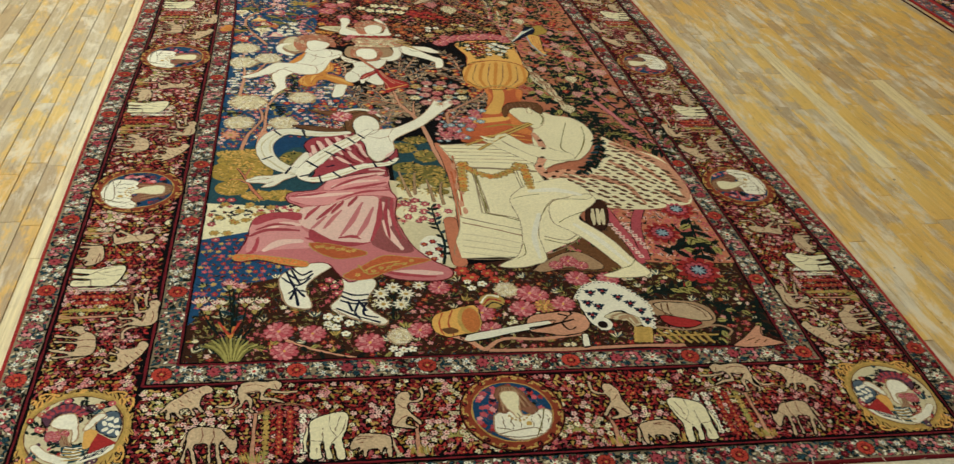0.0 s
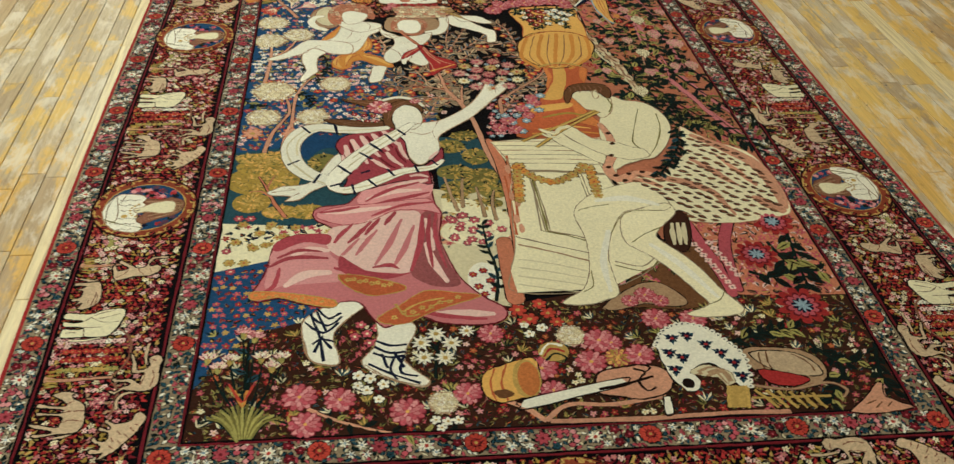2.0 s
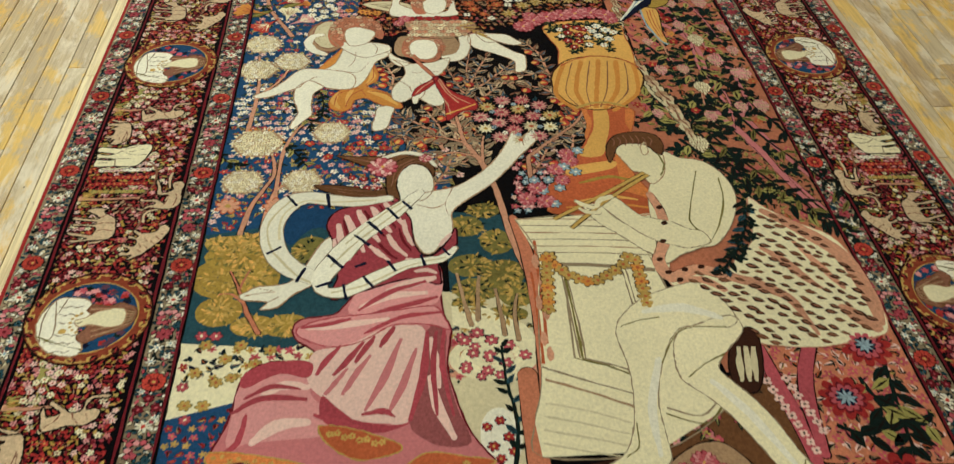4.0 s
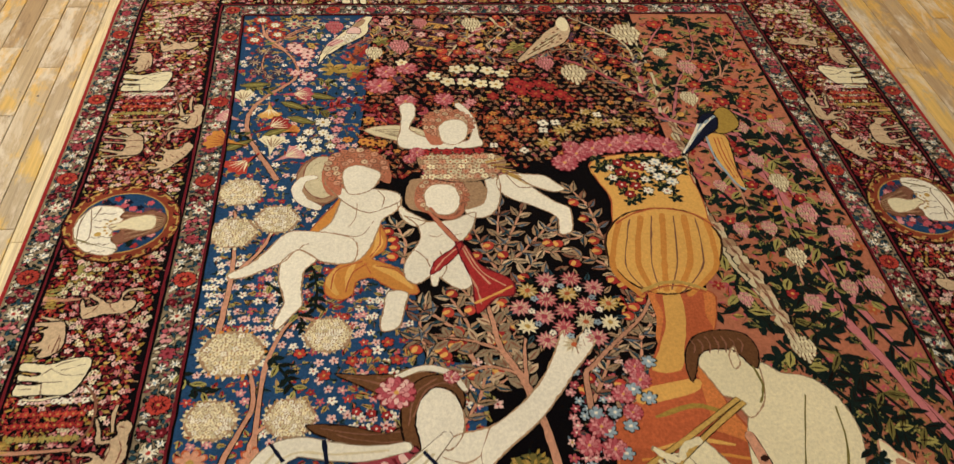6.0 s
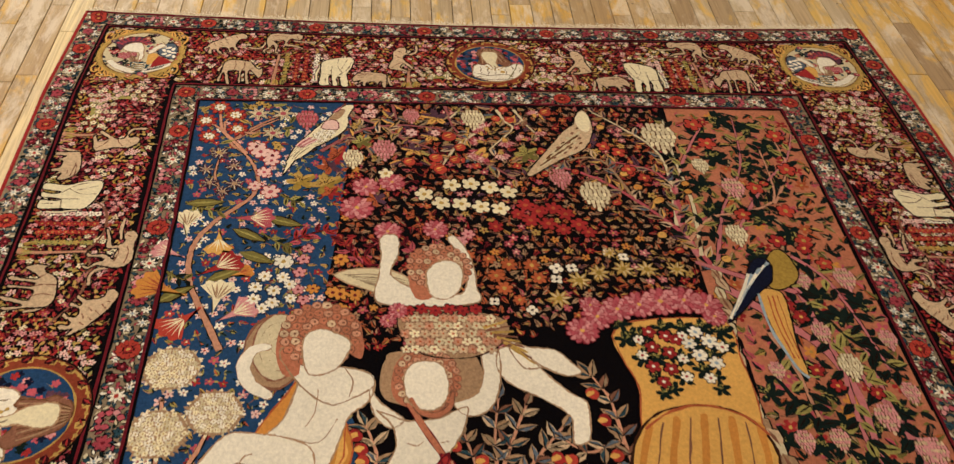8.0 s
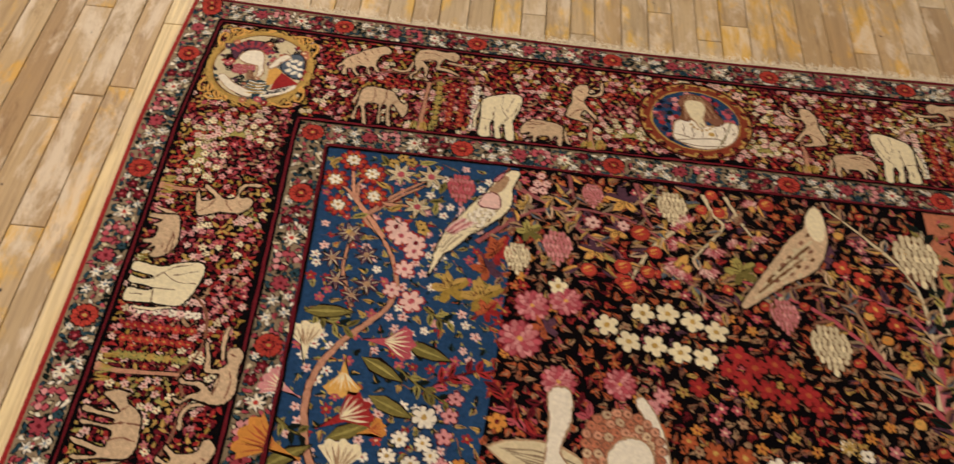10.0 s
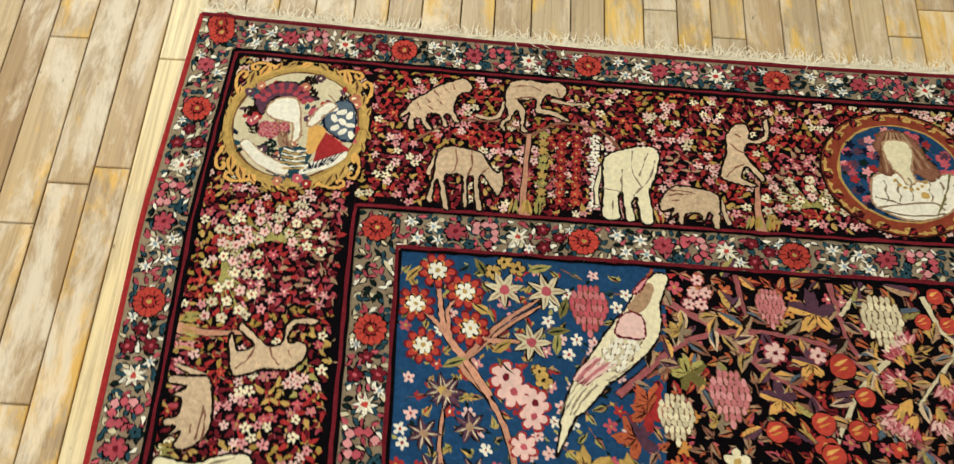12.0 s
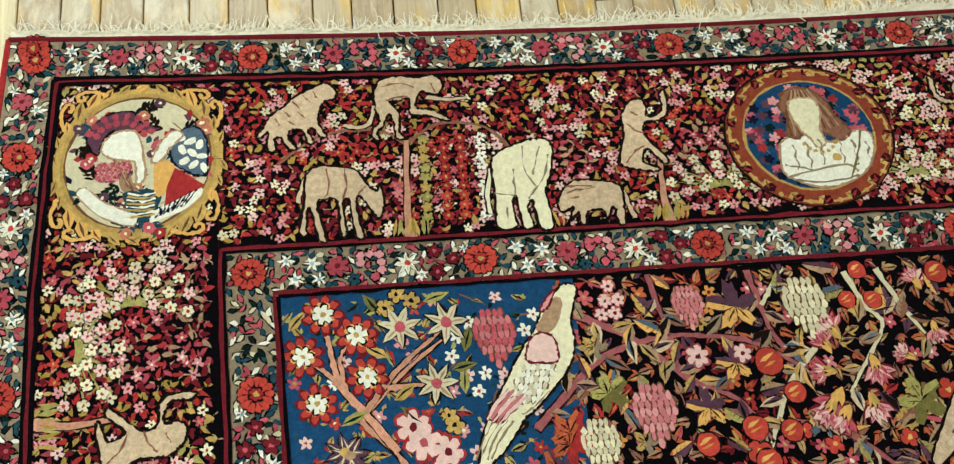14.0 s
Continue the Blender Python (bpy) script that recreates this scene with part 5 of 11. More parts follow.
limb(w, 'tan', 3.4, (-0.058, 0.699, 0.01), (-0.06, 0.772, 0.008), (-0.049, 0.833, 0.005), edge='umber', ew=0.002)
area(w, 'cream', 2.6, (-0.195, 0.801), (-0.124, 0.795), (-0.044, 0.742), (-0.015, 0.698), (-0.018, 0.657), (-0.081, 0.699), (-0.194, 0.744), soft=False)
spot(w, 'cream', 2.7, -0.116, 0.651, 0.09, 0.06, 0, 20)
for q in ((-0.171, 0.7, 0.014), (-0.143, 0.721, 0.014), (-0.115, 0.7, 0.014), (-0.081, 0.685, 0.014), (-0.155, 0.665, 0.013), (-0.121, 0.658, 0.014), (-0.089, 0.637, 0.013), (-0.049, 0.657, 0.013), (-0.171, 0.625, 0.013), (-0.128, 0.618, 0.013),):
    bloom(w, *q, 'rose', 'cream', 3, 6, 'umber')
spot(w, 'ivory', 2.7, -0.113, 0.456, 0.04, 0.07, 0, 20)
for q in ((-0.139, 0.48, 0.01), (-0.113, 0.494, 0.01), (-0.099, 0.455, 0.011), (-0.129, 0.435, 0.011), (-0.092, 0.422, 0.01), (-0.117, 0.407, 0.01),):
    bloom(w, *q, 'red', 'gold', 3, 6, 'navy')
branch(w, 'green', 0.006, (-0.093, 0.38), (-0.08, 0.488), (-0.092, 0.581), (-0.096, 0.68), leaves=['green', 'teal'], every=0.02, size=0.03)
for q in ((-0.179, 0.71, 0.011), (-0.15, 0.683, 0.011), (-0.122, 0.651, 0.011), (-0.17, 0.633, 0.011), (-0.142, 0.603, 0.01), (-0.104, 0.606, 0.011),):
    bloom(w, *q, 'rose', 'cream', 3, 6, 'navy')
for q in ((-0.694, 0.707, 0.013), (-0.652, 0.668, 0.013), (-0.705, 0.634, 0.013), (-0.626, 0.704, 0.013), (-0.662, 0.608, 0.013), (-0.712, 0.553, 0.013), (-0.678, 0.551, 0.013), (-0.594, 0.653, 0.013), (-0.567, 0.688, 0.013), (-0.635, 0.619, 0.012),):
    bloom(w, *q, 'gold', 'rust', 3, 6, 'olive')
for q in ((-0.706, 0.733, 0.012), (-0.723, 0.599, 0.011), (-0.706, 0.519, 0.011), (-0.678, 0.731, 0.012),):
    bloom(w, *q, 'rose', 'cream', 3, 6, 'maroon')
area(w, 'sepia', 2.6, (0.165, 0.359), (0.206, 0.486), (0.297, 0.553), (0.387, 0.599), (0.427, 0.572), (0.46, 0.473), (0.476, 0.381), (0.375, 0.332), (0.247, 0.339), edge='umber', ew=0.003)
for i in range(46):
    x, y = R.uniform(0.2, 0.5), R.uniform(0.37, 0.56)
    if abs(x - 0.2) * 0.6 + 0.37 < y < 0.6 - abs(x - 0.37) * 0.9:
        bloom(w, x, y, 0.011, R.choice(["rose", "dusty", "pink"]), "gold", 2.9, 5, "umber")
        leaf(w, "green", 2.8, x, y, 0.028, 0.01, R.uniform(0, 6), "lime")
w.build('landscape', 'gold-leaved trees over a teal ground and flower beds')

w = Weave()
branch(w, 'salmon', 0.02, (-0.017, 0.898), (-0.047, 1.039), (-0.066, 1.196), (-0.11, 1.349), (-0.145, 1.445), layer=3.6)
branch(w, 'salmon', 0.02, (-0.091, 1.318), (-0.124, 1.369), (-0.15, 1.437), (-0.16, 1.52), layer=3.5)
spray(w, 0.01, (-0.188, 1.362), (-0.216, 1.442), (-0.261, 1.489), (-0.313, 1.538))
spray(w, 0.01, (-0.11, 1.545), (-0.111, 1.615), (-0.09, 1.7), (-0.042, 1.818))
spray(w, 0.008, (-0.109, 1.591), (-0.134, 1.668), (-0.159, 1.755))
spray(w, 0.008, (-0.1, 1.636), (-0.056, 1.678), (-0.02, 1.721), (0.021, 1.77))
spray(w, 0.011, (0.046, 1.352), (0.144, 1.436), (0.206, 1.525))
spray(w, 0.009, (0.202, 1.522), (0.156, 1.586), (0.109, 1.641), (0.064, 1.659))
spray(w, 0.009, (0.179, 1.558), (0.14, 1.653), (0.127, 1.737), (0.063, 1.715), (0.023, 1.743))
spray(w, 0.008, (0.129, 1.732), (0.118, 1.83), (0.088, 1.889))
spray(w, 0.008, (-0.114, 1.496), (-0.07, 1.594), (-0.028, 1.652))
spray(w, 0.008, (-0.097, 1.355), (-0.1, 1.415), (-0.051, 1.458))
spray(w, 0.008, (-0.325, 1.648), (-0.316, 1.717), (-0.336, 1.775))
spray(w, 0.008, (-0.22, 1.439), (-0.263, 1.411), (-0.306, 1.429))
spray(w, 0.008, (-0.149, 1.448), (-0.113, 1.477), (-0.087, 1.531))
spray(w, 0.008, (-0.186, 1.395), (-0.195, 1.468), (-0.227, 1.541))
spray(w, 0.008, (-0.106, 1.679), (-0.105, 1.745), (-0.091, 1.833))
spray(w, 0.008, (-0.024, 1.712), (-0.005, 1.677), (0.029, 1.677))
spray(w, 0.007, (0.196, 1.472), (0.17, 1.491), (0.155, 1.53))
spray(w, 0.008, (-0.148, 1.387), (-0.121, 1.404), (-0.094, 1.447))
spray(w, 0.008, (-0.274, 1.462), (-0.286, 1.408), (-0.264, 1.369))
spray(w, 0.007, (-0.07, 1.534), (-0.037, 1.59), (0.004, 1.609))
spray(w, 0.007, (-0.157, 1.497), (-0.178, 1.536), (-0.204, 1.568))
branch(w, 'rose', 0.012, (0.418, 2.118), (0.386, 2.231), (0.331, 2.327), (0.229, 2.442), (0.143, 2.495), (0.02, 2.535), leaves=LEAVES, every=0.022, size=0.04, fruit=FRUIT)
branch(w, 'rose', 0.01, (0.374, 2.279), (0.377, 2.431), (0.336, 2.498), (0.244, 2.524), leaves=LEAVES, every=0.022, size=0.038, fruit=FRUIT)
branch(w, 'bone', 0.01, (0.357, 2.303), (0.381, 2.485), (0.356, 2.598), (0.245, 2.717), leaves=LEAVES, every=0.024, size=0.036, fruit=FRUIT)
branch(w, 'tan', 0.008, (0.28, 2.377), (0.241, 2.51), (0.181, 2.538), (0.095, 2.494), leaves=LEAVES, every=0.024, size=0.036, fruit=FRUIT)
branch(w, 'maroon', 0.006, (-0.274, 2.18), (-0.345, 2.18), (-0.389, 2.248), leaves=['maroon', 'rose', 'red'], every=0.012, size=0.03)
branch(w, 'maroon', 0.006, (-0.217, 2.181), (-0.273, 2.249), (-0.331, 2.226), leaves=['maroon', 'rose', 'red'], every=0.012, size=0.03)
branch(w, 'mauve', 0.01, (-0.38, 2.697), (-0.334, 2.673), (-0.293, 2.649), (-0.236, 2.594), (-0.182, 2.567), (-0.151, 2.512), leaves=LEAVES, every=0.026, size=0.034)
branch(w, 'mauve', 0.01, (-0.441, 2.548), (-0.396, 2.59), (-0.342, 2.633), (-0.277, 2.651), (-0.222, 2.653), (-0.147, 2.639), (-0.088, 2.6), leaves=LEAVES, every=0.026, size=0.034)
branch(w, 'mauve', 0.008, (-0.264, 2.738), (-0.258, 2.693), (-0.252, 2.656), leaves=LEAVES, every=0.025, size=0.032)
branch(w, 'mauve', 0.008, (-0.251, 2.653), (-0.247, 2.611), (-0.209, 2.581), leaves=LEAVES, every=0.03, size=0.03)
branch(w, 'mauve', 0.009, (-0.132, 2.736), (-0.124, 2.688), (-0.115, 2.642), (-0.084, 2.6), leaves=LEAVES, every=0.026, size=0.034)
branch(w, 'bone', 0.006, (-0.122, 2.686), (-0.099, 2.717), (-0.081, 2.733), leaves=LEAVES, every=0.025, size=0.03)
branch(w, 'bone', 0.009, (0.043, 2.725), (0.062, 2.672), (0.091, 2.62), leaves=LEAVES, every=0.03, size=0.034)
branch(w, 'bone', 0.008, (-0.002, 2.724), (0.014, 2.675), (0.03, 2.649), (-0.012, 2.595), (-0.037, 2.565), leaves=LEAVES, every=0.03, size=0.032)
branch(w, 'bone', 0.008, (-0.065, 2.627), (-0.108, 2.586), (-0.136, 2.541), (-0.159, 2.498), (-0.17, 2.473), leaves=LEAVES, every=0.028, size=0.032)
branch(w, 'mauve', 0.009, (-0.116, 2.532), (-0.066, 2.521), (-0.018, 2.484), (0.015, 2.449), leaves=LEAVES, every=0.03, size=0.034)
for q in ((-0.219, 2.692, 0.027), (-0.29, 2.558, 0.036),):
    own = Weave()
    grapes(own, *q, ("dusty", "pink"))
    own.build('hanging_fruit', '')
for q in ((-0.065, 2.682, 0.038), (-0.365, 2.524, 0.032),):
    own = Weave()
    grapes(own, *q, ("bone", "cream"))
    own.build('hanging_fruit', '')
for q in ((-0.344, 2.586, 0.025), (0.05, 2.547, 0.032),):
    vine_leaf(w, *q, 0.6, "olive", "lime", 3.9)
for q in ((-0.158, 2.687, 0.033), (-0.174, 2.612, 0.023), (-0.222, 2.559, 0.025),):
    vine_leaf(w, *q, 2.9, "plum", "amber", 3.9)
for q in ((-0.351, 2.646, 0.017), (-0.309, 2.523, 0.016),):
    vine_leaf(w, *q, 1.2, "taupe", "gold", 3.9)
for q in ((-0.401, 2.541, 0.026),):
    vine_leaf(w, *q, 1.0, "red", "rust", 4.2)
for q in ((-0.038, 2.649, 0.025), (-0.054, 2.63, 0.023),):
    pinks(w, *q, 2.0)
for q in ((-0.063, 2.594, 0.023),):
    pinks(w, *q, 3.0)
for q in ((-0.059, 2.555, 0.03), (-0.07, 2.544, 0.026), (-0.054, 2.535, 0.026),):
    pinks(w, *q, -2.2)
for q in ((0.005, 2.594, 0.026), (-0.011, 2.546, 0.026),):
    pinks(w, *q, -1.4)
for q in ((0.049, 2.607, 0.019),):
    pinks(w, *q, 2.6)
for q in ((0.09, 2.706, 0.021),):
    pinks(w, *q, 1.9)
for q in ((0.097, 2.636, 0.02),):
    pinks(w, *q, -1.5)
for q in ((-0.221, 2.625, 0.015), (-0.163, 2.625, 0.012), (-0.319, 2.726, 0.009), (-0.326, 2.706, 0.009), (-0.309, 2.707, 0.009), (-0.334, 2.688, 0.009), (-0.316, 2.689, 0.009),):
    bloom(w, *q, 'blush', 'maroon', 4.1, 6, 'crimson')
split_leaf(w, -0.266, 2.681, 0.041, 0.019, 2.2, 'plum', 'gold')
split_leaf(w, -0.263, 2.66, 0.037, 0.017, 2.6, 'slate', 'amber')
split_leaf(w, -0.36, 2.683, 0.034, 0.015, 1.9, 'taupe', 'tan')
split_leaf(w, -0.283, 2.733, 0.038, 0.017, 1.0, 'plum', 'lime')
split_leaf(w, -0.187, 2.731, 0.037, 0.017, 0.6, 'bark', 'gold')
split_leaf(w, -0.372, 2.635, 0.03, 0.014, -1.3, 'plum', 'amber')
split_leaf(w, -0.33, 2.617, 0.037, 0.017, -1.6, 'slate', 'tan')
split_leaf(w, -0.302, 2.607, 0.033, 0.015, -1.2, 'taupe', 'lime')
split_leaf(w, -0.253, 2.619, 0.03, 0.014, 1.2, 'plum', 'gold')
split_leaf(w, -0.238, 2.717, 0.03, 0.013, 2.4, 'bark', 'amber')
split_leaf(w, -0.013, 2.728, 0.044, 0.02, 2.9, 'plum', 'tan')
split_leaf(w, -0.009, 2.702, 0.039, 0.018, 3.4, 'slate', 'lime')
split_leaf(w, 0, 2.659, 0.035, 0.016, 1.7, 'taupe', 'gold')
split_leaf(w, 0.043, 2.665, 0.037, 0.017, 1.6, 'plum', 'amber')
split_leaf(w, 0.056, 2.655, 0.035, 0.016, 1.2, 'bark', 'tan')
split_leaf(w, -0.099, 2.7, 0.035, 0.016, 1.3, 'plum', 'lime')
split_leaf(w, -0.102, 2.633, 0.034, 0.015, -1.0, 'slate', 'gold')
split_leaf(w, -0.083, 2.644, 0.031, 0.014, -1.8, 'taupe', 'amber')
split_leaf(w, -0.154, 2.573, 0.037, 0.017, 0.2, 'plum', 'tan')
split_leaf(w, -0.171, 2.536, 0.039, 0.018, 2.6, 'bark', 'lime')
split_leaf(w, -0.209, 2.52, 0.032, 0.015, -0.6, 'plum', 'gold')
split_leaf(w, -0.106, 2.513, 0.038, 0.017, 0.9, 'slate', 'amber')
split_leaf(w, -0.078, 2.518, 0.034, 0.016, 2.2, 'taupe', 'tan')
split_leaf(w, 0.033, 2.499, 0.041, 0.019, -1.1, 'plum', 'lime')
split_leaf(w, 0.011, 2.523, 0.036, 0.017, 0.6, 'bark', 'gold')
split_leaf(w, -0.28, 2.503, 0.032, 0.015, 0.5, 'plum', 'amber')
split_leaf(w, -0.316, 2.539, 0.032, 0.015, 2.0, 'slate', 'tan')
split_leaf(w, -0.243, 2.534, 0.029, 0.013, -0.9, 'taupe', 'lime')
split_leaf(w, -0.247, 2.58, 0.028, 0.013, 0.9, 'plum', 'gold')
split_leaf(w, -0.322, 2.585, 0.028, 0.013, -2.0, 'bark', 'amber')
split_leaf(w, -0.054, 2.487, 0.032, 0.015, 0.8, 'plum', 'tan')
split_leaf(w, -0.028, 2.474, 0.036, 0.016, 2.1, 'slate', 'lime')
split_leaf(w, -0.126, 2.603, 0.029, 0.013, -2.4, 'taupe', 'gold')
split_leaf(w, 0.115, 2.685, 0.035, 0.016, 1.8, 'plum', 'amber')
split_leaf(w, -0.383, 2.581, 0.03, 0.013, 0.8, 'bark', 'tan')
for x, y, r in ((-0.132, 2.611, 0.018), (-0.108, 2.57, 0.014), (-0.169, 2.53, 0.016), (-0.124, 2.523, 0.014), (-0.233, 2.514, 0.015), (-0.008, 2.685, 0.012), (0.016, 2.725, 0.012), (0.026, 2.683, 0.012), (-0.162, 2.487, 0.016), (0.122, 2.715, 0.015)):
    spot(w, 'umber', 4.4, x, y, r * 1.1)
    spot(w, 'scarlet', 4.6, x, y, r)
    leaf(w, 'amber', 4.8, x - r * 0.7, y, r * 1.4, r * 0.3, 0.5)
    leaf(w, 'orange', 4.8, x - r * 0.6, y - r * 0.4, r * 1.2, r * 0.2, 0.4)
for q in ((-0.205, 2.4, 0.022), (-0.14, 2.433, 0.022), (-0.095, 2.437, 0.022), (-0.052, 2.426, 0.022), (-0.011, 2.41, 0.022), (-0.168, 2.371, 0.022), (-0.123, 2.368, 0.022), (-0.079, 2.36, 0.022), (-0.036, 2.354, 0.022), (-0.29, 2.47, 0.018),):
    bloom(w, *q, 'cream', 'gold', 4.2, 5, 'umber')
for q in ((-0.337, 2.423, 0.031), (-0.277, 2.44, 0.03), (-0.358, 2.352, 0.037), (-0.291, 2.277, 0.03), (-0.187, 2.285, 0.028),):
    peony(w, *q, ('rose', 'dusty', 'pink'))
for q in ((0.022, 2.366, 0.021), (0.049, 2.347, 0.022), (0.084, 2.357, 0.021), (0.11, 2.338, 0.021), (0.134, 2.304, 0.021), (0.028, 2.317, 0.021), (0.066, 2.306, 0.021), (0.097, 2.288, 0.019), (0.002, 2.336, 0.018), (0.152, 2.279, 0.018), (-0.053, 2.296, 0.018),):
    bloom(w, *q, 'red', 'rust', 4.1, 6, 'umber')
for q in ((0.106, 2.134, 0.028), (0.152, 2.156, 0.026), (0.207, 2.168, 0.026), (0.257, 2.167, 0.026), (0.057, 2.083, 0.027), (0.323, 2.168, 0.024), (0.185, 2.215, 0.018),):
    lily(w, *q, "gold", "mustard", 4.1, 8)
for q in ((-0.054, 2.111, 0.019), (-0.037, 2.179, 0.019), (0.011, 2.177, 0.019), (-0.067, 2.146, 0.019), (-0.121, 2.205, 0.016), (0.022, 2.14, 0.017), (-0.026, 2.078, 0.015), (-0.078, 2.195, 0.015),):
    bloom(w, *q, 'rust', 'gold', 4.1, 7, 'umber')
for q in ((0.063, 2.168, 0.015), (0.096, 2.17, 0.014), (0.059, 2.137, 0.014), (0.183, 2.217, 0.013), (0.214, 2.204, 0.013), (-0.078, 2.074, 0.012), (-0.003, 2.051, 0.013),):
    bloom(w, *q, 'ivory', 'umber', 4.1, 4, 'umber')
for q in ((-0.391, 2.093, 0.017), (-0.361, 2.09, 0.016), (-0.406, 2.098, 0.016), (-0.428, 2.051, 0.015), (-0.391, 2.191, 0.017), (-0.426, 2.023, 0.015), (-0.389, 2.054, 0.015), (-0.447, 2.107, 0.014),):
    bloom(w, *q, 'orange', 'maroon', 4.1, 6, 'umber')
for q in ((-0.116, 2.271, 0.015), (-0.134, 2.249, 0.015),):
    bloom(w, *q, 'pink', 'rose', 4.1, 6, 'maroon')
for q in ((-0.11, 2.522, 0.012), (-0.075, 2.502, 0.012), (0.021, 2.503, 0.012), (0.244, 2.582, 0.018), (0.277, 2.56, 0.018), (0.09, 2.558, 0.016), (-0.171, 2.5, 0.016), (0.288, 2.496, 0.018), (0.319, 2.467, 0.016),):
    bloom(w, *q, 'scarlet', 'amber', 4.1, 4, 'umber')
for q in ((0.191, 2.403, 0.046), (0.393, 2.622, 0.055),):
    own = Weave()
    grapes(own, *q, ("bone", "cream"))
    own.build('hanging_fruit', '')
for q in ((0.118, 2.461, 0.034),):
    own = Weave()
    grapes(own, *q, ("dusty", "pink"))
    own.build('hanging_fruit', '')
for q in ((-0.428, 2.429, 0.039), (-0.486, 2.439, 0.034),):
    vine_leaf(w, *q, 0.6, "mustard", "gold", 3.9)
for q in ((-0.419, 2.492, 0.03), (-0.314, 2.38, 0.025), (0.21, 2.604, 0.031),):
    vine_leaf(w, *q, 2.0, "plum", "rust", 3.9)
for q in ((-0.403, 2.526, 0.026), (-0.416, 2.401, 0.023),):
    vine_leaf(w, *q, 1.0, "red", "rust", 4.2)
spray(w, 0.008, (0.098, 1.357), (0.107, 1.473), (0.068, 1.546))
spray(w, 0.008, (0.104, 1.265), (0.15, 1.371), (0.159, 1.506))
spray(w, 0.008, (0.031, 1.254), (0.08, 1.358), (0.076, 1.44))
spray(w, 0.008, (0.151, 1.404), (0.197, 1.47), (0.205, 1.559))
spray(w, 0.008, (-0.223, 1.209), (-0.183, 1.278), (-0.165, 1.353))
spray(w, 0.008, (-0.17, 1.292), (-0.126, 1.32), (-0.103, 1.366))
spray(w, 0.008, (-0.282, 1.421), (-0.293, 1.471), (-0.278, 1.523))
spray(w, 0.008, (0.076, 1.209), (0.12, 1.265), (0.147, 1.324))
w.build('fruit_tree', 'brown branches with slim leaves, fruit, blooms and grapes on black')

w = Weave()
branch(w, 'dusty', 0.02, (0.417, 2.114), (0.495, 2.034), (0.569, 1.954), (0.602, 1.842), (0.595, 1.721), (0.602, 1.611), (0.609, 1.496), layer=3.2)
branch(w, 'bone', 0.016, (0.397, 2.034), (0.392, 1.897), (0.401, 1.772), (0.406, 1.643), (0.438, 1.54), (0.45, 1.464), layer=3.4)
for k, (x, y, d) in enumerate(curve([(0.405, 2.166, 0.018), (0.395, 2.041, 0.024), (0.378, 1.86, 0.024), (0.406, 1.72, 0.034), (0.441, 1.585, 0.036), (0.459, 1.486, 0.03), (0.47, 1.4, 0.02)], k=5)):
    leaf(w, "umber", 3.85, x - 0.004 * (k % 2), y + 0.02, 0.052, d * 1.2, -1.4 + 0.12 * (k % 3))
    leaf(w, ("bone", "tan", "beige")[k % 3], 3.9 + 0.01 * k, x - 0.004 * (k % 2), y + 0.018, 0.047, d, -1.4 + 0.12 * (k % 3), "bark")
branch(w, 'salmon', 0.009, (0.356, 2.231), (0.439, 2.328), (0.538, 2.355), (0.616, 2.407), (0.633, 2.573), leaves=['green', 'lime', 'green'], every=0.03, size=0.04)
branch(w, 'dusty', 0.013, (0.38, 2.208), (0.368, 2.353), (0.42, 2.513), (0.505, 2.66), leaves=['green', 'lime', 'green'], every=0.03, size=0.04)
branch(w, 'green', 0.008, (0.454, 1.878), (0.503, 1.772), (0.581, 1.738), (0.638, 1.642), (0.705, 1.581), leaves=['green', 'lime', 'green'], every=0.026, size=0.05)
branch(w, 'green', 0.008, (0.377, 1.674), (0.41, 1.613), (0.392, 1.498), (0.445, 1.445), leaves=['green', 'lime', 'green'], every=0.026, size=0.05)
branch(w, 'green', 0.008, (0.506, 1.612), (0.537, 1.525), (0.566, 1.441), leaves=['green', 'lime', 'green'], every=0.026, size=0.05)
branch(w, 'green', 0.008, (0.493, 2.186), (0.57, 2.097), (0.624, 1.994), (0.705, 1.897), leaves=['green', 'lime', 'green'], every=0.026, size=0.05)
branch(w, 'salmon', 0.008, (0.608, 2.381), (0.683, 2.517), (0.676, 2.663), leaves=['green', 'lime', 'green'], every=0.028, size=0.04, fruit=FRUIT)
vine_leaf(w, 0.497, 2.63, 0.037, 0.0)
vine_leaf(w, 0.564, 2.692, 0.038, 1.7)
vine_leaf(w, 0.625, 2.662, 0.038, 3.4)
vine_leaf(w, 0.654, 2.588, 0.037, 5.1)
vine_leaf(w, 0.508, 2.542, 0.036, 0.5)
vine_leaf(w, 0.583, 2.515, 0.036, 2.2)
vine_leaf(w, 0.452, 2.445, 0.035, 3.9)
vine_leaf(w, 0.628, 2.447, 0.035, 5.6)
vine_leaf(w, 0.46, 2.354, 0.034, 1.0)
vine_leaf(w, 0.562, 2.33, 0.034, 2.7)
vine_leaf(w, 0.61, 2.281, 0.034, 4.4)
vine_leaf(w, 0.514, 2.209, 0.033, 6.1)
vine_leaf(w, 0.596, 2.186, 0.033, 1.5)
vine_leaf(w, 0.613, 2.098, 0.032, 3.2)
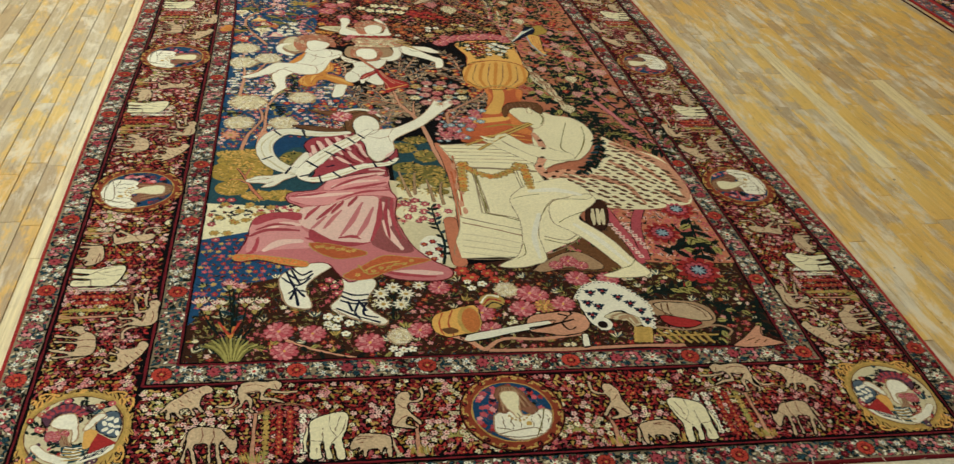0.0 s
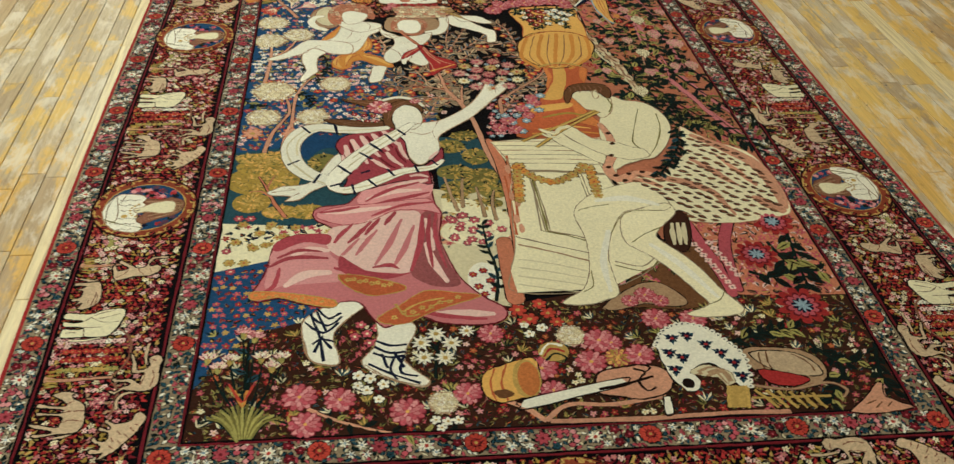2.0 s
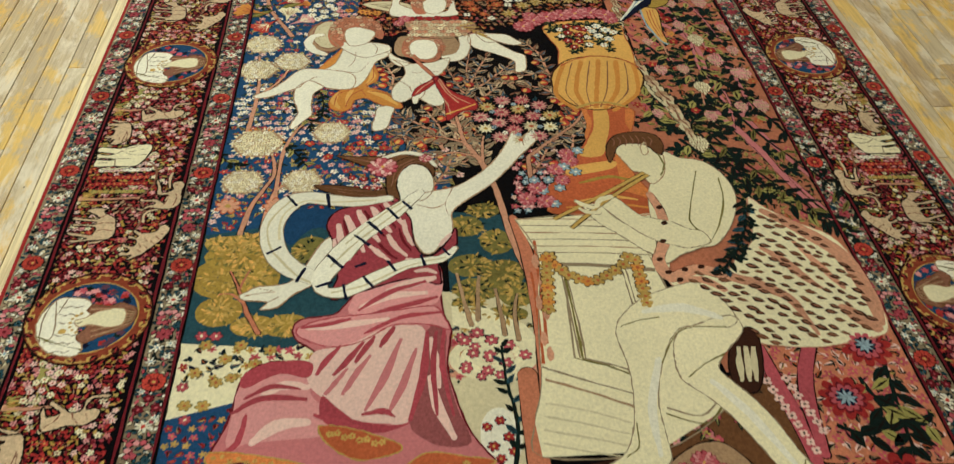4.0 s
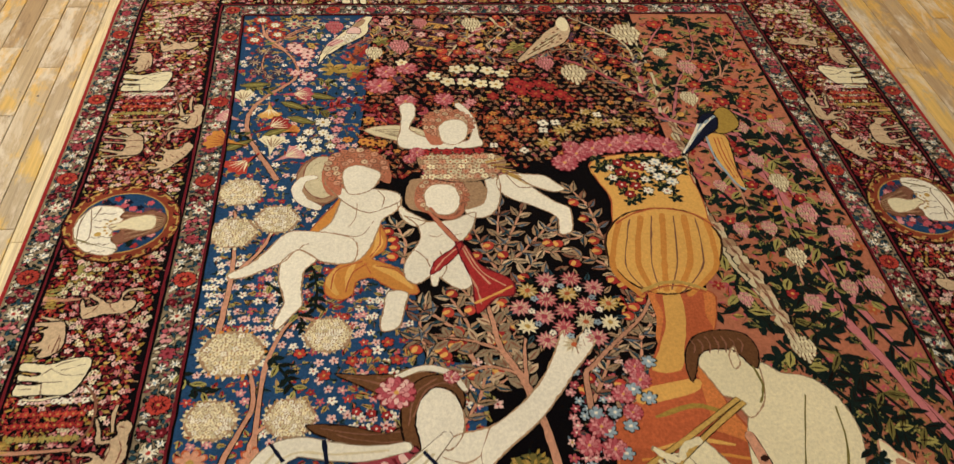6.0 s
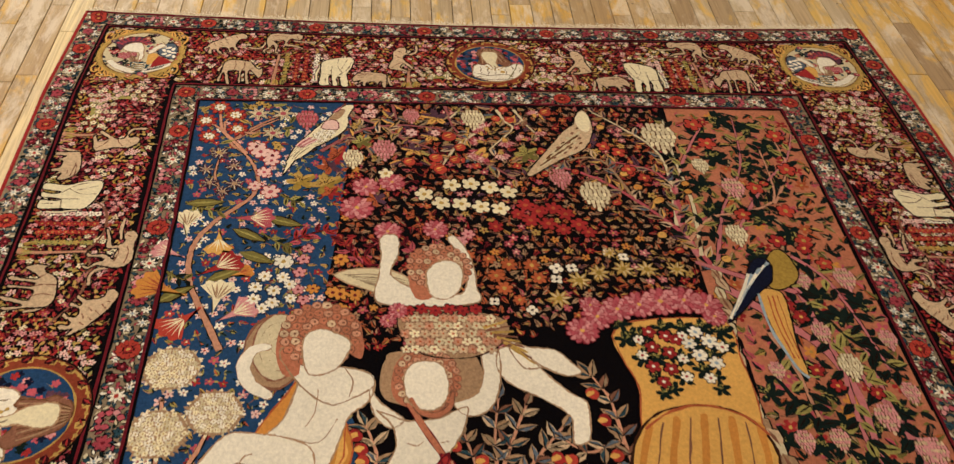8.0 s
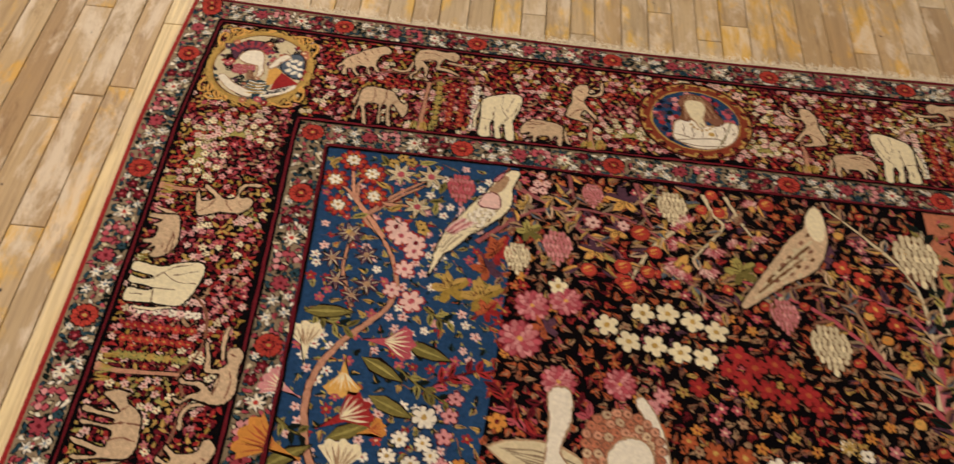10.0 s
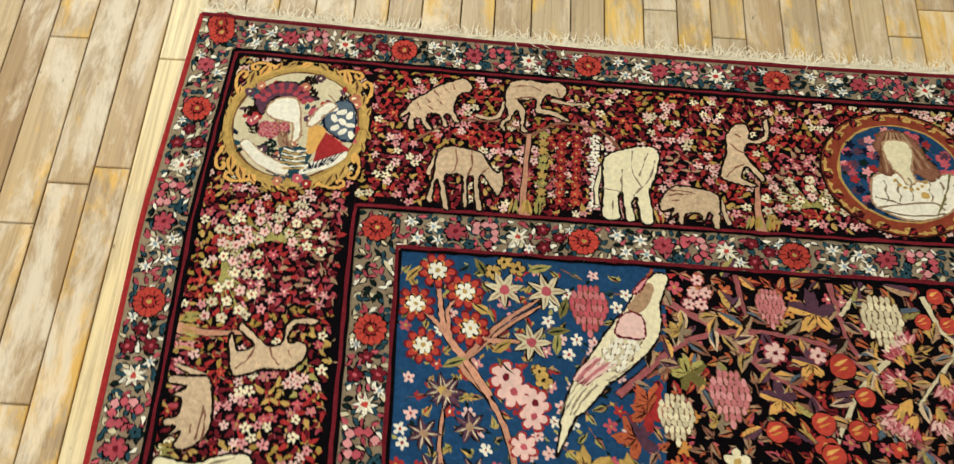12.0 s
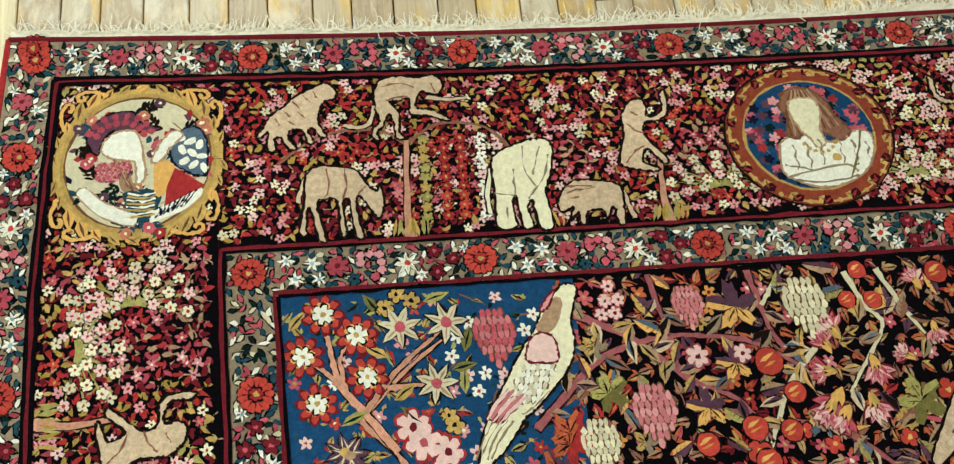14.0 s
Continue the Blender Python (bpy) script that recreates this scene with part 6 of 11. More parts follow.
vine_leaf(w, 0.405, 2.185, 0.032, 4.9)
vine_leaf(w, 0.579, 2.034, 0.031, 0.3)
vine_leaf(w, 0.637, 2.034, 0.031, 2.0)
vine_leaf(w, 0.696, 2.077, 0.032, 3.7)
vine_leaf(w, 0.479, 1.973, 0.03, 5.4)
vine_leaf(w, 0.512, 1.897, 0.029, 0.8)
vine_leaf(w, 0.549, 1.842, 0.029, 2.5)
vine_leaf(w, 0.676, 1.935, 0.03, 4.2)
vine_leaf(w, 0.672, 1.806, 0.029, 5.9)
vine_leaf(w, 0.431, 1.842, 0.029, 1.3)
vine_leaf(w, 0.554, 1.772, 0.028, 3.0)
vine_leaf(w, 0.605, 1.771, 0.028, 4.7)
vine_leaf(w, 0.489, 1.722, 0.027, 0.1)
vine_leaf(w, 0.431, 1.738, 0.028, 1.8)
vine_leaf(w, 0.674, 1.738, 0.028, 3.5)
vine_leaf(w, 0.677, 1.641, 0.027, 5.2)
vine_leaf(w, 0.5, 1.673, 0.027, 0.6)
vine_leaf(w, 0.566, 1.689, 0.027, 2.3)
vine_leaf(w, 0.438, 1.627, 0.026, 4.0)
vine_leaf(w, 0.624, 1.673, 0.027, 5.7)
vine_leaf(w, 0.509, 1.582, 0.026, 1.1)
vine_leaf(w, 0.558, 1.553, 0.026, 2.8)
vine_leaf(w, 0.63, 1.552, 0.026, 4.5)
vine_leaf(w, 0.411, 1.485, 0.025, 6.2)
vine_leaf(w, 0.502, 1.484, 0.025, 1.6)
vine_leaf(w, 0.576, 1.47, 0.025, 3.3)
vine_leaf(w, 0.646, 1.496, 0.025, 5.0)
vine_leaf(w, 0.407, 1.554, 0.026, 0.4)
for q in ((0.525, 2.433, 0.035), (0.688, 2.142, 0.032), (0.589, 2.137, 0.023), (0.464, 1.735, 0.024), (0.691, 1.713, 0.028), (0.407, 1.512, 0.021),):
    own = Weave()
    grapes(own, *q, ("pink", "beige"))
    own.build('hanging_fruit', '')
for q in ((0.486, 2.275, 0.032), (0.612, 1.906, 0.032), (0.562, 1.639, 0.03), (0.468, 2.514, 0.026),):
    own = Weave()
    grapes(own, *q, ("bone", "cream"))
    own.build('hanging_fruit', '')
for q in ((0.492, 2.675, 0.024), (0.507, 2.6, 0.023), (0.693, 2.633, 0.024), (0.678, 2.503, 0.023), (0.576, 2.433, 0.021), (0.519, 2.342, 0.02), (0.625, 2.355, 0.022), (0.634, 2.257, 0.021), (0.657, 2.187, 0.019),):
    bloom(w, *q, 'scarlet', 'gold', 4.1, 5, 'umber')
vine_leaf(w, 0.444, 1.571, 0.038, 0.0)
vine_leaf(w, 0.501, 1.544, 0.038, 2.1)
vine_leaf(w, 0.57, 1.571, 0.038, 4.2)
vine_leaf(w, 0.621, 1.518, 0.037, 0.0)
vine_leaf(w, 0.419, 1.442, 0.036, 2.1)
vine_leaf(w, 0.474, 1.418, 0.036, 4.2)
vine_leaf(w, 0.549, 1.417, 0.036, 0.0)
vine_leaf(w, 0.619, 1.393, 0.036, 2.1)
vine_leaf(w, 0.429, 1.347, 0.035, 4.2)
vine_leaf(w, 0.497, 1.323, 0.035, 0.0)
vine_leaf(w, 0.564, 1.3, 0.035, 2.1)
vine_leaf(w, 0.662, 1.323, 0.035, 4.2)
vine_leaf(w, 0.702, 1.255, 0.034, 0.0)
vine_leaf(w, 0.584, 1.213, 0.034, 2.1)
vine_leaf(w, 0.631, 1.17, 0.033, 4.2)
vine_leaf(w, 0.523, 1.192, 0.034, 0.0)
vine_leaf(w, 0.676, 1.129, 0.033, 2.1)
vine_leaf(w, 0.721, 1.09, 0.032, 4.2)
vine_leaf(w, 0.757, 1.032, 0.032, 0.0)
vine_leaf(w, 0.562, 1.13, 0.033, 2.1)
branch(w, 'dusty', 0.022, (0.592, 1.467), (0.646, 1.323), (0.682, 1.191), (0.721, 1.09), (0.784, 0.995), layer=3.2)
branch(w, 'green', 0.009, (0.439, 1.394), (0.533, 1.234), (0.655, 1.11), (0.771, 0.995), leaves=['green', 'lime', 'green'], every=0.03, size=0.05)
for q in ((0.486, 1.37, 0.033),):
    own = Weave()
    grapes(own, *q, ("bone", "cream"))
    own.build('hanging_fruit', '')
for q in ((0.712, 1.544, 0.03), (0.709, 1.711, 0.031), (0.641, 1.785, 0.032),):
    own = Weave()
    grapes(own, *q, ("pink", "beige"))
    own.build('hanging_fruit', '')
branch(w, 'green', 0.006, (0.535, 1.14), (0.519, 1.053), (0.476, 0.962), (0.419, 0.885), leaves=['green', 'teal'], every=0.012, size=0.035, layer=6.6)
for q in ((0.538, 1.101, 0.019), (0.528, 1.043, 0.019), (0.479, 0.988, 0.017), (0.472, 0.927, 0.018), (0.423, 0.89, 0.017), (0.491, 0.961, 0.015), (0.52, 0.997, 0.016), (0.455, 0.944, 0.015),):
    vine_leaf(w, *q, 0.8, "green", "green", 6.8)
branch(w, 'dusty', 0.013, (0.603, 1.974), (0.628, 1.878), (0.674, 1.738), (0.678, 1.611), (0.682, 1.496), leaves=['green', 'lime', 'green'], every=0.022, size=0.045)
branch(w, 'salmon', 0.009, (0.471, 1.993), (0.499, 1.897), (0.508, 1.789), (0.549, 1.673), (0.547, 1.553), (0.534, 1.444), leaves=['green', 'lime', 'green'], every=0.022, size=0.045)
branch(w, 'dusty', 0.01, (0.588, 2.209), (0.643, 2.142), (0.675, 2.014), (0.691, 1.897), leaves=['green', 'lime', 'green'], every=0.022, size=0.045)
for q in ((0.581, 1.994, 0.026), (0.719, 1.974, 0.025), (0.459, 1.897, 0.021), (0.531, 1.738, 0.024), (0.65, 1.538, 0.025), (0.551, 1.497, 0.024), (0.713, 1.842, 0.025),):
    own = Weave()
    grapes(own, *q, ("pink", "beige"))
    own.build('hanging_fruit', '')
for q in ((0.572, 2.256, 0.02), (0.626, 2.233, 0.018), (0.532, 2.065, 0.018), (0.551, 2.034, 0.018), (0.539, 1.897, 0.016), (0.514, 1.525, 0.014), (0.568, 1.86, 0.016), (0.643, 1.842, 0.016),):
    bloom(w, *q, 'red', 'amber', 4.2, 5, 'umber')
branch(w, 'dusty', 0.012, (0.559, 2.186), (0.579, 2.034), (0.592, 1.897), (0.581, 1.738), (0.622, 1.596), (0.6, 1.44), leaves=['green', 'lime', 'green'], every=0.024, size=0.045)
branch(w, 'dusty', 0.01, (0.661, 1.974), (0.658, 1.806), (0.676, 1.673), (0.669, 1.524), leaves=['green', 'lime', 'green'], every=0.024, size=0.04)
branch(w, 'dusty', 0.009, (0.419, 2.185), (0.476, 2.354), (0.567, 2.515), (0.599, 2.693), leaves=['green', 'lime', 'green'], every=0.026, size=0.035)
branch(w, 'dusty', 0.009, (0.488, 2.28), (0.592, 2.433), (0.692, 2.545), (0.746, 2.664), leaves=['green', 'lime', 'green'], every=0.026, size=0.035)
branch(w, 'bone', 0.01, (0.388, 2.208), (0.412, 2.379), (0.41, 2.541), (0.418, 2.689), leaves=['green', 'lime', 'green'], every=0.03, size=0.035)
branch(w, 'green', 0.006, (0.489, 1.506), (0.578, 1.297), (0.68, 1.132), (0.758, 1.016), leaves=['green', 'green', 'olive'], every=0.017, size=0.05, slim=0.3)
branch(w, 'green', 0.006, (0.596, 1.577), (0.677, 1.379), (0.778, 1.205), (0.833, 1.066), leaves=['green', 'green', 'olive'], every=0.017, size=0.05, slim=0.3)
branch(w, 'green', 0.006, (0.459, 1.574), (0.528, 1.316), (0.608, 1.167), leaves=['green', 'green', 'olive'], every=0.017, size=0.05, slim=0.3)
branch(w, 'green', 0.006, (0.677, 1.579), (0.761, 1.36), (0.828, 1.187), leaves=['green', 'green', 'olive'], every=0.017, size=0.05, slim=0.3)
branch(w, 'dusty', 0.016, (0.56, 1.553), (0.642, 1.318), (0.737, 1.098), layer=3.15)
branch(w, 'dusty', 0.016, (0.64, 1.509), (0.71, 1.299), (0.806, 1.099), layer=3.15)
w.build('vine', 'dark green vine leaves, grapes and rose stems on terracotta')


w = Weave()
branch(w, 'salmon', 0.013, (-0.615, 1.948), (-0.65, 2.025), (-0.689, 2.113), (-0.701, 2.185), (-0.692, 2.251), (-0.651, 2.319), (-0.594, 2.382), (-0.581, 2.446), (-0.608, 2.522), (-0.655, 2.575), layer=3.4)
branch(w, 'salmon', 0.008, (-0.653, 2.379), (-0.677, 2.452), (-0.674, 2.515), layer=3.4)
branch(w, 'salmon', 0.007, (-0.655, 2.575), (-0.606, 2.623), (-0.537, 2.675), layer=3.4)
branch(w, 'salmon', 0.01, (-0.613, 2.534), (-0.648, 2.585), (-0.675, 2.621), (-0.683, 2.665), (-0.689, 2.701), layer=3.5)
branch(w, 'salmon', 0.007, (-0.675, 2.621), (-0.695, 2.642), (-0.713, 2.655), layer=3.5)
branch(w, 'salmon', 0.007, (-0.668, 2.609), (-0.672, 2.656), (-0.65, 2.678), layer=3.5)
branch(w, 'salmon', 0.008, (-0.648, 2.585), (-0.607, 2.632), (-0.566, 2.665), (-0.537, 2.687), layer=3.5)
branch(w, 'salmon', 0.007, (-0.617, 2.613), (-0.587, 2.615), (-0.557, 2.615), layer=3.5)
for q in ((-0.689, 2.714, 0.025), (-0.649, 2.684, 0.025), (-0.718, 2.661, 0.025), (-0.641, 2.629, 0.025), (-0.705, 2.6, 0.024),):
    bloom(w, *q, 'scarlet', 'gold', 4, 9, 'maroon')
for q in ((-0.689, 2.714, 0.016), (-0.649, 2.684, 0.016), (-0.718, 2.661, 0.016), (-0.641, 2.629, 0.016), (-0.705, 2.6, 0.015),):
    bloom(w, *q, 'amber', 'gold', 4.35, 8)
for q in ((-0.689, 2.714, 0.014), (-0.649, 2.684, 0.014), (-0.718, 2.661, 0.013), (-0.641, 2.629, 0.013), (-0.705, 2.6, 0.013),):
    bloom(w, *q, 'ivory', 'gold', 4.6, 6, 'umber')
for q in ((-0.594, 2.691, 0.029), (-0.534, 2.693, 0.029), (-0.556, 2.615, 0.028),):
    lily(w, *q, "bone", "rose")
for q in ((-0.592, 2.563, 0.022), (-0.553, 2.53, 0.02),):
    bloom(w, *q, 'blush', 'maroon', 4, 6, 'red')
for q in ((-0.61, 2.717, 0.012), (-0.575, 2.725, 0.012), (-0.593, 2.734, 0.011), (-0.541, 2.562, 0.012), (-0.546, 2.574, 0.01),):
    bloom(w, *q, 'gold', 'umber', 4, 5, 'umber')
for q in ((-0.677, 2.539, 0.024),):
    lily(w, *q, "plum", "gold")
for q in ((-0.475, 2.671, 0.035),):
    own = Weave()
    grapes(own, *q, ("rose", "dusty"))
    own.build('hanging_fruit', '')
leaf(w, R.choice(['lime', 'olive', 'gold']), 3.8, -0.736, 2.637, 0.036, 0.013, 1.0, 'green')
leaf(w, R.choice(['lime', 'olive', 'gold']), 3.8, -0.678, 2.572, 0.036, 0.013, 0.4, 'green')
leaf(w, R.choice(['lime', 'olive', 'gold']), 3.8, -0.611, 2.597, 0.036, 0.013, 0.6, 'green')
leaf(w, R.choice(['lime', 'olive', 'gold']), 3.8, -0.578, 2.565, 0.036, 0.013, 2.4, 'green')
leaf(w, R.choice(['lime', 'olive', 'gold']), 3.8, -0.615, 2.709, 0.036, 0.013, 2.2, 'green')
leaf(w, R.choice(['lime', 'olive', 'gold']), 3.8, -0.734, 2.696, 0.036, 0.013, 0.8, 'green')
leaf(w, R.choice(['lime', 'olive', 'gold']), 3.8, -0.56, 2.722, 0.036, 0.013, 0.3, 'green')
leaf(w, R.choice(['lime', 'olive', 'gold']), 3.8, -0.515, 2.653, 0.036, 0.013, 1.3, 'green')
leaf(w, R.choice(['lime', 'olive', 'gold']), 3.8, -0.522, 2.599, 0.036, 0.013, 1.5, 'green')
leaf(w, R.choice(['lime', 'olive', 'gold']), 3.8, -0.536, 2.631, 0.036, 0.013, 0.2, 'green')
leaf(w, R.choice(['lime', 'olive', 'gold']), 3.8, -0.613, 2.652, 0.036, 0.013, 2.6, 'green')
for q in ((-0.67, 2.535, 0.025), (-0.699, 2.478, 0.023), (-0.639, 2.491, 0.023), (-0.687, 2.431, 0.024), (-0.632, 2.429, 0.025), (-0.656, 2.402, 0.019),):
    lily(w, *q, "plum", "tan")
for q in ((-0.581, 2.544, 0.023), (-0.555, 2.511, 0.019), (-0.569, 2.47, 0.018), (-0.551, 2.403, 0.022), (-0.587, 2.422, 0.016),):
    bloom(w, *q, 'blush', 'rose', 4, 6, 'red')
own = Weave()
fan(own, -0.719, 2.289, 0.038, 1.7, "cream", "tan")
own.build('trumpet_flower')
own = Weave()
fan(own, -0.592, 2.316, 0.041, 0.0, "rose", "cream")
own.build('trumpet_flower')
own = Weave()
fan(own, -0.649, 2.251, 0.035, -1.5, "amber", "cream")
own.build('trumpet_flower')
own = Weave()
fan(own, -0.737, 2.208, 0.032, 2.7, "pink", "cream")
own.build('trumpet_flower')
own = Weave()
fan(own, -0.647, 2.165, 0.042, 0.6, "red", "cream")
own.build('trumpet_flower')
own = Weave()
fan(own, -0.734, 2.104, 0.048, 2.8, "orange", "rust")
own.build('trumpet_flower')
own = Weave()
fan(own, -0.636, 2.076, 0.041, 1.5, "cream", "tan")
own.build('trumpet_flower')
own = Weave()
fan(own, -0.689, 2.028, 0.043, -2.3, "scarlet", "cream")
own.build('trumpet_flower')
own = Weave()
fan(own, -0.602, 2.039, 0.038, 0.6, "pink", "cream")
own.build('trumpet_flower')
own = Weave()
fan(own, -0.598, 2.15, 0.022, 0.4, "orange", "rust")
own.build('trumpet_flower')
for q in ((-0.51, 2.184, 0.021), (-0.546, 2.142, 0.015), (-0.509, 2.139, 0.015), (-0.563, 2.111, 0.015), (-0.525, 2.102, 0.015), (-0.564, 2.079, 0.015), (-0.526, 2.069, 0.015), (-0.494, 2.119, 0.014), (-0.546, 2.054, 0.014), (-0.49, 2.081, 0.013),):
    bloom(w, *q, 'ivory', 'gold', 4, 7, 'navy')
for q in ((-0.476, 2.153, 0.014), (-0.469, 2.191, 0.014), (-0.477, 2.105, 0.013), (-0.465, 2.077, 0.013), (-0.461, 2.223, 0.013),):
    bloom(w, *q, 'pink', 'maroon', 4, 5, 'maroon')
leaf(w, 'umber', 3.5, -0.731, 2.36, 0.088, 0.03, 0.1)
leaf(w, 'olive', 3.7, -0.731, 2.36, 0.084, 0.025, 0.1, 'lime')
leaf(w, 'umber', 3.5, -0.625, 2.283, 0.088, 0.03, -0.5)
leaf(w, 'olive', 3.7, -0.625, 2.283, 0.084, 0.025, -0.5, 'lime')
leaf(w, 'umber', 3.5, -0.662, 2.127, 0.088, 0.03, 0.5)
leaf(w, 'olive', 3.7, -0.662, 2.127, 0.084, 0.025, 0.5, 'lime')
leaf(w, 'umber', 3.5, -0.751, 2.068, 0.088, 0.03, 0.6)
leaf(w, 'olive', 3.7, -0.751, 2.068, 0.084, 0.025, 0.6, 'lime')
leaf(w, 'umber', 3.5, -0.606, 2.212, 0.088, 0.03, -0.4)
leaf(w, 'olive', 3.7, -0.606, 2.212, 0.084, 0.025, -0.4, 'lime')
leaf(w, 'umber', 3.5, -0.554, 2.317, 0.088, 0.03, -0.3)
leaf(w, 'olive', 3.7, -0.554, 2.317, 0.084, 0.025, -0.3, 'lime')
branch(w, 'maroon', 0.006, (-0.517, 2.224), (-0.476, 2.259), (-0.419, 2.283), leaves=['maroon', 'rose', 'red'], every=0.013, size=0.028)
branch(w, 'olive', 0.005, (-0.731, 2.366), (-0.688, 2.344), (-0.656, 2.337), leaves=['olive', 'green', 'lime'], every=0.01, size=0.026)
branch(w, 'olive', 0.005, (-0.564, 2.27), (-0.514, 2.234), (-0.474, 2.213), leaves=['olive', 'green', 'lime'], every=0.01, size=0.026)
branch(w, 'olive', 0.005, (-0.528, 2.394), (-0.5, 2.374), (-0.482, 2.369), leaves=['olive', 'green', 'lime'], every=0.01, size=0.026)
branch(w, 'olive', 0.005, (-0.743, 2.155), (-0.716, 2.136), (-0.699, 2.13), leaves=['olive', 'green', 'lime'], every=0.01, size=0.026)
branch(w, 'salmon', 0.012, (-0.668, 1.045), (-0.65, 1.16), (-0.614, 1.263), (-0.626, 1.352), (-0.66, 1.399), layer=3.3)
branch(w, 'salmon', 0.01, (-0.622, 1.063), (-0.605, 1.2), (-0.556, 1.241), layer=3.3)
branch(w, 'salmon', 0.01, (-0.598, 1.062), (-0.599, 1.352), (-0.544, 1.496), (-0.464, 1.446), layer=3.3)
branch(w, 'salmon', 0.012, (-0.695, 1.447), (-0.686, 1.627), (-0.699, 1.83), layer=3.3)
branch(w, 'salmon', 0.01, (-0.691, 1.613), (-0.63, 1.711), (-0.609, 1.799), layer=3.3)
for q in ((-0.694, 1.905, 0.056), (-0.697, 1.761, 0.057), (-0.606, 1.805, 0.054), (-0.479, 1.446, 0.053), (-0.682, 1.242, 0.052), (-0.542, 1.241, 0.052),):
    own = Weave()
    ball(own, *q)
    own.build('flower_head', 'round cream flower head')
for q in ((-0.663, 1.403, 0.067),):
    own = Weave()
    ball(own, *q, 4, "orange")
    own.build('flower_head', 'round cream flower head')
for q in ((-0.705, 1.15, 0.027), (-0.598, 1.149, 0.027),):
    bloom(w, *q, 'salmon', 'gold', 4, 8, 'rust')
for q in ((-0.419, 1.251, 0.01), (-0.391, 1.245, 0.01), (-0.363, 1.24, 0.01), (-0.409, 1.209, 0.01), (-0.382, 1.209, 0.01), (-0.354, 1.204, 0.01),):
    bloom(w, *q, 'red', 'ivory', 4, 5, 'navy')
for q in ((-0.402, 1.397, 0.013), (-0.37, 1.351, 0.013), (-0.342, 1.374, 0.013), (-0.359, 1.421, 0.013), (-0.533, 1.398, 0.013), (-0.483, 1.34, 0.013), (-0.429, 1.374, 0.013),):
    bloom(w, *q, 'scarlet', 'gold', 4, 5, 'navy')
branch(w, 'green', 0.005, (-0.616, 1.6), (-0.565, 1.547), (-0.526, 1.471), leaves=['green', 'lime', 'green'], every=0.012, size=0.03)
branch(w, 'green', 0.005, (-0.608, 1.422), (-0.563, 1.352), (-0.536, 1.306), leaves=['green', 'lime', 'green'], every=0.012, size=0.03)
branch(w, 'green', 0.005, (-0.765, 1.376), (-0.73, 1.33), (-0.699, 1.307), leaves=['green', 'lime', 'green'], every=0.012, size=0.03)
branch(w, 'green', 0.005, (-0.532, 1.682), (-0.509, 1.6), (-0.509, 1.521), leaves=['green', 'lime', 'green'], every=0.012, size=0.03)
w.build('blue_garden', 'salmon stems with red, cream and trumpet flowers on blue')

w = Weave()
# plain draped shape with a raised arm
area(w, 'sepia', 5.2, (-0.222, 1.297), (-0.28, 1.341), (-0.351, 1.337), (-0.423, 1.339), (-0.463, 1.342), (-0.407, 1.308), (-0.349, 1.273), (-0.292, 1.265), edge='umber', ew=0.003)
area(w, 'sepia', 5.25, (-0.512, 1.224), (-0.429, 1.217), (-0.36, 1.198), (-0.312, 1.227), (-0.307, 1.166), (-0.358, 1.158), (-0.426, 1.173), (-0.482, 1.197), edge='umber', ew=0.003)
line(w, 'bark', 5.4, 0.003, (-0.484, 1.215), (-0.401, 1.197), (-0.325, 1.202))
line(w, 'bark', 5.4, 0.003, (-0.455, 1.199), (-0.386, 1.18), (-0.318, 1.18))
line(w, 'bark', 5.4, 0.003, (-0.437, 1.333), (-0.365, 1.312), (-0.293, 1.29))
line(w, 'bark', 5.4, 0.003, (-0.38, 1.33), (-0.322, 1.317), (-0.265, 1.303))
area(w, 'ivory', 5.6, (-0.319, 1.212), (-0.309, 1.269), (-0.272, 1.301), (-0.233, 1.284), (-0.218, 1.231), (-0.224, 1.185), (-0.247, 1.156), (-0.27, 1.158), (-0.289, 1.113), (-0.314, 1.142), edge='tan', ew=0.003)
area(w, 'sepia', 5.75, (-0.335, 1.198), (-0.332, 1.269), (-0.299, 1.321), (-0.253, 1.33), (-0.216, 1.29), (-0.218, 1.247), (-0.233, 1.286), (-0.27, 1.301), (-0.301, 1.265), (-0.309, 1.214), (-0.301, 1.162), (-0.321, 1.154), edge='umber', ew=0.003)
line(w, 'bark', 5.9, 0.003, (-0.265, 1.323), (-0.307, 1.286), (-0.322, 1.213))
line(w, 'bark', 5.9, 0.003, (-0.243, 1.316), (-0.286, 1.295), (-0.313, 1.233))
line(w, 'bark', 5.9, 0.003, (-0.228, 1.299), (-0.253, 1.312), (-0.279, 1.299))
limb(w, 'ivory', 6.0, (-0.34, 1.33, 0.011), (-0.287, 1.35, 0.014), (-0.236, 1.332, 0.013), (-0.212, 1.294, 0.009), edge='tan', ew=0.003)
peony(w, -0.344, 1.291, 0.038, ('rose', 'pink', 'blush'), 6.4)
peony(w, -0.236, 1.325, 0.016, ('rose', 'pink', 'blush'), 6.4)
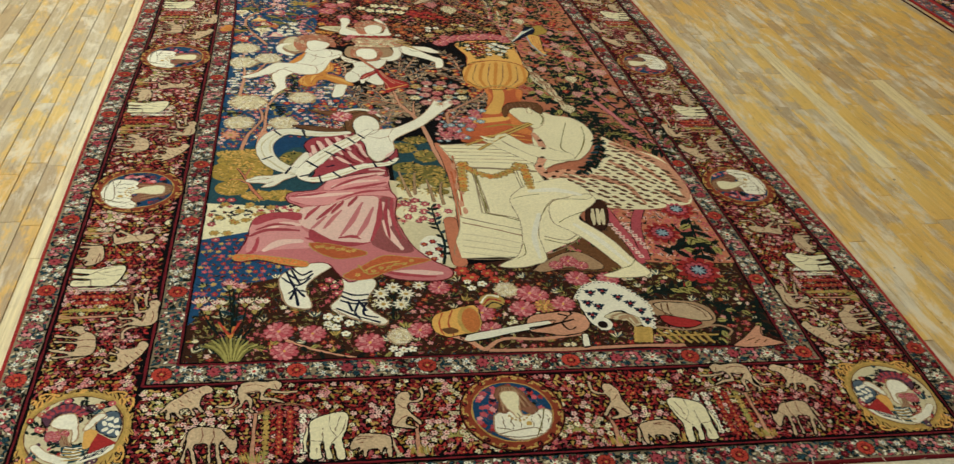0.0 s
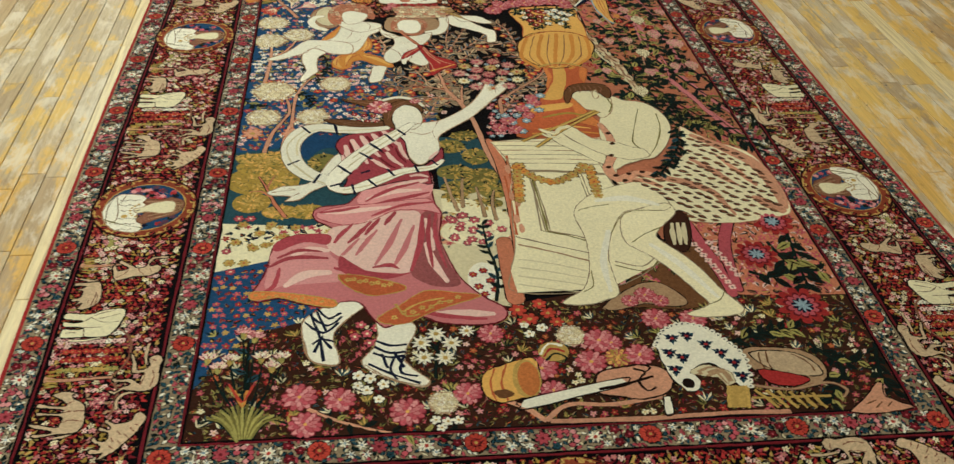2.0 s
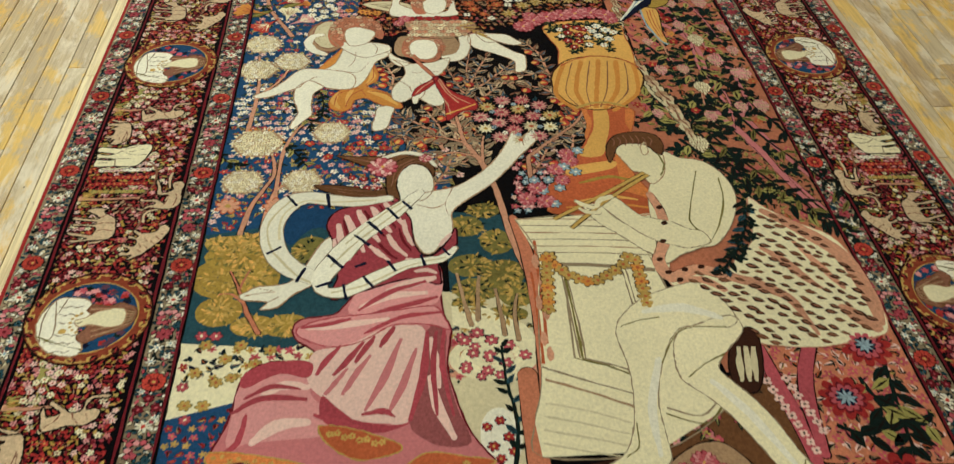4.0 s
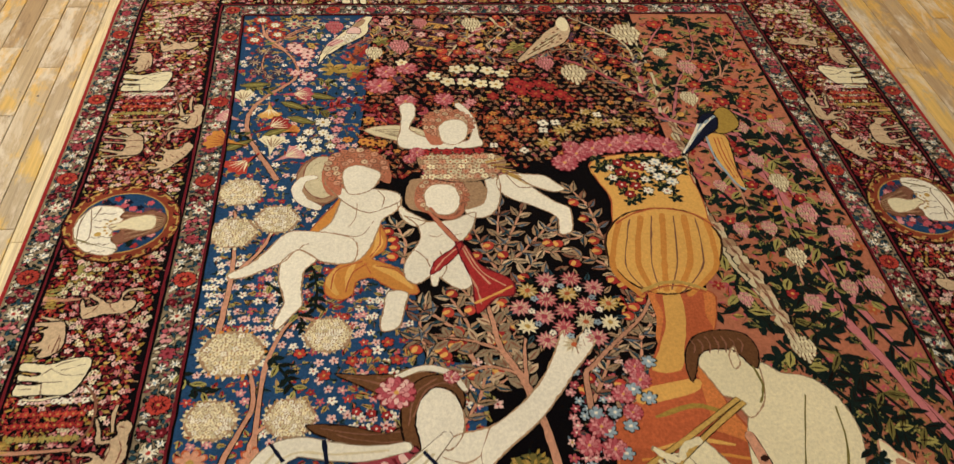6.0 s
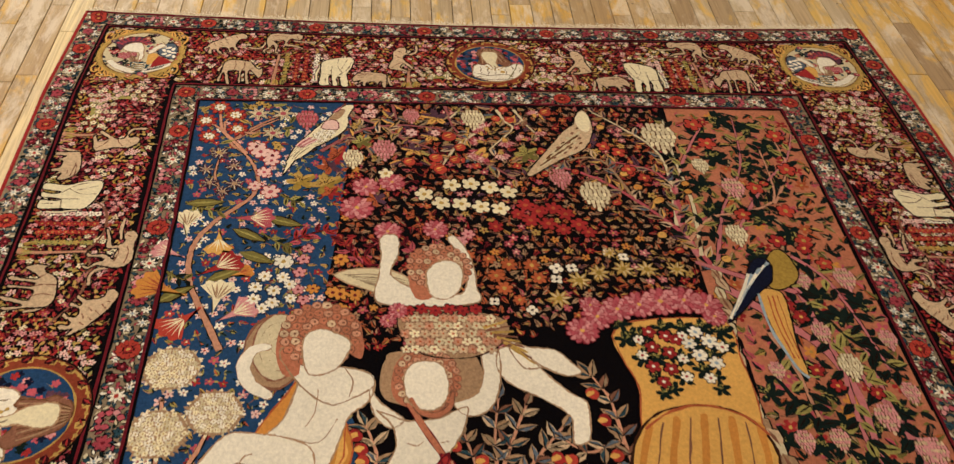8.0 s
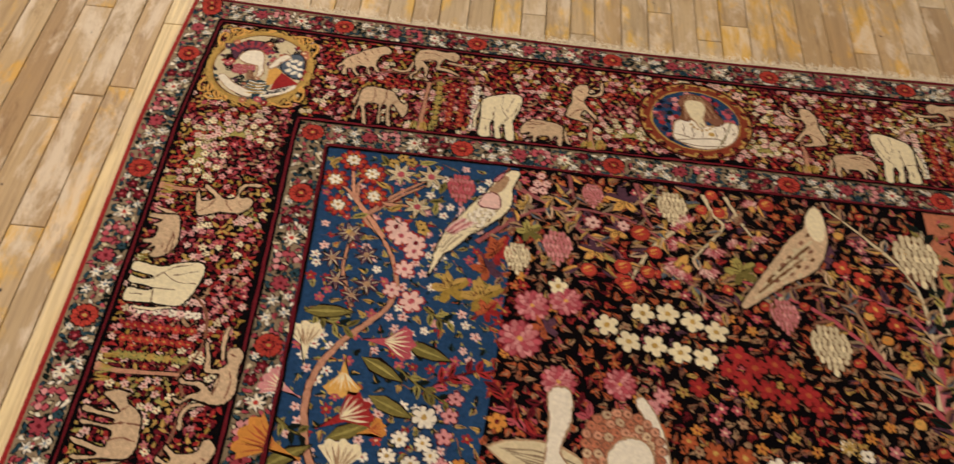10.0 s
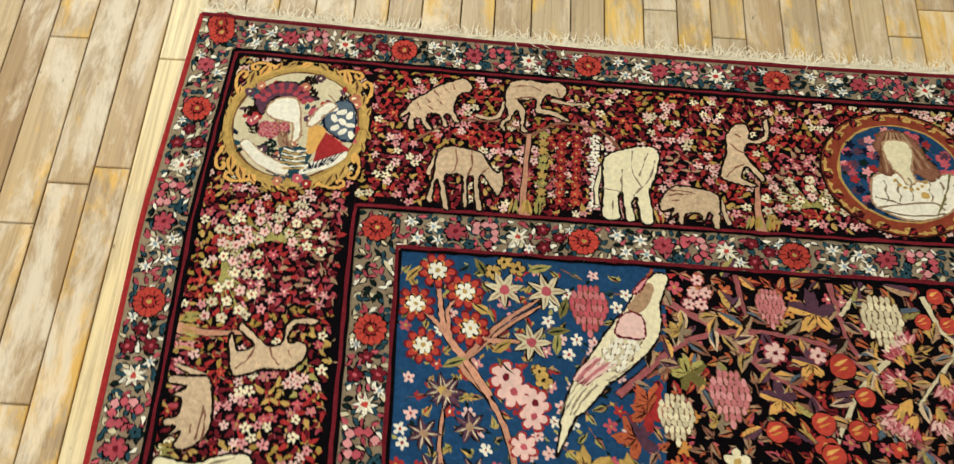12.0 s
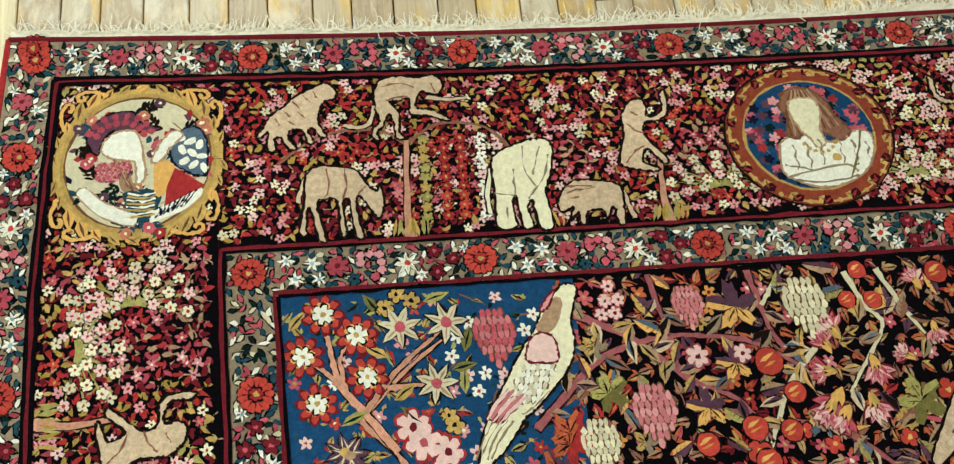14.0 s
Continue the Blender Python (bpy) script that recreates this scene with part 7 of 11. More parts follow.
area(w, 'ivory', 5.5, (-0.306, 1.142), (-0.263, 1.174), (-0.222, 1.192), (-0.167, 1.206), (-0.109, 1.253), (-0.064, 1.307), (-0.026, 1.379), (-0.008, 1.426), (0.013, 1.441), (0.016, 1.407), (0.046, 1.438), (0.059, 1.402), (0.03, 1.358), (0.007, 1.329), (-0.016, 1.294), (-0.069, 1.222), (-0.115, 1.177), (-0.158, 1.137), (-0.18, 1.099), (-0.179, 1.043), (-0.208, 1.002), (-0.221, 0.976), (-0.246, 0.966), (-0.268, 1.008), (-0.278, 1.073), edge='tan', ew=0.0035)
line(w, 'tan', 5.7, 0.0025, (-0.17, 1.206), (-0.193, 1.142), (-0.185, 1.099))
line(w, 'tan', 5.7, 0.0025, (-0.263, 1.142), (-0.223, 1.126), (-0.193, 1.142))
line(w, 'tan', 5.7, 0.0025, (0.019, 1.402), (0.022, 1.375))
line(w, 'tan', 5.7, 0.0025, (0.035, 1.421), (0.039, 1.393))
area(w, 'ivory', 5.5, (-0.46, 1.031), (-0.456, 0.928), (-0.491, 0.876), (-0.533, 0.845), (-0.563, 0.809), (-0.6, 0.803), (-0.587, 0.824), (-0.633, 0.831), (-0.646, 0.845), (-0.63, 0.859), (-0.607, 0.873), (-0.551, 0.88), (-0.519, 0.918), (-0.492, 0.987), edge='tan', ew=0.0035)
line(w, 'tan', 5.7, 0.0025, (-0.634, 0.845), (-0.601, 0.852), (-0.572, 0.855))
line(w, 'tan', 5.7, 0.0025, (-0.606, 0.865), (-0.578, 0.858))
line(w, 'tan', 5.7, 0.0025, (-0.587, 0.824), (-0.564, 0.839))
area(w, 'crimson', 5.8, (-0.472, 1.082), (-0.449, 1.124), (-0.397, 1.143), (-0.344, 1.16), (-0.309, 1.166), (-0.295, 1.127), (-0.275, 1.077), (-0.271, 1.008), (-0.248, 0.959), (-0.222, 0.965), (-0.192, 1.007), (-0.173, 1.054), (-0.172, 1.003), (-0.19, 0.958), (-0.217, 0.931), (-0.214, 0.866), (-0.285, 0.885), (-0.38, 0.852), (-0.45, 0.828), (-0.441, 0.895), (-0.448, 0.948), (-0.45, 0.999), (-0.467, 1.046), edge='wine', ew=0.004)
limb(w, 'blush', 6.0, (-0.445, 1.071, 0.012), (-0.436, 1.013, 0.018), (-0.416, 0.952, 0.009))
limb(w, 'blush', 6.0, (-0.427, 1.101, 0.013), (-0.406, 1.031, 0.021), (-0.385, 0.978, 0.009))
limb(w, 'blush', 6.0, (-0.399, 1.12, 0.013), (-0.38, 1.063, 0.02), (-0.351, 1.012, 0.009))
limb(w, 'blush', 6.0, (-0.367, 1.131, 0.013), (-0.347, 1.085, 0.019), (-0.324, 1.044, 0.009))
limb(w, 'blush', 6.0, (-0.336, 1.146, 0.013), (-0.316, 1.108, 0.018), (-0.296, 1.07, 0.009))
limb(w, 'blush', 6.0, (-0.294, 1.085, 0.008), (-0.288, 1.039, 0.014), (-0.272, 0.994, 0.008))
limb(w, 'blush', 6.0, (-0.37, 0.995, 0.011), (-0.349, 0.969, 0.015), (-0.326, 0.946, 0.007))
limb(w, 'blush', 6.0, (-0.329, 1.03, 0.011), (-0.312, 0.991, 0.016), (-0.286, 0.959, 0.007))
limb(w, 'blush', 6.0, (-0.21, 0.993, 0.009), (-0.2, 1.011, 0.012), (-0.184, 1.032, 0.008))
limb(w, 'blush', 6.0, (-0.405, 0.862, 0.008), (-0.37, 0.886, 0.011), (-0.334, 0.901, 0.007))
limb(w, 'blush', 6.0, (-0.454, 1.022, 0.007), (-0.446, 0.978, 0.012), (-0.432, 0.934, 0.006))
limb(w, 'blush', 6.0, (-0.291, 0.951, 0.006), (-0.273, 0.946, 0.01), (-0.251, 0.945, 0.006))
limb(w, 'blush', 6.0, (-0.267, 0.909, 0.009), (-0.242, 0.912, 0.013), (-0.221, 0.9, 0.007))
limb(w, 'maroon', 6.05, (-0.434, 1.093, 0.006), (-0.419, 1.022, 0.009), (-0.4, 0.967, 0.004))
limb(w, 'maroon', 6.05, (-0.386, 1.123, 0.006), (-0.364, 1.07, 0.009), (-0.337, 1.026, 0.005))
limb(w, 'maroon', 6.05, (-0.352, 1.143, 0.006), (-0.329, 1.094, 0.008), (-0.312, 1.055, 0.005))
limb(w, 'maroon', 6.05, (-0.351, 1.005, 0.006), (-0.329, 0.97, 0.009), (-0.309, 0.949, 0.004))
limb(w, 'maroon', 6.05, (-0.304, 1.055, 0.006), (-0.295, 1.012, 0.008), (-0.276, 0.976, 0.004))
limb(w, 'ivory', 6.4, (-0.326, 1.166, 0.019), (-0.398, 1.155, 0.032), (-0.466, 1.163, 0.039), (-0.524, 1.175, 0.042), (-0.571, 1.148, 0.054), (-0.597, 1.078, 0.05), (-0.589, 0.997, 0.051), (-0.553, 0.935, 0.051), (-0.493, 0.895, 0.04), edge='taupe', ew=0.004)
limb(w, 'ivory', 6.45, (-0.252, 1.186, 0.02), (-0.316, 1.113, 0.041), (-0.391, 1.036, 0.046), (-0.446, 0.953, 0.05), (-0.475, 0.895, 0.044), (-0.469, 0.854, 0.025), (-0.422, 0.85, 0.033), (-0.358, 0.89, 0.035), (-0.286, 0.932, 0.027), (-0.211, 0.948, 0.022), (-0.177, 0.982, 0.012), edge='taupe', ew=0.004)
line(w, 'bone', 6.6, 0.005, (-0.358, 1.16), (-0.452, 1.155), (-0.533, 1.16), (-0.579, 1.102), (-0.579, 1.023))
line(w, 'bone', 6.6, 0.005, (-0.56, 1.168), (-0.606, 1.087), (-0.596, 0.997), (-0.559, 0.942))
line(w, 'bone', 6.6, 0.005, (-0.277, 1.15), (-0.341, 1.078), (-0.414, 0.995), (-0.459, 0.928))
line(w, 'bone', 6.6, 0.005, (-0.29, 1.158), (-0.355, 1.093), (-0.427, 1.004))
line(w, 'bone', 6.6, 0.005, (-0.452, 0.847), (-0.381, 0.868), (-0.286, 0.926), (-0.198, 0.952))
line(w, 'bone', 6.6, 0.005, (-0.581, 0.971), (-0.535, 0.909), (-0.496, 0.879))
line(w, 'navy', 6.8, 0.0075, (-0.573, 1.184), (-0.547, 1.144))
line(w, 'navy', 6.8, 0.0075, (-0.477, 1.187), (-0.469, 1.136))
line(w, 'navy', 6.8, 0.0075, (-0.603, 0.976), (-0.571, 1))
line(w, 'navy', 6.8, 0.0075, (-0.53, 0.883), (-0.513, 0.928))
line(w, 'navy', 6.8, 0.0075, (-0.296, 1.154), (-0.273, 1.123))
line(w, 'navy', 6.8, 0.0075, (-0.333, 1.131), (-0.305, 1.089))
line(w, 'navy', 6.8, 0.0075, (-0.378, 1.082), (-0.342, 1.037))
line(w, 'navy', 6.8, 0.0075, (-0.409, 1.034), (-0.371, 0.998))
line(w, 'navy', 6.8, 0.0075, (-0.465, 0.968), (-0.429, 0.924))
line(w, 'navy', 6.8, 0.0075, (-0.485, 0.866), (-0.45, 0.882))
line(w, 'navy', 6.8, 0.0075, (-0.428, 0.875), (-0.419, 0.825))
line(w, 'navy', 6.8, 0.0075, (-0.385, 0.897), (-0.362, 0.862))
line(w, 'navy', 6.8, 0.0075, (-0.331, 0.946), (-0.312, 0.909))
line(w, 'navy', 6.8, 0.0075, (-0.256, 0.962), (-0.246, 0.925))
line(w, 'navy', 6.8, 0.0075, (-0.205, 0.983), (-0.19, 0.958))
line(w, 'navy', 6.8, 0.0075, (-0.402, 0.927), (-0.378, 0.94))
area(w, 'dusty', 5.6, (-0.326, 0.906), (-0.242, 0.935), (-0.213, 0.916), (-0.215, 0.839), (-0.21, 0.771), (-0.197, 0.727), (-0.209, 0.639), (-0.194, 0.549), (-0.163, 0.455), (-0.115, 0.391), (-0.079, 0.359), (-0.074, 0.328), (-0.102, 0.305), (-0.164, 0.303), (-0.231, 0.315), (-0.271, 0.337), (-0.323, 0.316), (-0.353, 0.306), (-0.385, 0.352), (-0.407, 0.392), (-0.451, 0.395), (-0.469, 0.377), (-0.531, 0.393), (-0.587, 0.417), (-0.633, 0.407), (-0.652, 0.427), (-0.633, 0.485), (-0.622, 0.543), (-0.615, 0.609), (-0.588, 0.645), (-0.544, 0.658), (-0.484, 0.652), (-0.477, 0.68), (-0.516, 0.713), (-0.525, 0.748), (-0.503, 0.774), (-0.437, 0.787), (-0.389, 0.864), edge='maroon', ew=0.004)
area(w, 'blush', 5.75, (-0.473, 0.682), (-0.409, 0.695), (-0.347, 0.734), (-0.292, 0.747), (-0.25, 0.729), (-0.255, 0.631), (-0.271, 0.546), (-0.291, 0.494), (-0.337, 0.496), (-0.394, 0.508), (-0.444, 0.553), (-0.479, 0.588), (-0.49, 0.637))
area(w, 'pink', 5.72, (-0.611, 0.604), (-0.543, 0.635), (-0.486, 0.622), (-0.475, 0.568), (-0.437, 0.52), (-0.451, 0.471), (-0.507, 0.465), (-0.576, 0.46), (-0.622, 0.453), (-0.62, 0.529))
area(w, 'pink', 5.74, (-0.517, 0.745), (-0.456, 0.771), (-0.393, 0.779), (-0.314, 0.79), (-0.233, 0.8), (-0.21, 0.766), (-0.2, 0.73), (-0.237, 0.745), (-0.315, 0.749), (-0.375, 0.709), (-0.439, 0.691), (-0.501, 0.715), edge='crimson', ew=0.003)
area(w, 'pink', 5.7, (-0.386, 0.864), (-0.31, 0.902), (-0.219, 0.922), (-0.223, 0.811), (-0.33, 0.788), (-0.412, 0.786))
area(w, 'mauve', 5.76, (-0.247, 0.729), (-0.209, 0.727), (-0.212, 0.634), (-0.195, 0.53), (-0.17, 0.447), (-0.216, 0.436), (-0.266, 0.461), (-0.285, 0.498), (-0.264, 0.577))
area(w, 'crimson', 5.78, (-0.613, 0.624), (-0.574, 0.651), (-0.514, 0.659), (-0.478, 0.647), (-0.486, 0.612), (-0.543, 0.625), (-0.606, 0.589))
area(w, 'crimson', 5.77, (-0.453, 0.567), (-0.394, 0.508), (-0.322, 0.491), (-0.285, 0.493), (-0.337, 0.473), (-0.4, 0.481), (-0.451, 0.507))
limb(w, 'blush', 5.95, (-0.576, 0.46, 0.014), (-0.536, 0.497, 0.028), (-0.48, 0.504, 0.018))
limb(w, 'blush', 5.95, (-0.569, 0.573, 0.011), (-0.527, 0.595, 0.023), (-0.482, 0.588, 0.011))
limb(w, 'blush', 5.95, (-0.244, 0.605, 0.011), (-0.231, 0.532, 0.022), (-0.202, 0.457, 0.011))
limb(w, 'blush', 5.95, (-0.239, 0.707, 0.01), (-0.233, 0.642, 0.019), (-0.228, 0.58, 0.01))
limb(w, 'blush', 5.95, (-0.494, 0.746, 0.012), (-0.424, 0.751, 0.02), (-0.33, 0.766, 0.01))
limb(w, 'blush', 5.95, (-0.328, 0.85, 0.013), (-0.278, 0.871, 0.026), (-0.228, 0.887, 0.013))
limb(w, 'blush', 5.95, (-0.385, 0.801, 0.013), (-0.328, 0.833, 0.021), (-0.247, 0.841, 0.011))
limb(w, 'blush', 5.95, (-0.23, 0.345, 0.013), (-0.175, 0.342, 0.027), (-0.106, 0.336, 0.013))
limb(w, 'crimson', 6.1, (-0.378, 0.704, 0.006), (-0.409, 0.653, 0.015), (-0.436, 0.615, 0.006))
limb(w, 'crimson', 6.1, (-0.355, 0.718, 0.006), (-0.375, 0.683, 0.014), (-0.394, 0.648, 0.006))
limb(w, 'crimson', 6.1, (-0.424, 0.695, 0.006), (-0.451, 0.656, 0.014), (-0.471, 0.617, 0.006))
limb(w, 'crimson', 6.1, (-0.315, 0.743, 0.006), (-0.332, 0.712, 0.014), (-0.345, 0.686, 0.006))
limb(w, 'crimson', 6.1, (-0.247, 0.729, 0.008), (-0.259, 0.606, 0.017), (-0.285, 0.498, 0.007))
limb(w, 'crimson', 6.1, (-0.228, 0.728, 0.006), (-0.237, 0.63, 0.013), (-0.232, 0.509, 0.005))
limb(w, 'crimson', 6.1, (-0.212, 0.733, 0.006), (-0.219, 0.629, 0.012), (-0.2, 0.507, 0.005))
limb(w, 'crimson', 6.1, (-0.393, 0.791, 0.006), (-0.328, 0.844, 0.015), (-0.245, 0.876, 0.006))
limb(w, 'crimson', 6.1, (-0.406, 0.769, 0.006), (-0.456, 0.755, 0.012), (-0.51, 0.747, 0.006))
limb(w, 'crimson', 6.1, (-0.222, 0.828, 0.006), (-0.281, 0.808, 0.015), (-0.361, 0.784, 0.006))
limb(w, 'crimson', 6.1, (-0.215, 0.782, 0.006), (-0.299, 0.77, 0.012), (-0.378, 0.725, 0.006))
limb(w, 'crimson', 6.1, (-0.623, 0.529, 0.007), (-0.569, 0.564, 0.015), (-0.482, 0.559, 0.007))
limb(w, 'crimson', 6.1, (-0.604, 0.563, 0.005), (-0.556, 0.592, 0.013), (-0.497, 0.584, 0.006))
limb(w, 'crimson', 6.1, (-0.469, 0.521, 0.007), (-0.429, 0.505, 0.016), (-0.38, 0.489, 0.007))
limb(w, 'crimson', 6.1, (-0.377, 0.516, 0.005), (-0.336, 0.524, 0.015), (-0.313, 0.509, 0.005))
limb(w, 'crimson', 6.1, (-0.27, 0.354, 0.008), (-0.203, 0.333, 0.015), (-0.121, 0.321, 0.007))
limb(w, 'crimson', 6.1, (-0.641, 0.424, 0.005), (-0.604, 0.461, 0.012), (-0.595, 0.528, 0.005))
limb(w, 'dusty', 6.0, (-0.301, 0.71, 0.006), (-0.334, 0.61, 0.017), (-0.371, 0.525, 0.005))
limb(w, 'dusty', 6.0, (-0.271, 0.683, 0.006), (-0.299, 0.584, 0.017), (-0.328, 0.514, 0.005))
limb(w, 'dusty', 6.0, (-0.363, 0.667, 0.006), (-0.394, 0.613, 0.013), (-0.416, 0.565, 0.006))
limb(w, 'dusty', 6.0, (-0.409, 0.633, 0.006), (-0.432, 0.595, 0.011), (-0.45, 0.567, 0.006))
area(w, 'rust', 6.15, (-0.35, 0.317), (-0.364, 0.338), (-0.311, 0.381), (-0.254, 0.425), (-0.183, 0.414), (-0.128, 0.4), (-0.198, 0.37), (-0.254, 0.344), (-0.302, 0.315), edge='gold', ew=0.003)
area(w, 'rust', 6.15, (-0.457, 0.493), (-0.394, 0.485), (-0.309, 0.45), (-0.307, 0.428), (-0.377, 0.414), (-0.433, 0.448), edge='gold', ew=0.003)
area(w, 'tangerine', 6.14, (-0.651, 0.442), (-0.574, 0.434), (-0.47, 0.406), (-0.465, 0.379), (-0.531, 0.395), (-0.587, 0.419), (-0.645, 0.412), edge='gold', ew=0.003)
for x, y, n, dx, dy in ((-0.328, 0.336, 8, 0.021, 0.008), (-0.434, 0.474, 8, 0.014, -0.004), (-0.641, 0.429, 11, 0.015, -0.003)):
    for i in range(n):
        bloom(w, x + dx * i, y + dy * i + 0.006 * (i % 2), 0.008 if n < 10 else 0.005, 'gold', 'rust', 6.5, 5)
line(w, 'gold', 6.45, 0.005, (-0.312, 0.352), (-0.269, 0.383), (-0.213, 0.397))
line(w, 'gold', 6.45, 0.005, (-0.325, 0.382), (-0.301, 0.339), (-0.271, 0.345))
line(w, 'gold', 6.45, 0.005, (-0.257, 0.353), (-0.228, 0.38), (-0.192, 0.387))
area(w, 'ivory', 5.5, (-0.338, 0.412), (-0.388, 0.381), (-0.428, 0.342), (-0.459, 0.298), (-0.46, 0.26), (-0.447, 0.216), (-0.453, 0.194), (-0.481, 0.196), (-0.512, 0.216), (-0.527, 0.273), (-0.53, 0.336), (-0.492, 0.374), (-0.454, 0.401), (-0.394, 0.411), edge='tan', ew=0.003)
area(w, 'ivory', 5.5, (-0.364, 0.346), (-0.283, 0.31), (-0.301, 0.245), (-0.309, 0.2), (-0.277, 0.159), (-0.257, 0.135), (-0.275, 0.12), (-0.338, 0.145), (-0.389, 0.18), (-0.399, 0.206), (-0.377, 0.238), (-0.366, 0.287), edge='tan', ew=0.003)
line(w, 'navy', 5.9, 0.0065, (-0.515, 0.359), (-0.493, 0.286), (-0.481, 0.207))
line(w, 'navy', 5.9, 0.0065, (-0.527, 0.332), (-0.485, 0.294), (-0.452, 0.327))
line(w, 'navy', 5.9, 0.0065, (-0.515, 0.351), (-0.476, 0.317), (-0.445, 0.347))
line(w, 'navy', 5.9, 0.0065, (-0.5, 0.375), (-0.474, 0.341), (-0.448, 0.359))
line(w, 'navy', 5.9, 0.0065, (-0.507, 0.26), (-0.487, 0.275), (-0.461, 0.265))
line(w, 'navy', 5.9, 0.0065, (-0.485, 0.286), (-0.503, 0.234))
line(w, 'navy', 5.9, 0.0065, (-0.487, 0.278), (-0.465, 0.243))
line(w, 'navy', 5.9, 0.0065, (-0.502, 0.367), (-0.478, 0.299))
line(w, 'navy', 5.9, 0.0065, (-0.371, 0.264), (-0.34, 0.247), (-0.303, 0.248))
line(w, 'navy', 5.9, 0.0065, (-0.374, 0.245), (-0.34, 0.224), (-0.306, 0.226))
line(w, 'navy', 5.9, 0.0065, (-0.376, 0.227), (-0.345, 0.21), (-0.309, 0.215))
line(w, 'navy', 5.9, 0.0065, (-0.358, 0.222), (-0.345, 0.177))
line(w, 'navy', 5.9, 0.0065, (-0.327, 0.22), (-0.34, 0.177), (-0.325, 0.144))
line(w, 'navy', 5.9, 0.0065, (-0.309, 0.215), (-0.318, 0.165), (-0.282, 0.152))
line(w, 'navy', 5.9, 0.0065, (-0.386, 0.194), (-0.34, 0.163), (-0.278, 0.131))
line(w, 'navy', 5.9, 0.0065, (-0.332, 0.228), (-0.31, 0.179))
line(w, 'tan', 5.95, 0.003, (-0.525, 0.273), (-0.511, 0.216), (-0.481, 0.198), (-0.453, 0.194))
line(w, 'tan', 5.95, 0.003, (-0.394, 0.191), (-0.338, 0.148), (-0.275, 0.124), (-0.257, 0.135))
w.build('woven_shape', 'plain draped shape in rose, cream and white wool')

w = Weave()
# altar
area(w, 'cream', 5.0, (-0.03, 1.077), (0.154, 1.091), (0.24, 1.026), (0.265, 0.94), (0.283, 0.827), (0.331, 0.561), (0.324, 0.502), (0.176, 0.409), (-0.04, 0.407), (-0.047, 0.486), (-0.025, 0.578), (-0.011, 0.755), (0.01, 0.949), edge='taupe', soft=False)
line(w, 'tan', 5.3, 0.003, (-0.027, 1.08), (0.107, 1.075), (0.251, 1.063))
line(w, 'taupe', 5.3, 0.003, (-0.021, 1.056), (0.112, 1.051), (0.255, 1.038))
line(w, 'tan', 5.3, 0.003, (-0.015, 1.031), (0.118, 1.026), (0.259, 1.014))
line(w, 'taupe', 5.3, 0.003, (-0.008, 1.007), (0.123, 1.003), (0.263, 0.99))
line(w, 'tan', 5.3, 0.003, (-0.002, 0.984), (0.128, 0.979), (0.267, 0.967))
line(w, 'taupe', 5.3, 0.003, (0.004, 0.961), (0.132, 0.956), (0.27, 0.944))
line(w, 'taupe', 5.3, 0.012, (0.028, 0.923), (0.152, 0.913), (0.268, 0.895))
line(w, 'taupe', 5.3, 0.004, (0.055, 0.897), (0.06, 0.741), (0.061, 0.642))
line(w, 'taupe', 5.3, 0.004, (0.066, 0.897), (0.072, 0.74), (0.073, 0.642))
line(w, 'olive', 5.35, 0.005, (0.061, 0.897), (0.066, 0.741), (0.067, 0.642))
line(w, 'taupe', 5.3, 0.003, (0.193, 0.896), (0.196, 0.831), (0.198, 0.769))
line(w, 'taupe', 5.3, 0.003, (0.202, 0.896), (0.204, 0.831), (0.206, 0.769))
line(w, 'taupe', 5.3, 0.005, (0.067, 0.642), (0.136, 0.617), (0.188, 0.594))
line(w, 'taupe', 5.3, 0.005, (0.062, 0.879), (0.055, 0.753), (0.051, 0.643))
line(w, 'olive', 5.3, 0.004, (0.051, 0.643), (0.112, 0.621), (0.161, 0.594))
line(w, 'taupe', 5.3, 0.004, (-0.019, 0.622), (0.06, 0.586), (0.159, 0.545))
line(w, 'tan', 5.3, 0.006, (-0.016, 0.59), (0.07, 0.554), (0.153, 0.513))
line(w, 'olive', 5.3, 0.004, (0.209, 0.496), (0.278, 0.47), (0.327, 0.514))
line(w, 'taupe', 5.3, 0.004, (0.212, 0.51), (0.275, 0.488), (0.319, 0.526))
line(w, 'bone', 5.3, 0.004, (-0.024, 0.531), (0.062, 0.508), (0.138, 0.477))
line(w, 'bone', 5.3, 0.004, (-0.028, 0.499), (0.057, 0.476), (0.133, 0.45))
line(w, 'bone', 5.3, 0.004, (-0.032, 0.467), (0.052, 0.446), (0.128, 0.424))
line(w, 'bone', 5.3, 0.004, (-0.036, 0.437), (0.047, 0.415), (0.123, 0.398))
area(w, 'cream', 4.95, (0.196, 1.094), (0.286, 1.113), (0.319, 1.036), (0.296, 0.878), (0.248, 0.887), (0.165, 0.965))
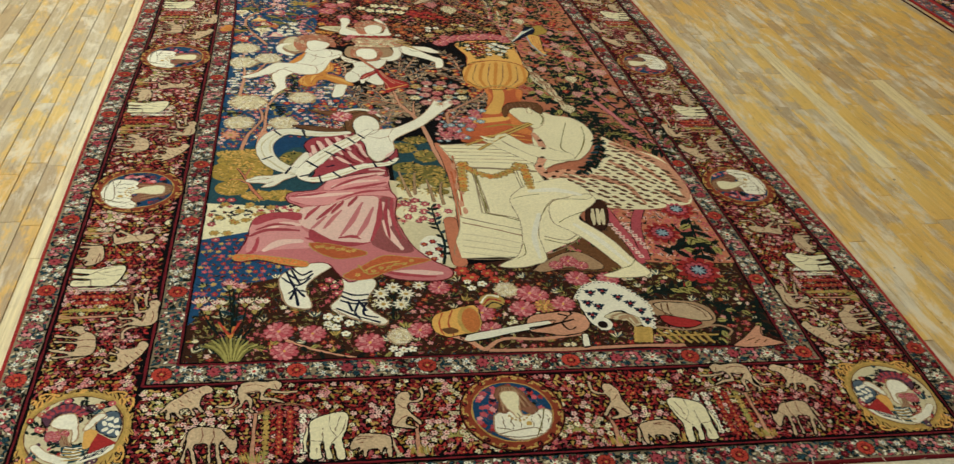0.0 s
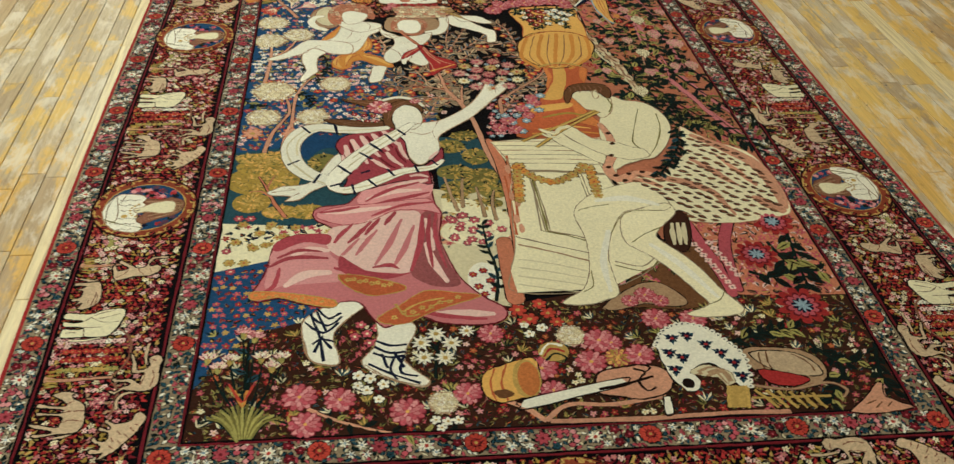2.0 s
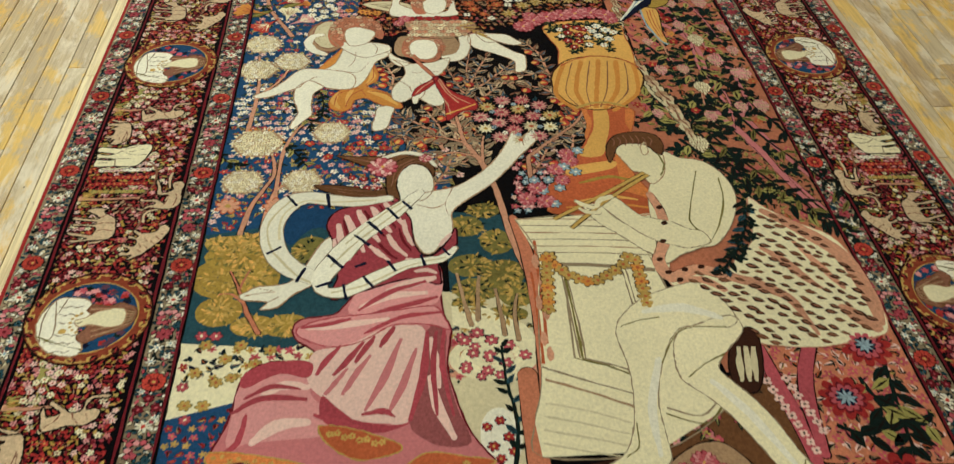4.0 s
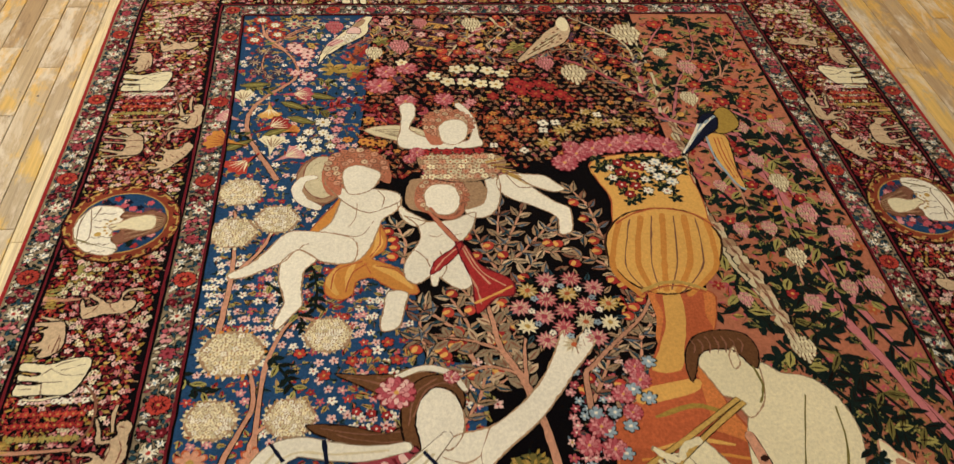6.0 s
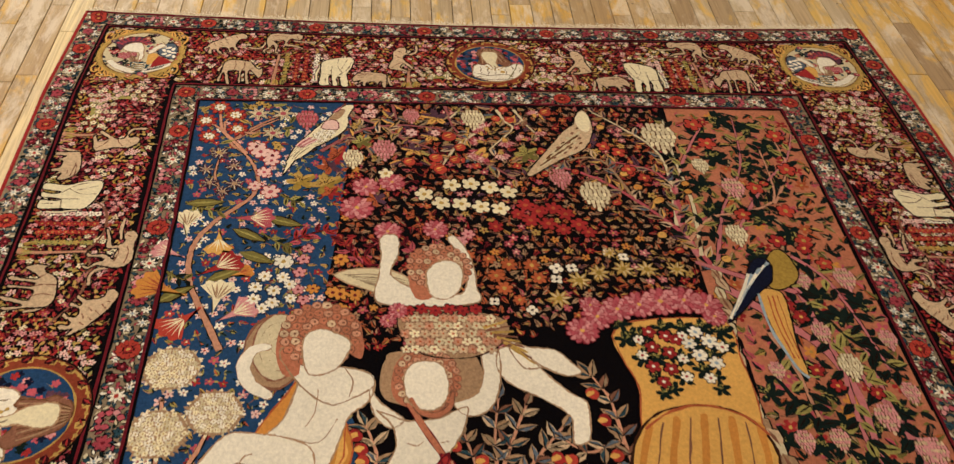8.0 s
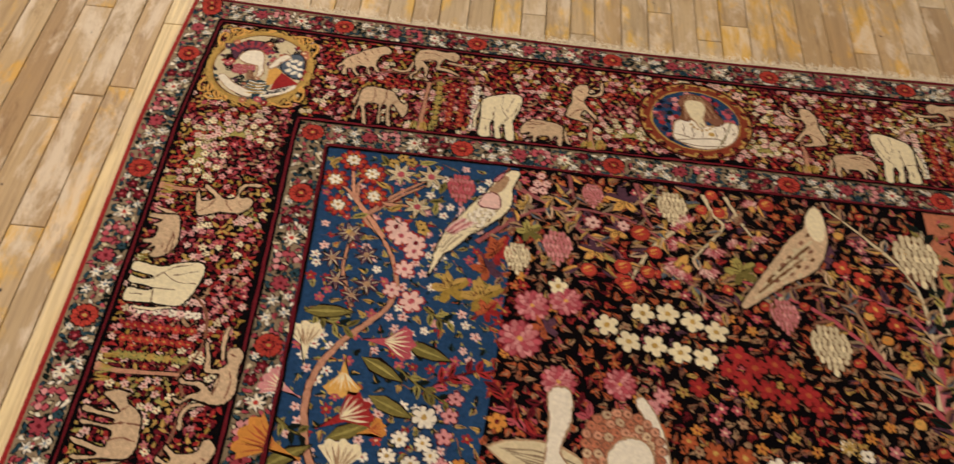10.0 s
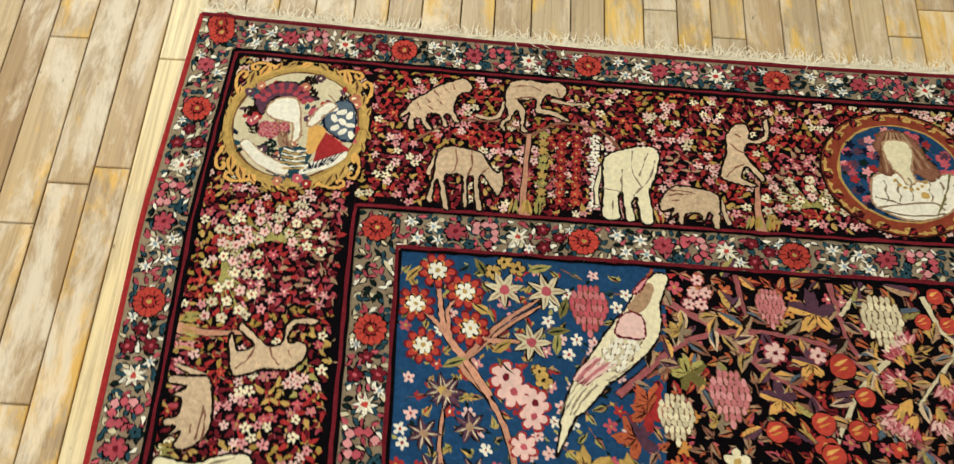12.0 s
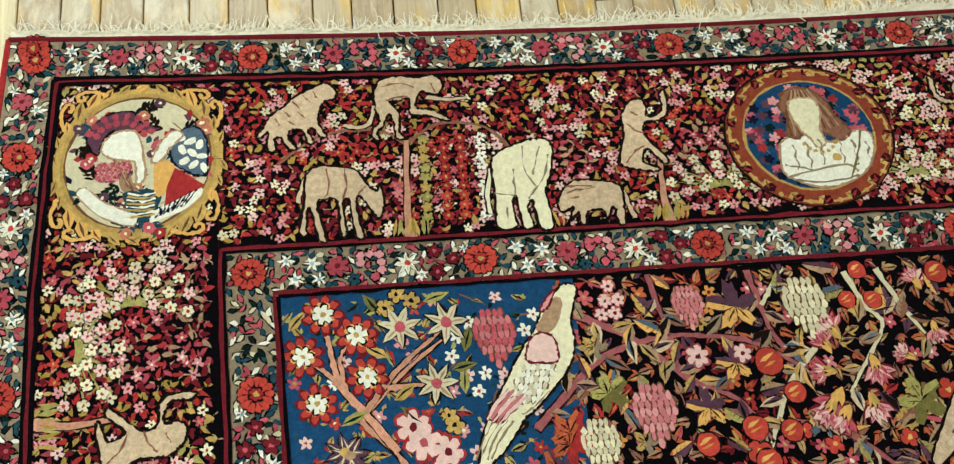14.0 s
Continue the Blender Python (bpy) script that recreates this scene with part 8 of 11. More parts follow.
# garland
for q in ((0.027, 0.94, 0.016), (0.025, 0.916, 0.016), (0.023, 0.893, 0.016), (0.022, 0.87, 0.016), (0.02, 0.847, 0.016), (0.018, 0.825, 0.016), (0.016, 0.803, 0.015), (0.014, 0.782, 0.015), (0.044, 0.918, 0.016), (0.058, 0.901, 0.016), (0.072, 0.885, 0.016), (0.092, 0.872, 0.016), (0.111, 0.864, 0.016), (0.134, 0.867, 0.016), (0.156, 0.88, 0.016), (0.178, 0.896, 0.016), (0.2, 0.916, 0.016), (0.23, 0.929, 0.016), (0.23, 0.905, 0.016), (0.23, 0.882, 0.016), (0.23, 0.859, 0.016), (0.229, 0.837, 0.016), (0.229, 0.814, 0.016), (0.229, 0.793, 0.015), (0.036, 0.948, 0.016), (0.214, 0.94, 0.016),):
    bloom(w, *q, R.choice(['gold', 'orange', 'gold']), 'rust', 5.8, 5, 'brown')
limb(w, 'terracotta', 4.9, (-0.035, 1.086, 0.019), (-0.016, 0.966, 0.028), (-0.008, 0.833, 0.031), (-0.006, 0.698, 0.036), (-0.009, 0.565, 0.039), edge='umber')
limb(w, 'rust', 5.05, (0.007, 1.002, 0.006), (0.004, 0.833, 0.008), (-0.002, 0.684, 0.007))
limb(w, 'rust', 5.05, (-0.011, 0.898, 0.005), (-0.011, 0.756, 0.006), (-0.015, 0.63, 0.006))
spot(w, 'salmon', 5.1, 0.002, 0.932, 0.008, 0.024, 0, 20)
spot(w, 'salmon', 5.1, 0.009, 0.865, 0.007, 0.023, 0, 20)
spot(w, 'salmon', 5.1, -0.005, 0.802, 0.007, 0.022, 0, 20)
spot(w, 'salmon', 5.1, 0.007, 0.771, 0.007, 0.021, 0, 20)
spot(w, 'salmon', 5.1, -0.006, 0.698, 0.007, 0.02, 0, 20)
spot(w, 'salmon', 5.1, 0.002, 0.656, 0.007, 0.019, 0, 20)
limb(w, 'terracotta', 4.9, (-0.05, 0.603, 0.039), (-0.05, 0.486, 0.041), (-0.048, 0.386, 0.042), edge='umber')
w.build('altar', 'cream fluted altar with a gold garland and a bark-brown post')

w = Weave()
# spotted hide
HIDE = [(0.548, 1.14), (0.577, 1.11), (0.636, 1.052), (0.715, 0.995), (0.744, 0.89), (0.745, 0.762), (0.727, 0.689), (0.646, 0.667), (0.571, 0.654), (0.493, 0.658), (0.43, 0.678), (0.395, 0.751), (0.365, 0.829), (0.301, 0.842), (0.28, 0.895), (0.309, 0.885), (0.362, 0.901), (0.421, 0.883), (0.463, 0.927), (0.52, 0.997)]
area(w, 'cream', 5.1, *HIDE, edge='salmon')
limb(w, 'salmon', 5.35, (0.572, 1.091, 0.019), (0.652, 1.014, 0.039), (0.717, 0.924, 0.043), (0.732, 0.793, 0.036), (0.724, 0.718, 0.023))
limb(w, 'salmon', 5.35, (0.43, 0.868, 0.025), (0.485, 0.843, 0.032), (0.545, 0.795, 0.024), (0.562, 0.734, 0.014), (0.574, 0.69, 0.009))
limb(w, 'salmon', 5.35, (0.53, 0.961, 0.01), (0.568, 0.917, 0.025), (0.601, 0.858, 0.02), (0.628, 0.826, 0.01))
limb(w, 'salmon', 5.35, (0.316, 0.853, 0.012), (0.366, 0.861, 0.02), (0.408, 0.828, 0.017))
limb(w, 'salmon', 5.35, (0.657, 0.763, 0.024), (0.683, 0.733, 0.04), (0.709, 0.703, 0.028))
limb(w, 'salmon', 5.35, (0.613, 0.978, 0.01), (0.651, 0.891, 0.02), (0.68, 0.825, 0.012))
limb(w, 'salmon', 5.9, (0.311, 1.162, 0.019), (0.324, 1.083, 0.024), (0.312, 0.999, 0.026), (0.283, 0.929, 0.028), (0.3, 0.87, 0.032), (0.361, 0.894, 0.03), (0.413, 0.877, 0.03), edge='umber', ew=0.002)
for j in range(26):
    for i in range(20):
        x, y = HIDE[0][0] - 0.2 + (i + 0.5 * (j % 2)) * 0.036 + R.uniform(-0.006, 0.006), HIDE[0][1] + 0.02 - j * 0.0215 + R.uniform(-0.004, 0.004)
        if inside(x - 0.016, y + 0.003, HIDE) and inside(x + 0.022, y - 0.008, HIDE):
            a, k = R.uniform(-0.75, -0.2), R.uniform(0.75, 1.1)
            leaf(w, 'brown' if R.random() < 0.7 else 'sepia', 6.0, x - 0.014, y + 0.004, 0.031 * k, 0.0145 * k, a)
            leaf(w, 'bark', 6.2, x - 0.01, y + 0.003, 0.022 * k, 0.0065 * k, a)
spot(w, 'brown', 6.3, 0.324, 1.112, 0.009, 0.008, 0.5, 8)
spot(w, 'brown', 6.3, 0.324, 1.054, 0.009, 0.008, 0.5, 8)
spot(w, 'brown', 6.3, 0.307, 0.99, 0.009, 0.007, 0.5, 8)
spot(w, 'brown', 6.3, 0.286, 0.929, 0.009, 0.007, 0.5, 8)
spot(w, 'brown', 6.3, 0.297, 0.886, 0.009, 0.007, 0.5, 8)
spot(w, 'brown', 6.3, 0.336, 0.894, 0.009, 0.007, 0.5, 8)
spot(w, 'brown', 6.3, 0.375, 0.901, 0.009, 0.007, 0.5, 8)
spot(w, 'brown', 6.3, 0.407, 0.877, 0.009, 0.007, 0.5, 8)
spot(w, 'brown', 6.3, 0.317, 0.861, 0.009, 0.007, 0.5, 8)
w.build('spotted_hide', 'salmon and cream hide with brown spots')

w = Weave()
# plain seated shape
area(w, 'cream', 5.6, (0.37, 1.339), (0.417, 1.31), (0.472, 1.294), (0.508, 1.248), (0.524, 1.177), (0.512, 1.107), (0.48, 1.037), (0.431, 0.976), (0.394, 0.966), (0.337, 0.941), (0.3, 0.915), (0.284, 0.95), (0.291, 1.024), (0.302, 1.138), (0.326, 1.22), edge='taupe', ew=0.0024)
area(w, 'cream', 5.7, (0.254, 1.356), (0.261, 1.324), (0.275, 1.288), (0.287, 1.258), (0.306, 1.249), (0.313, 1.224), (0.328, 1.203), (0.365, 1.245), (0.377, 1.328), (0.34, 1.367), (0.293, 1.374), edge='tan', ew=0.003)
area(w, 'cream', 5.95, (0.326, 1.36), (0.342, 1.379), (0.343, 1.337), (0.328, 1.324), edge='tan', ew=0.003)
area(w, 'sepia', 5.9, (0.231, 1.324), (0.241, 1.374), (0.269, 1.412), (0.317, 1.426), (0.37, 1.416), (0.389, 1.374), (0.376, 1.324), (0.358, 1.337), (0.34, 1.369), (0.296, 1.374), (0.267, 1.36), (0.248, 1.315), (0.235, 1.293), edge='umber', ew=0.003)
line(w, 'bark', 6.0, 0.003, (0.256, 1.402), (0.262, 1.388), (0.256, 1.365))
line(w, 'bark', 6.0, 0.003, (0.272, 1.402), (0.279, 1.388), (0.272, 1.365))
line(w, 'bark', 6.0, 0.003, (0.29, 1.409), (0.295, 1.388), (0.288, 1.365))
line(w, 'bark', 6.0, 0.003, (0.307, 1.409), (0.312, 1.388), (0.305, 1.365))
line(w, 'bark', 6.0, 0.003, (0.323, 1.409), (0.328, 1.388), (0.321, 1.365))
line(w, 'bark', 6.0, 0.003, (0.339, 1.402), (0.345, 1.388), (0.338, 1.365))
line(w, 'bark', 6.0, 0.003, (0.355, 1.402), (0.362, 1.388), (0.354, 1.365))
area(w, 'cream', 6.1, (0.419, 0.983), (0.368, 0.966), (0.331, 0.974), (0.278, 1.003), (0.228, 1.058), (0.195, 1.104), (0.183, 1.139), (0.209, 1.163), (0.236, 1.139), (0.273, 1.084), (0.336, 1.061), (0.378, 1.031), (0.405, 1.023), edge='taupe', ew=0.0024)
area(w, 'cream', 5.9, (0.276, 0.946), (0.23, 0.992), (0.185, 1.04), (0.156, 1.077), (0.14, 1.124), (0.179, 1.127), (0.207, 1.081), (0.251, 1.036), (0.289, 1.013), edge='taupe', ew=0.0024)
line(w, 'olive', 6.3, 0.0035, (0.448, 1.253), (0.415, 1.157), (0.388, 1.064), (0.4, 1.023))
line(w, 'olive', 6.3, 0.0035, (0.498, 1.223), (0.488, 1.137), (0.452, 1.041), (0.417, 0.983))
line(w, 'olive', 6.3, 0.0035, (0.365, 1.328), (0.372, 1.279), (0.355, 1.236))
line(w, 'umber', 6.4, 0.013, (0.323, 1.241), (0.201, 1.143), (0.1, 1.042))
line(w, 'gold', 6.5, 0.0095, (0.323, 1.241), (0.201, 1.143), (0.1, 1.042))
line(w, 'umber', 6.4, 0.013, (0.314, 1.249), (0.182, 1.155), (0.063, 1.076))
line(w, 'gold', 6.5, 0.0095, (0.314, 1.249), (0.182, 1.155), (0.063, 1.076))
limb(w, 'cream', 6.6, (0.211, 1.155, 0.017), (0.184, 1.143, 0.015), (0.172, 1.119, 0.011), edge='taupe', ew=0.0024)
limb(w, 'cream', 6.6, (0.162, 1.116, 0.015), (0.141, 1.127, 0.013), (0.124, 1.143, 0.008), edge='taupe', ew=0.0024)
limb(w, 'cream', 6.6, (0.172, 1.096, 0.013), (0.143, 1.1, 0.011), (0.128, 1.116, 0.006), edge='taupe', ew=0.0024)
area(w, 'cream', 5.7, (0.293, 0.84), (0.354, 0.852), (0.388, 0.812), (0.413, 0.742), (0.383, 0.716), (0.312, 0.722), (0.272, 0.705), (0.231, 0.632), (0.201, 0.534), (0.198, 0.463), (0.197, 0.391), (0.167, 0.371), (0.114, 0.355), (0.06, 0.362), (0.078, 0.383), (0.114, 0.409), (0.141, 0.471), (0.154, 0.561), (0.155, 0.631), (0.146, 0.7), (0.161, 0.748), (0.215, 0.803), edge='taupe', ew=0.0024)
area(w, 'cream', 5.65, (0.276, 0.705), (0.323, 0.727), (0.401, 0.749), (0.415, 0.704), (0.36, 0.642), (0.34, 0.599), (0.374, 0.549), (0.415, 0.475), (0.439, 0.405), (0.461, 0.359), (0.477, 0.328), (0.461, 0.304), (0.379, 0.298), (0.339, 0.311), (0.372, 0.326), (0.4, 0.343), (0.387, 0.377), (0.339, 0.477), (0.294, 0.539), (0.257, 0.58), (0.255, 0.642), edge='taupe', ew=0.0024)
line(w, 'olive', 6.0, 0.003, (0.383, 0.716), (0.312, 0.719), (0.267, 0.694), (0.226, 0.622))
line(w, 'olive', 6.0, 0.003, (0.36, 0.642), (0.313, 0.618), (0.273, 0.584))
line(w, 'olive', 6.0, 0.003, (0.16, 0.726), (0.196, 0.741), (0.247, 0.75))
line(w, 'olive', 6.0, 0.003, (0.115, 0.4), (0.141, 0.421), (0.147, 0.477))
line(w, 'olive', 6.0, 0.003, (0.4, 0.343), (0.432, 0.357), (0.447, 0.382))
limb(w, 'ivory', 5.9, (0.221, 0.633, 0.012), (0.184, 0.511, 0.019), (0.179, 0.401, 0.009))
limb(w, 'ivory', 5.9, (0.317, 0.572, 0.012), (0.372, 0.487, 0.019), (0.427, 0.366, 0.009))
limb(w, 'ivory', 5.9, (0.218, 0.768, 0.013), (0.302, 0.776, 0.026), (0.377, 0.744, 0.013))
area(w, 'brown', 5.2, (0.374, 0.657), (0.422, 0.714), (0.443, 0.697), (0.435, 0.622), (0.407, 0.548), (0.375, 0.544), (0.358, 0.585), edge='umber', ew=0.003)
limb(w, 'bone', 5.4, (0.394, 0.661, 0.008), (0.384, 0.612, 0.014), (0.377, 0.569, 0.006))
limb(w, 'bone', 5.4, (0.41, 0.661, 0.008), (0.4, 0.611, 0.014), (0.393, 0.568, 0.006))
limb(w, 'bone', 5.4, (0.425, 0.66, 0.008), (0.414, 0.611, 0.014), (0.407, 0.568, 0.006))
w.build('woven_shape', 'plain cream seated shape with two gold pipes')

w = Weave()
area(w, 'tangerine', 4.9, (0.2, 1.567), (0.279, 1.567), (0.262, 1.486), (0.242, 1.396), (0.188, 1.397), (0.202, 1.473))
area(w, 'amber', 5.0, (0.148, 1.983), (0.215, 2.023), (0.381, 2.023), (0.395, 1.934), (0.389, 1.764), (0.28, 1.798), (0.172, 1.756), (0.178, 1.86), edge='rust')
area(w, 'amber', 5.1, (0.15, 1.74), (0.204, 1.798), (0.29, 1.815), (0.367, 1.789), (0.404, 1.722), (0.388, 1.643), (0.334, 1.569), (0.263, 1.534), (0.207, 1.542), (0.157, 1.585), (0.133, 1.66), edge='brown', ew=0.005)
limb(w, 'orange', 5.3, (0.181, 1.769, 0.014), (0.152, 1.685, 0.013), (0.14, 1.605, 0.013), (0.186, 1.531, 0.013))
line(w, 'bark', 5.5, 0.003, (0.208, 1.778), (0.182, 1.693), (0.169, 1.613), (0.2, 1.538))
limb(w, 'orange', 5.3, (0.235, 1.785, 0.014), (0.212, 1.699, 0.013), (0.198, 1.618, 0.013), (0.214, 1.543, 0.013))
line(w, 'bark', 5.5, 0.003, (0.262, 1.788), (0.242, 1.702), (0.227, 1.622), (0.227, 1.546))
limb(w, 'orange', 5.3, (0.288, 1.79, 0.014), (0.271, 1.703, 0.013), (0.255, 1.623, 0.013), (0.241, 1.547, 0.013))
line(w, 'bark', 5.5, 0.003, (0.314, 1.788), (0.3, 1.702), (0.283, 1.621), (0.253, 1.546))
limb(w, 'orange', 5.3, (0.339, 1.784, 0.014), (0.328, 1.698, 0.014), (0.311, 1.618, 0.013), (0.266, 1.542, 0.013))
line(w, 'bark', 5.5, 0.003, (0.364, 1.778), (0.356, 1.692), (0.338, 1.612), (0.277, 1.537))
limb(w, 'orange', 5.3, (0.388, 1.769, 0.014), (0.383, 1.684, 0.013), (0.364, 1.604, 0.013), (0.289, 1.53, 0.013))
line(w, 'rust', 5.6, 0.005, (0.173, 1.764), (0.23, 1.803), (0.296, 1.815), (0.367, 1.789), (0.401, 1.747))
line(w, 'gold', 5.6, 0.009, (0.184, 1.542), (0.235, 1.567), (0.282, 1.566), (0.329, 1.543))
line(w, 'rust', 5.7, 0.004, (0.183, 1.533), (0.233, 1.555), (0.279, 1.555), (0.327, 1.535))
area(w, 'tangerine', 4.85, (0.237, 1.532), (0.34, 1.532), (0.312, 1.418), (0.28, 1.313), (0.294, 1.225), (0.327, 1.152), (0.325, 1.089), (0.07, 1.097), (0.079, 1.154), (0.158, 1.22), (0.208, 1.314), (0.234, 1.419), edge='rust')
area(w, 'rust', 4.95, (0.07, 1.099), (0.092, 1.158), (0.161, 1.19), (0.229, 1.182), (0.296, 1.152), (0.323, 1.093))
# foot of the vase and the orange drapery under it
area(w, 'rust', 4.97, (0.219, 1.55), (0.217, 1.471), (0.194, 1.407), (0.164, 1.346), (0.142, 1.296), (0.118, 1.256), (0.067, 1.202), (0.06, 1.15), (0.23, 1.15), (0.249, 1.269), (0.25, 1.345), (0.271, 1.415), (0.312, 1.429), (0.308, 1.47), (0.313, 1.55))
area(w, 'amber', 5.0, (0.233, 1.54), (0.267, 1.54), (0.261, 1.452), (0.24, 1.38), (0.219, 1.325), (0.163, 1.326), (0.188, 1.381), (0.218, 1.453))
area(w, 'amber', 5.0, (0.131, 1.277), (0.24, 1.302), (0.237, 1.269), (0.125, 1.244))
branch(w, 'salmon', 0.012, (0.025, 1.203), (0.028, 1.315), (0.044, 1.34), (0.083, 1.383), (0.137, 1.436), (0.179, 1.482), (0.208, 1.545), layer=4.3)
limb(w, 'mustard', 5.05, (0.143, 1.211, 0.007), (0.223, 1.236, 0.013), (0.276, 1.219, 0.006))
limb(w, 'amber', 5.1, (0.121, 1.138, 0.007), (0.212, 1.157, 0.011), (0.278, 1.142, 0.005))
limb(w, 'orange', 5.12, (0.098, 1.118, 0.005), (0.208, 1.129, 0.008), (0.3, 1.112, 0.005))
# flowers of the vase
for q in ((0.091, 1.996, 0.033), (0.127, 2.033, 0.033), (0.172, 2.054, 0.033), (0.22, 2.066, 0.034), (0.266, 2.075, 0.037), (0.316, 2.079, 0.037), (0.36, 2.065, 0.034), (0.118, 2.064, 0.022), (0.37, 2.034, 0.025),):
    peony(w, *q, layer=6)
for q in ((0.173, 1.973, 0.024), (0.209, 1.983, 0.024), (0.253, 2.003, 0.025), (0.294, 2.003, 0.025), (0.335, 2.003, 0.025), (0.374, 1.993, 0.025), (0.279, 1.925, 0.024), (0.199, 1.925, 0.024), (0.313, 1.897, 0.024), (0.224, 1.842, 0.018), (0.336, 1.851, 0.018), (0.27, 1.878, 0.021), (0.225, 1.925, 0.024), (0.372, 1.954, 0.022),):
    vine_leaf(w, *q, 0.4, "green", "lime", 5.8)
for q in ((0.2, 1.973, 0.012), (0.279, 1.925, 0.012), (0.277, 1.882, 0.013), (0.2, 1.934, 0.012), (0.322, 1.878, 0.013), (0.365, 1.954, 0.014), (0.29, 1.983, 0.012),):
    bloom(w, *q, 'ivory', 'red', 6.25, 6, 'umber')
for q in ((0.188, 1.983, 0.022), (0.217, 1.954, 0.022), (0.254, 1.934, 0.021), (0.311, 1.954, 0.022), (0.341, 1.934, 0.021), (0.217, 1.878, 0.018), (0.245, 1.851, 0.018), (0.335, 1.878, 0.018), (0.172, 2.013, 0.022),):
    vine_leaf(w, *q, 1.2, "green", "lime", 5.9)
for q in ((0.224, 1.993, 0.015), (0.224, 1.954, 0.015), (0.256, 1.983, 0.015), (0.255, 1.94, 0.015), (0.216, 1.906, 0.015), (0.25, 1.9, 0.015), (0.229, 1.869, 0.014), (0.275, 1.973, 0.014),):
    bloom(w, *q, 'red', 'ivory', 6.3, 5, 'umber')
for q in ((0.319, 1.993, 0.016), (0.342, 1.969, 0.018), (0.314, 1.934, 0.016), (0.343, 1.915, 0.016), (0.3, 1.963, 0.015),):
    bloom(w, *q, 'ivory', 'sky', 6.3, 6, 'navy')
w.build('vase', 'amber ribbed vase with pink and red flowers')


def leafy(w, stem):
    """Pairs of grey-brown leaves along a stem, with a lighter midrib."""
    for (xa, ya), (xb, yb) in zip(stem, stem[1:]):
        way = math.atan2(yb - ya, xb - xa)
        for j in range(max(2, int(math.hypot(xb - xa, yb - ya) / 0.024))):
            t = (j + 0.5) / max(2, int(math.hypot(xb - xa, yb - ya) / 0.024))
            for s in (-1, 1):
                a = way + s * R.uniform(0.6, 1.0)
                x, y = xa + (xb - xa) * t + 0.008 * math.cos(a), ya + (yb - ya) * t + 0.008 * math.sin(a)
                l = R.uniform(0.03, 0.042)
                leaf(w, R.choice(('taupe', 'beige', 'taupe')), 4.1, x, y, l, 0.017, a)
                leaf(w, 'bark', 4.2, x, y, l * 0.8, 0.004, a)


w = Weave()
# dark tree behind the bouquet: pale stems with paired leaves
STEM = [(-0.085, 1.275), (-0.103, 1.332), (-0.132, 1.396), (-0.142, 1.471), (-0.151, 1.524)]
branch(w, 'salmon', 0.016, *STEM, layer=4.3)
leafy(w, STEM)
STEM = [(-0.09, 1.308), (-0.083, 1.403), (-0.062, 1.47)]
branch(w, 'salmon', 0.008, *STEM, layer=4.3)
leafy(w, STEM)
STEM = [(-0.133, 1.391), (-0.19, 1.418), (-0.243, 1.426)]
branch(w, 'salmon', 0.008, *STEM, layer=4.3)
leafy(w, STEM)
STEM = [(-0.108, 1.332), (-0.165, 1.349), (-0.218, 1.326)]
branch(w, 'salmon', 0.008, *STEM, layer=4.3)
leafy(w, STEM)
w.build('dark_tree', 'pale stems with paired grey-brown leaves')

w = Weave()
# bouquet
BX, BY, BR = 0.014, 1.494, 0.119
spot(w, 'black', 5.0, BX, BY, BR, BR, 0, 20)
for i in range(26):
    a = math.tau * i / 26
    leaf(w, ("green", "teal", "tan")[i % 3], 5.1, BX + BR * 0.85 * math.cos(a), BY + BR * 0.85 * math.sin(a), 0.03, 0.011, a + 0.3, "umber")
for k, n in ((0.8, 11), (0.42, 6), (0.0, 1)):
    for i in range(n):
        a = math.tau * (i + 0.3) / n
        x, y = BX + k * BR * math.cos(a), BY + k * BR * math.sin(a)
        kind = (i + n) % 4
        if kind == 3:
            lily(w, x, y, 0.025, "gold" if y > BY else "bone", "rust", 5.35, 11)
        elif kind == 1 and k > 0.5 and y < BY:
            lily(w, x, y, 0.024, "cream", "gold", 5.35, 10)
        else:
            lily(w, x, y, 0.026, "dusty" if i % 2 else "rose", "crimson", 5.4, 12)
for i in range(12):
    a = math.tau * i / 12
    bloom(w, BX + 0.6 * BR * math.cos(a), BY + 0.6 * BR * math.sin(a), 0.0085, ("ivory", "sky")[i % 2], "navy", 5.95, 5, 'navy')
for q in ((0.132, 1.303, 0.023), (0.093, 1.27, 0.023), (0.037, 1.195, 0.025), (0.007, 1.155, 0.024), (0.054, 1.144, 0.024), (0.128, 1.337, 0.02), (0.103, 1.226, 0.02),):
    peony(w, *q, layer=5.3)
for q in ((0.159, 1.348, 0.016), (0.115, 1.281, 0.016), (0.068, 1.227, 0.015), (0.033, 1.227, 0.015), (0.05, 1.185, 0.015), (0.093, 1.195, 0.015), (0.141, 1.258, 0.016), (0.073, 1.134, 0.015),):
    bloom(w, *q, 'sky', 'ivory', 5.5, 6, 'green')
w.build('bouquet', 'round bouquet of pink, gold and cream flowers')

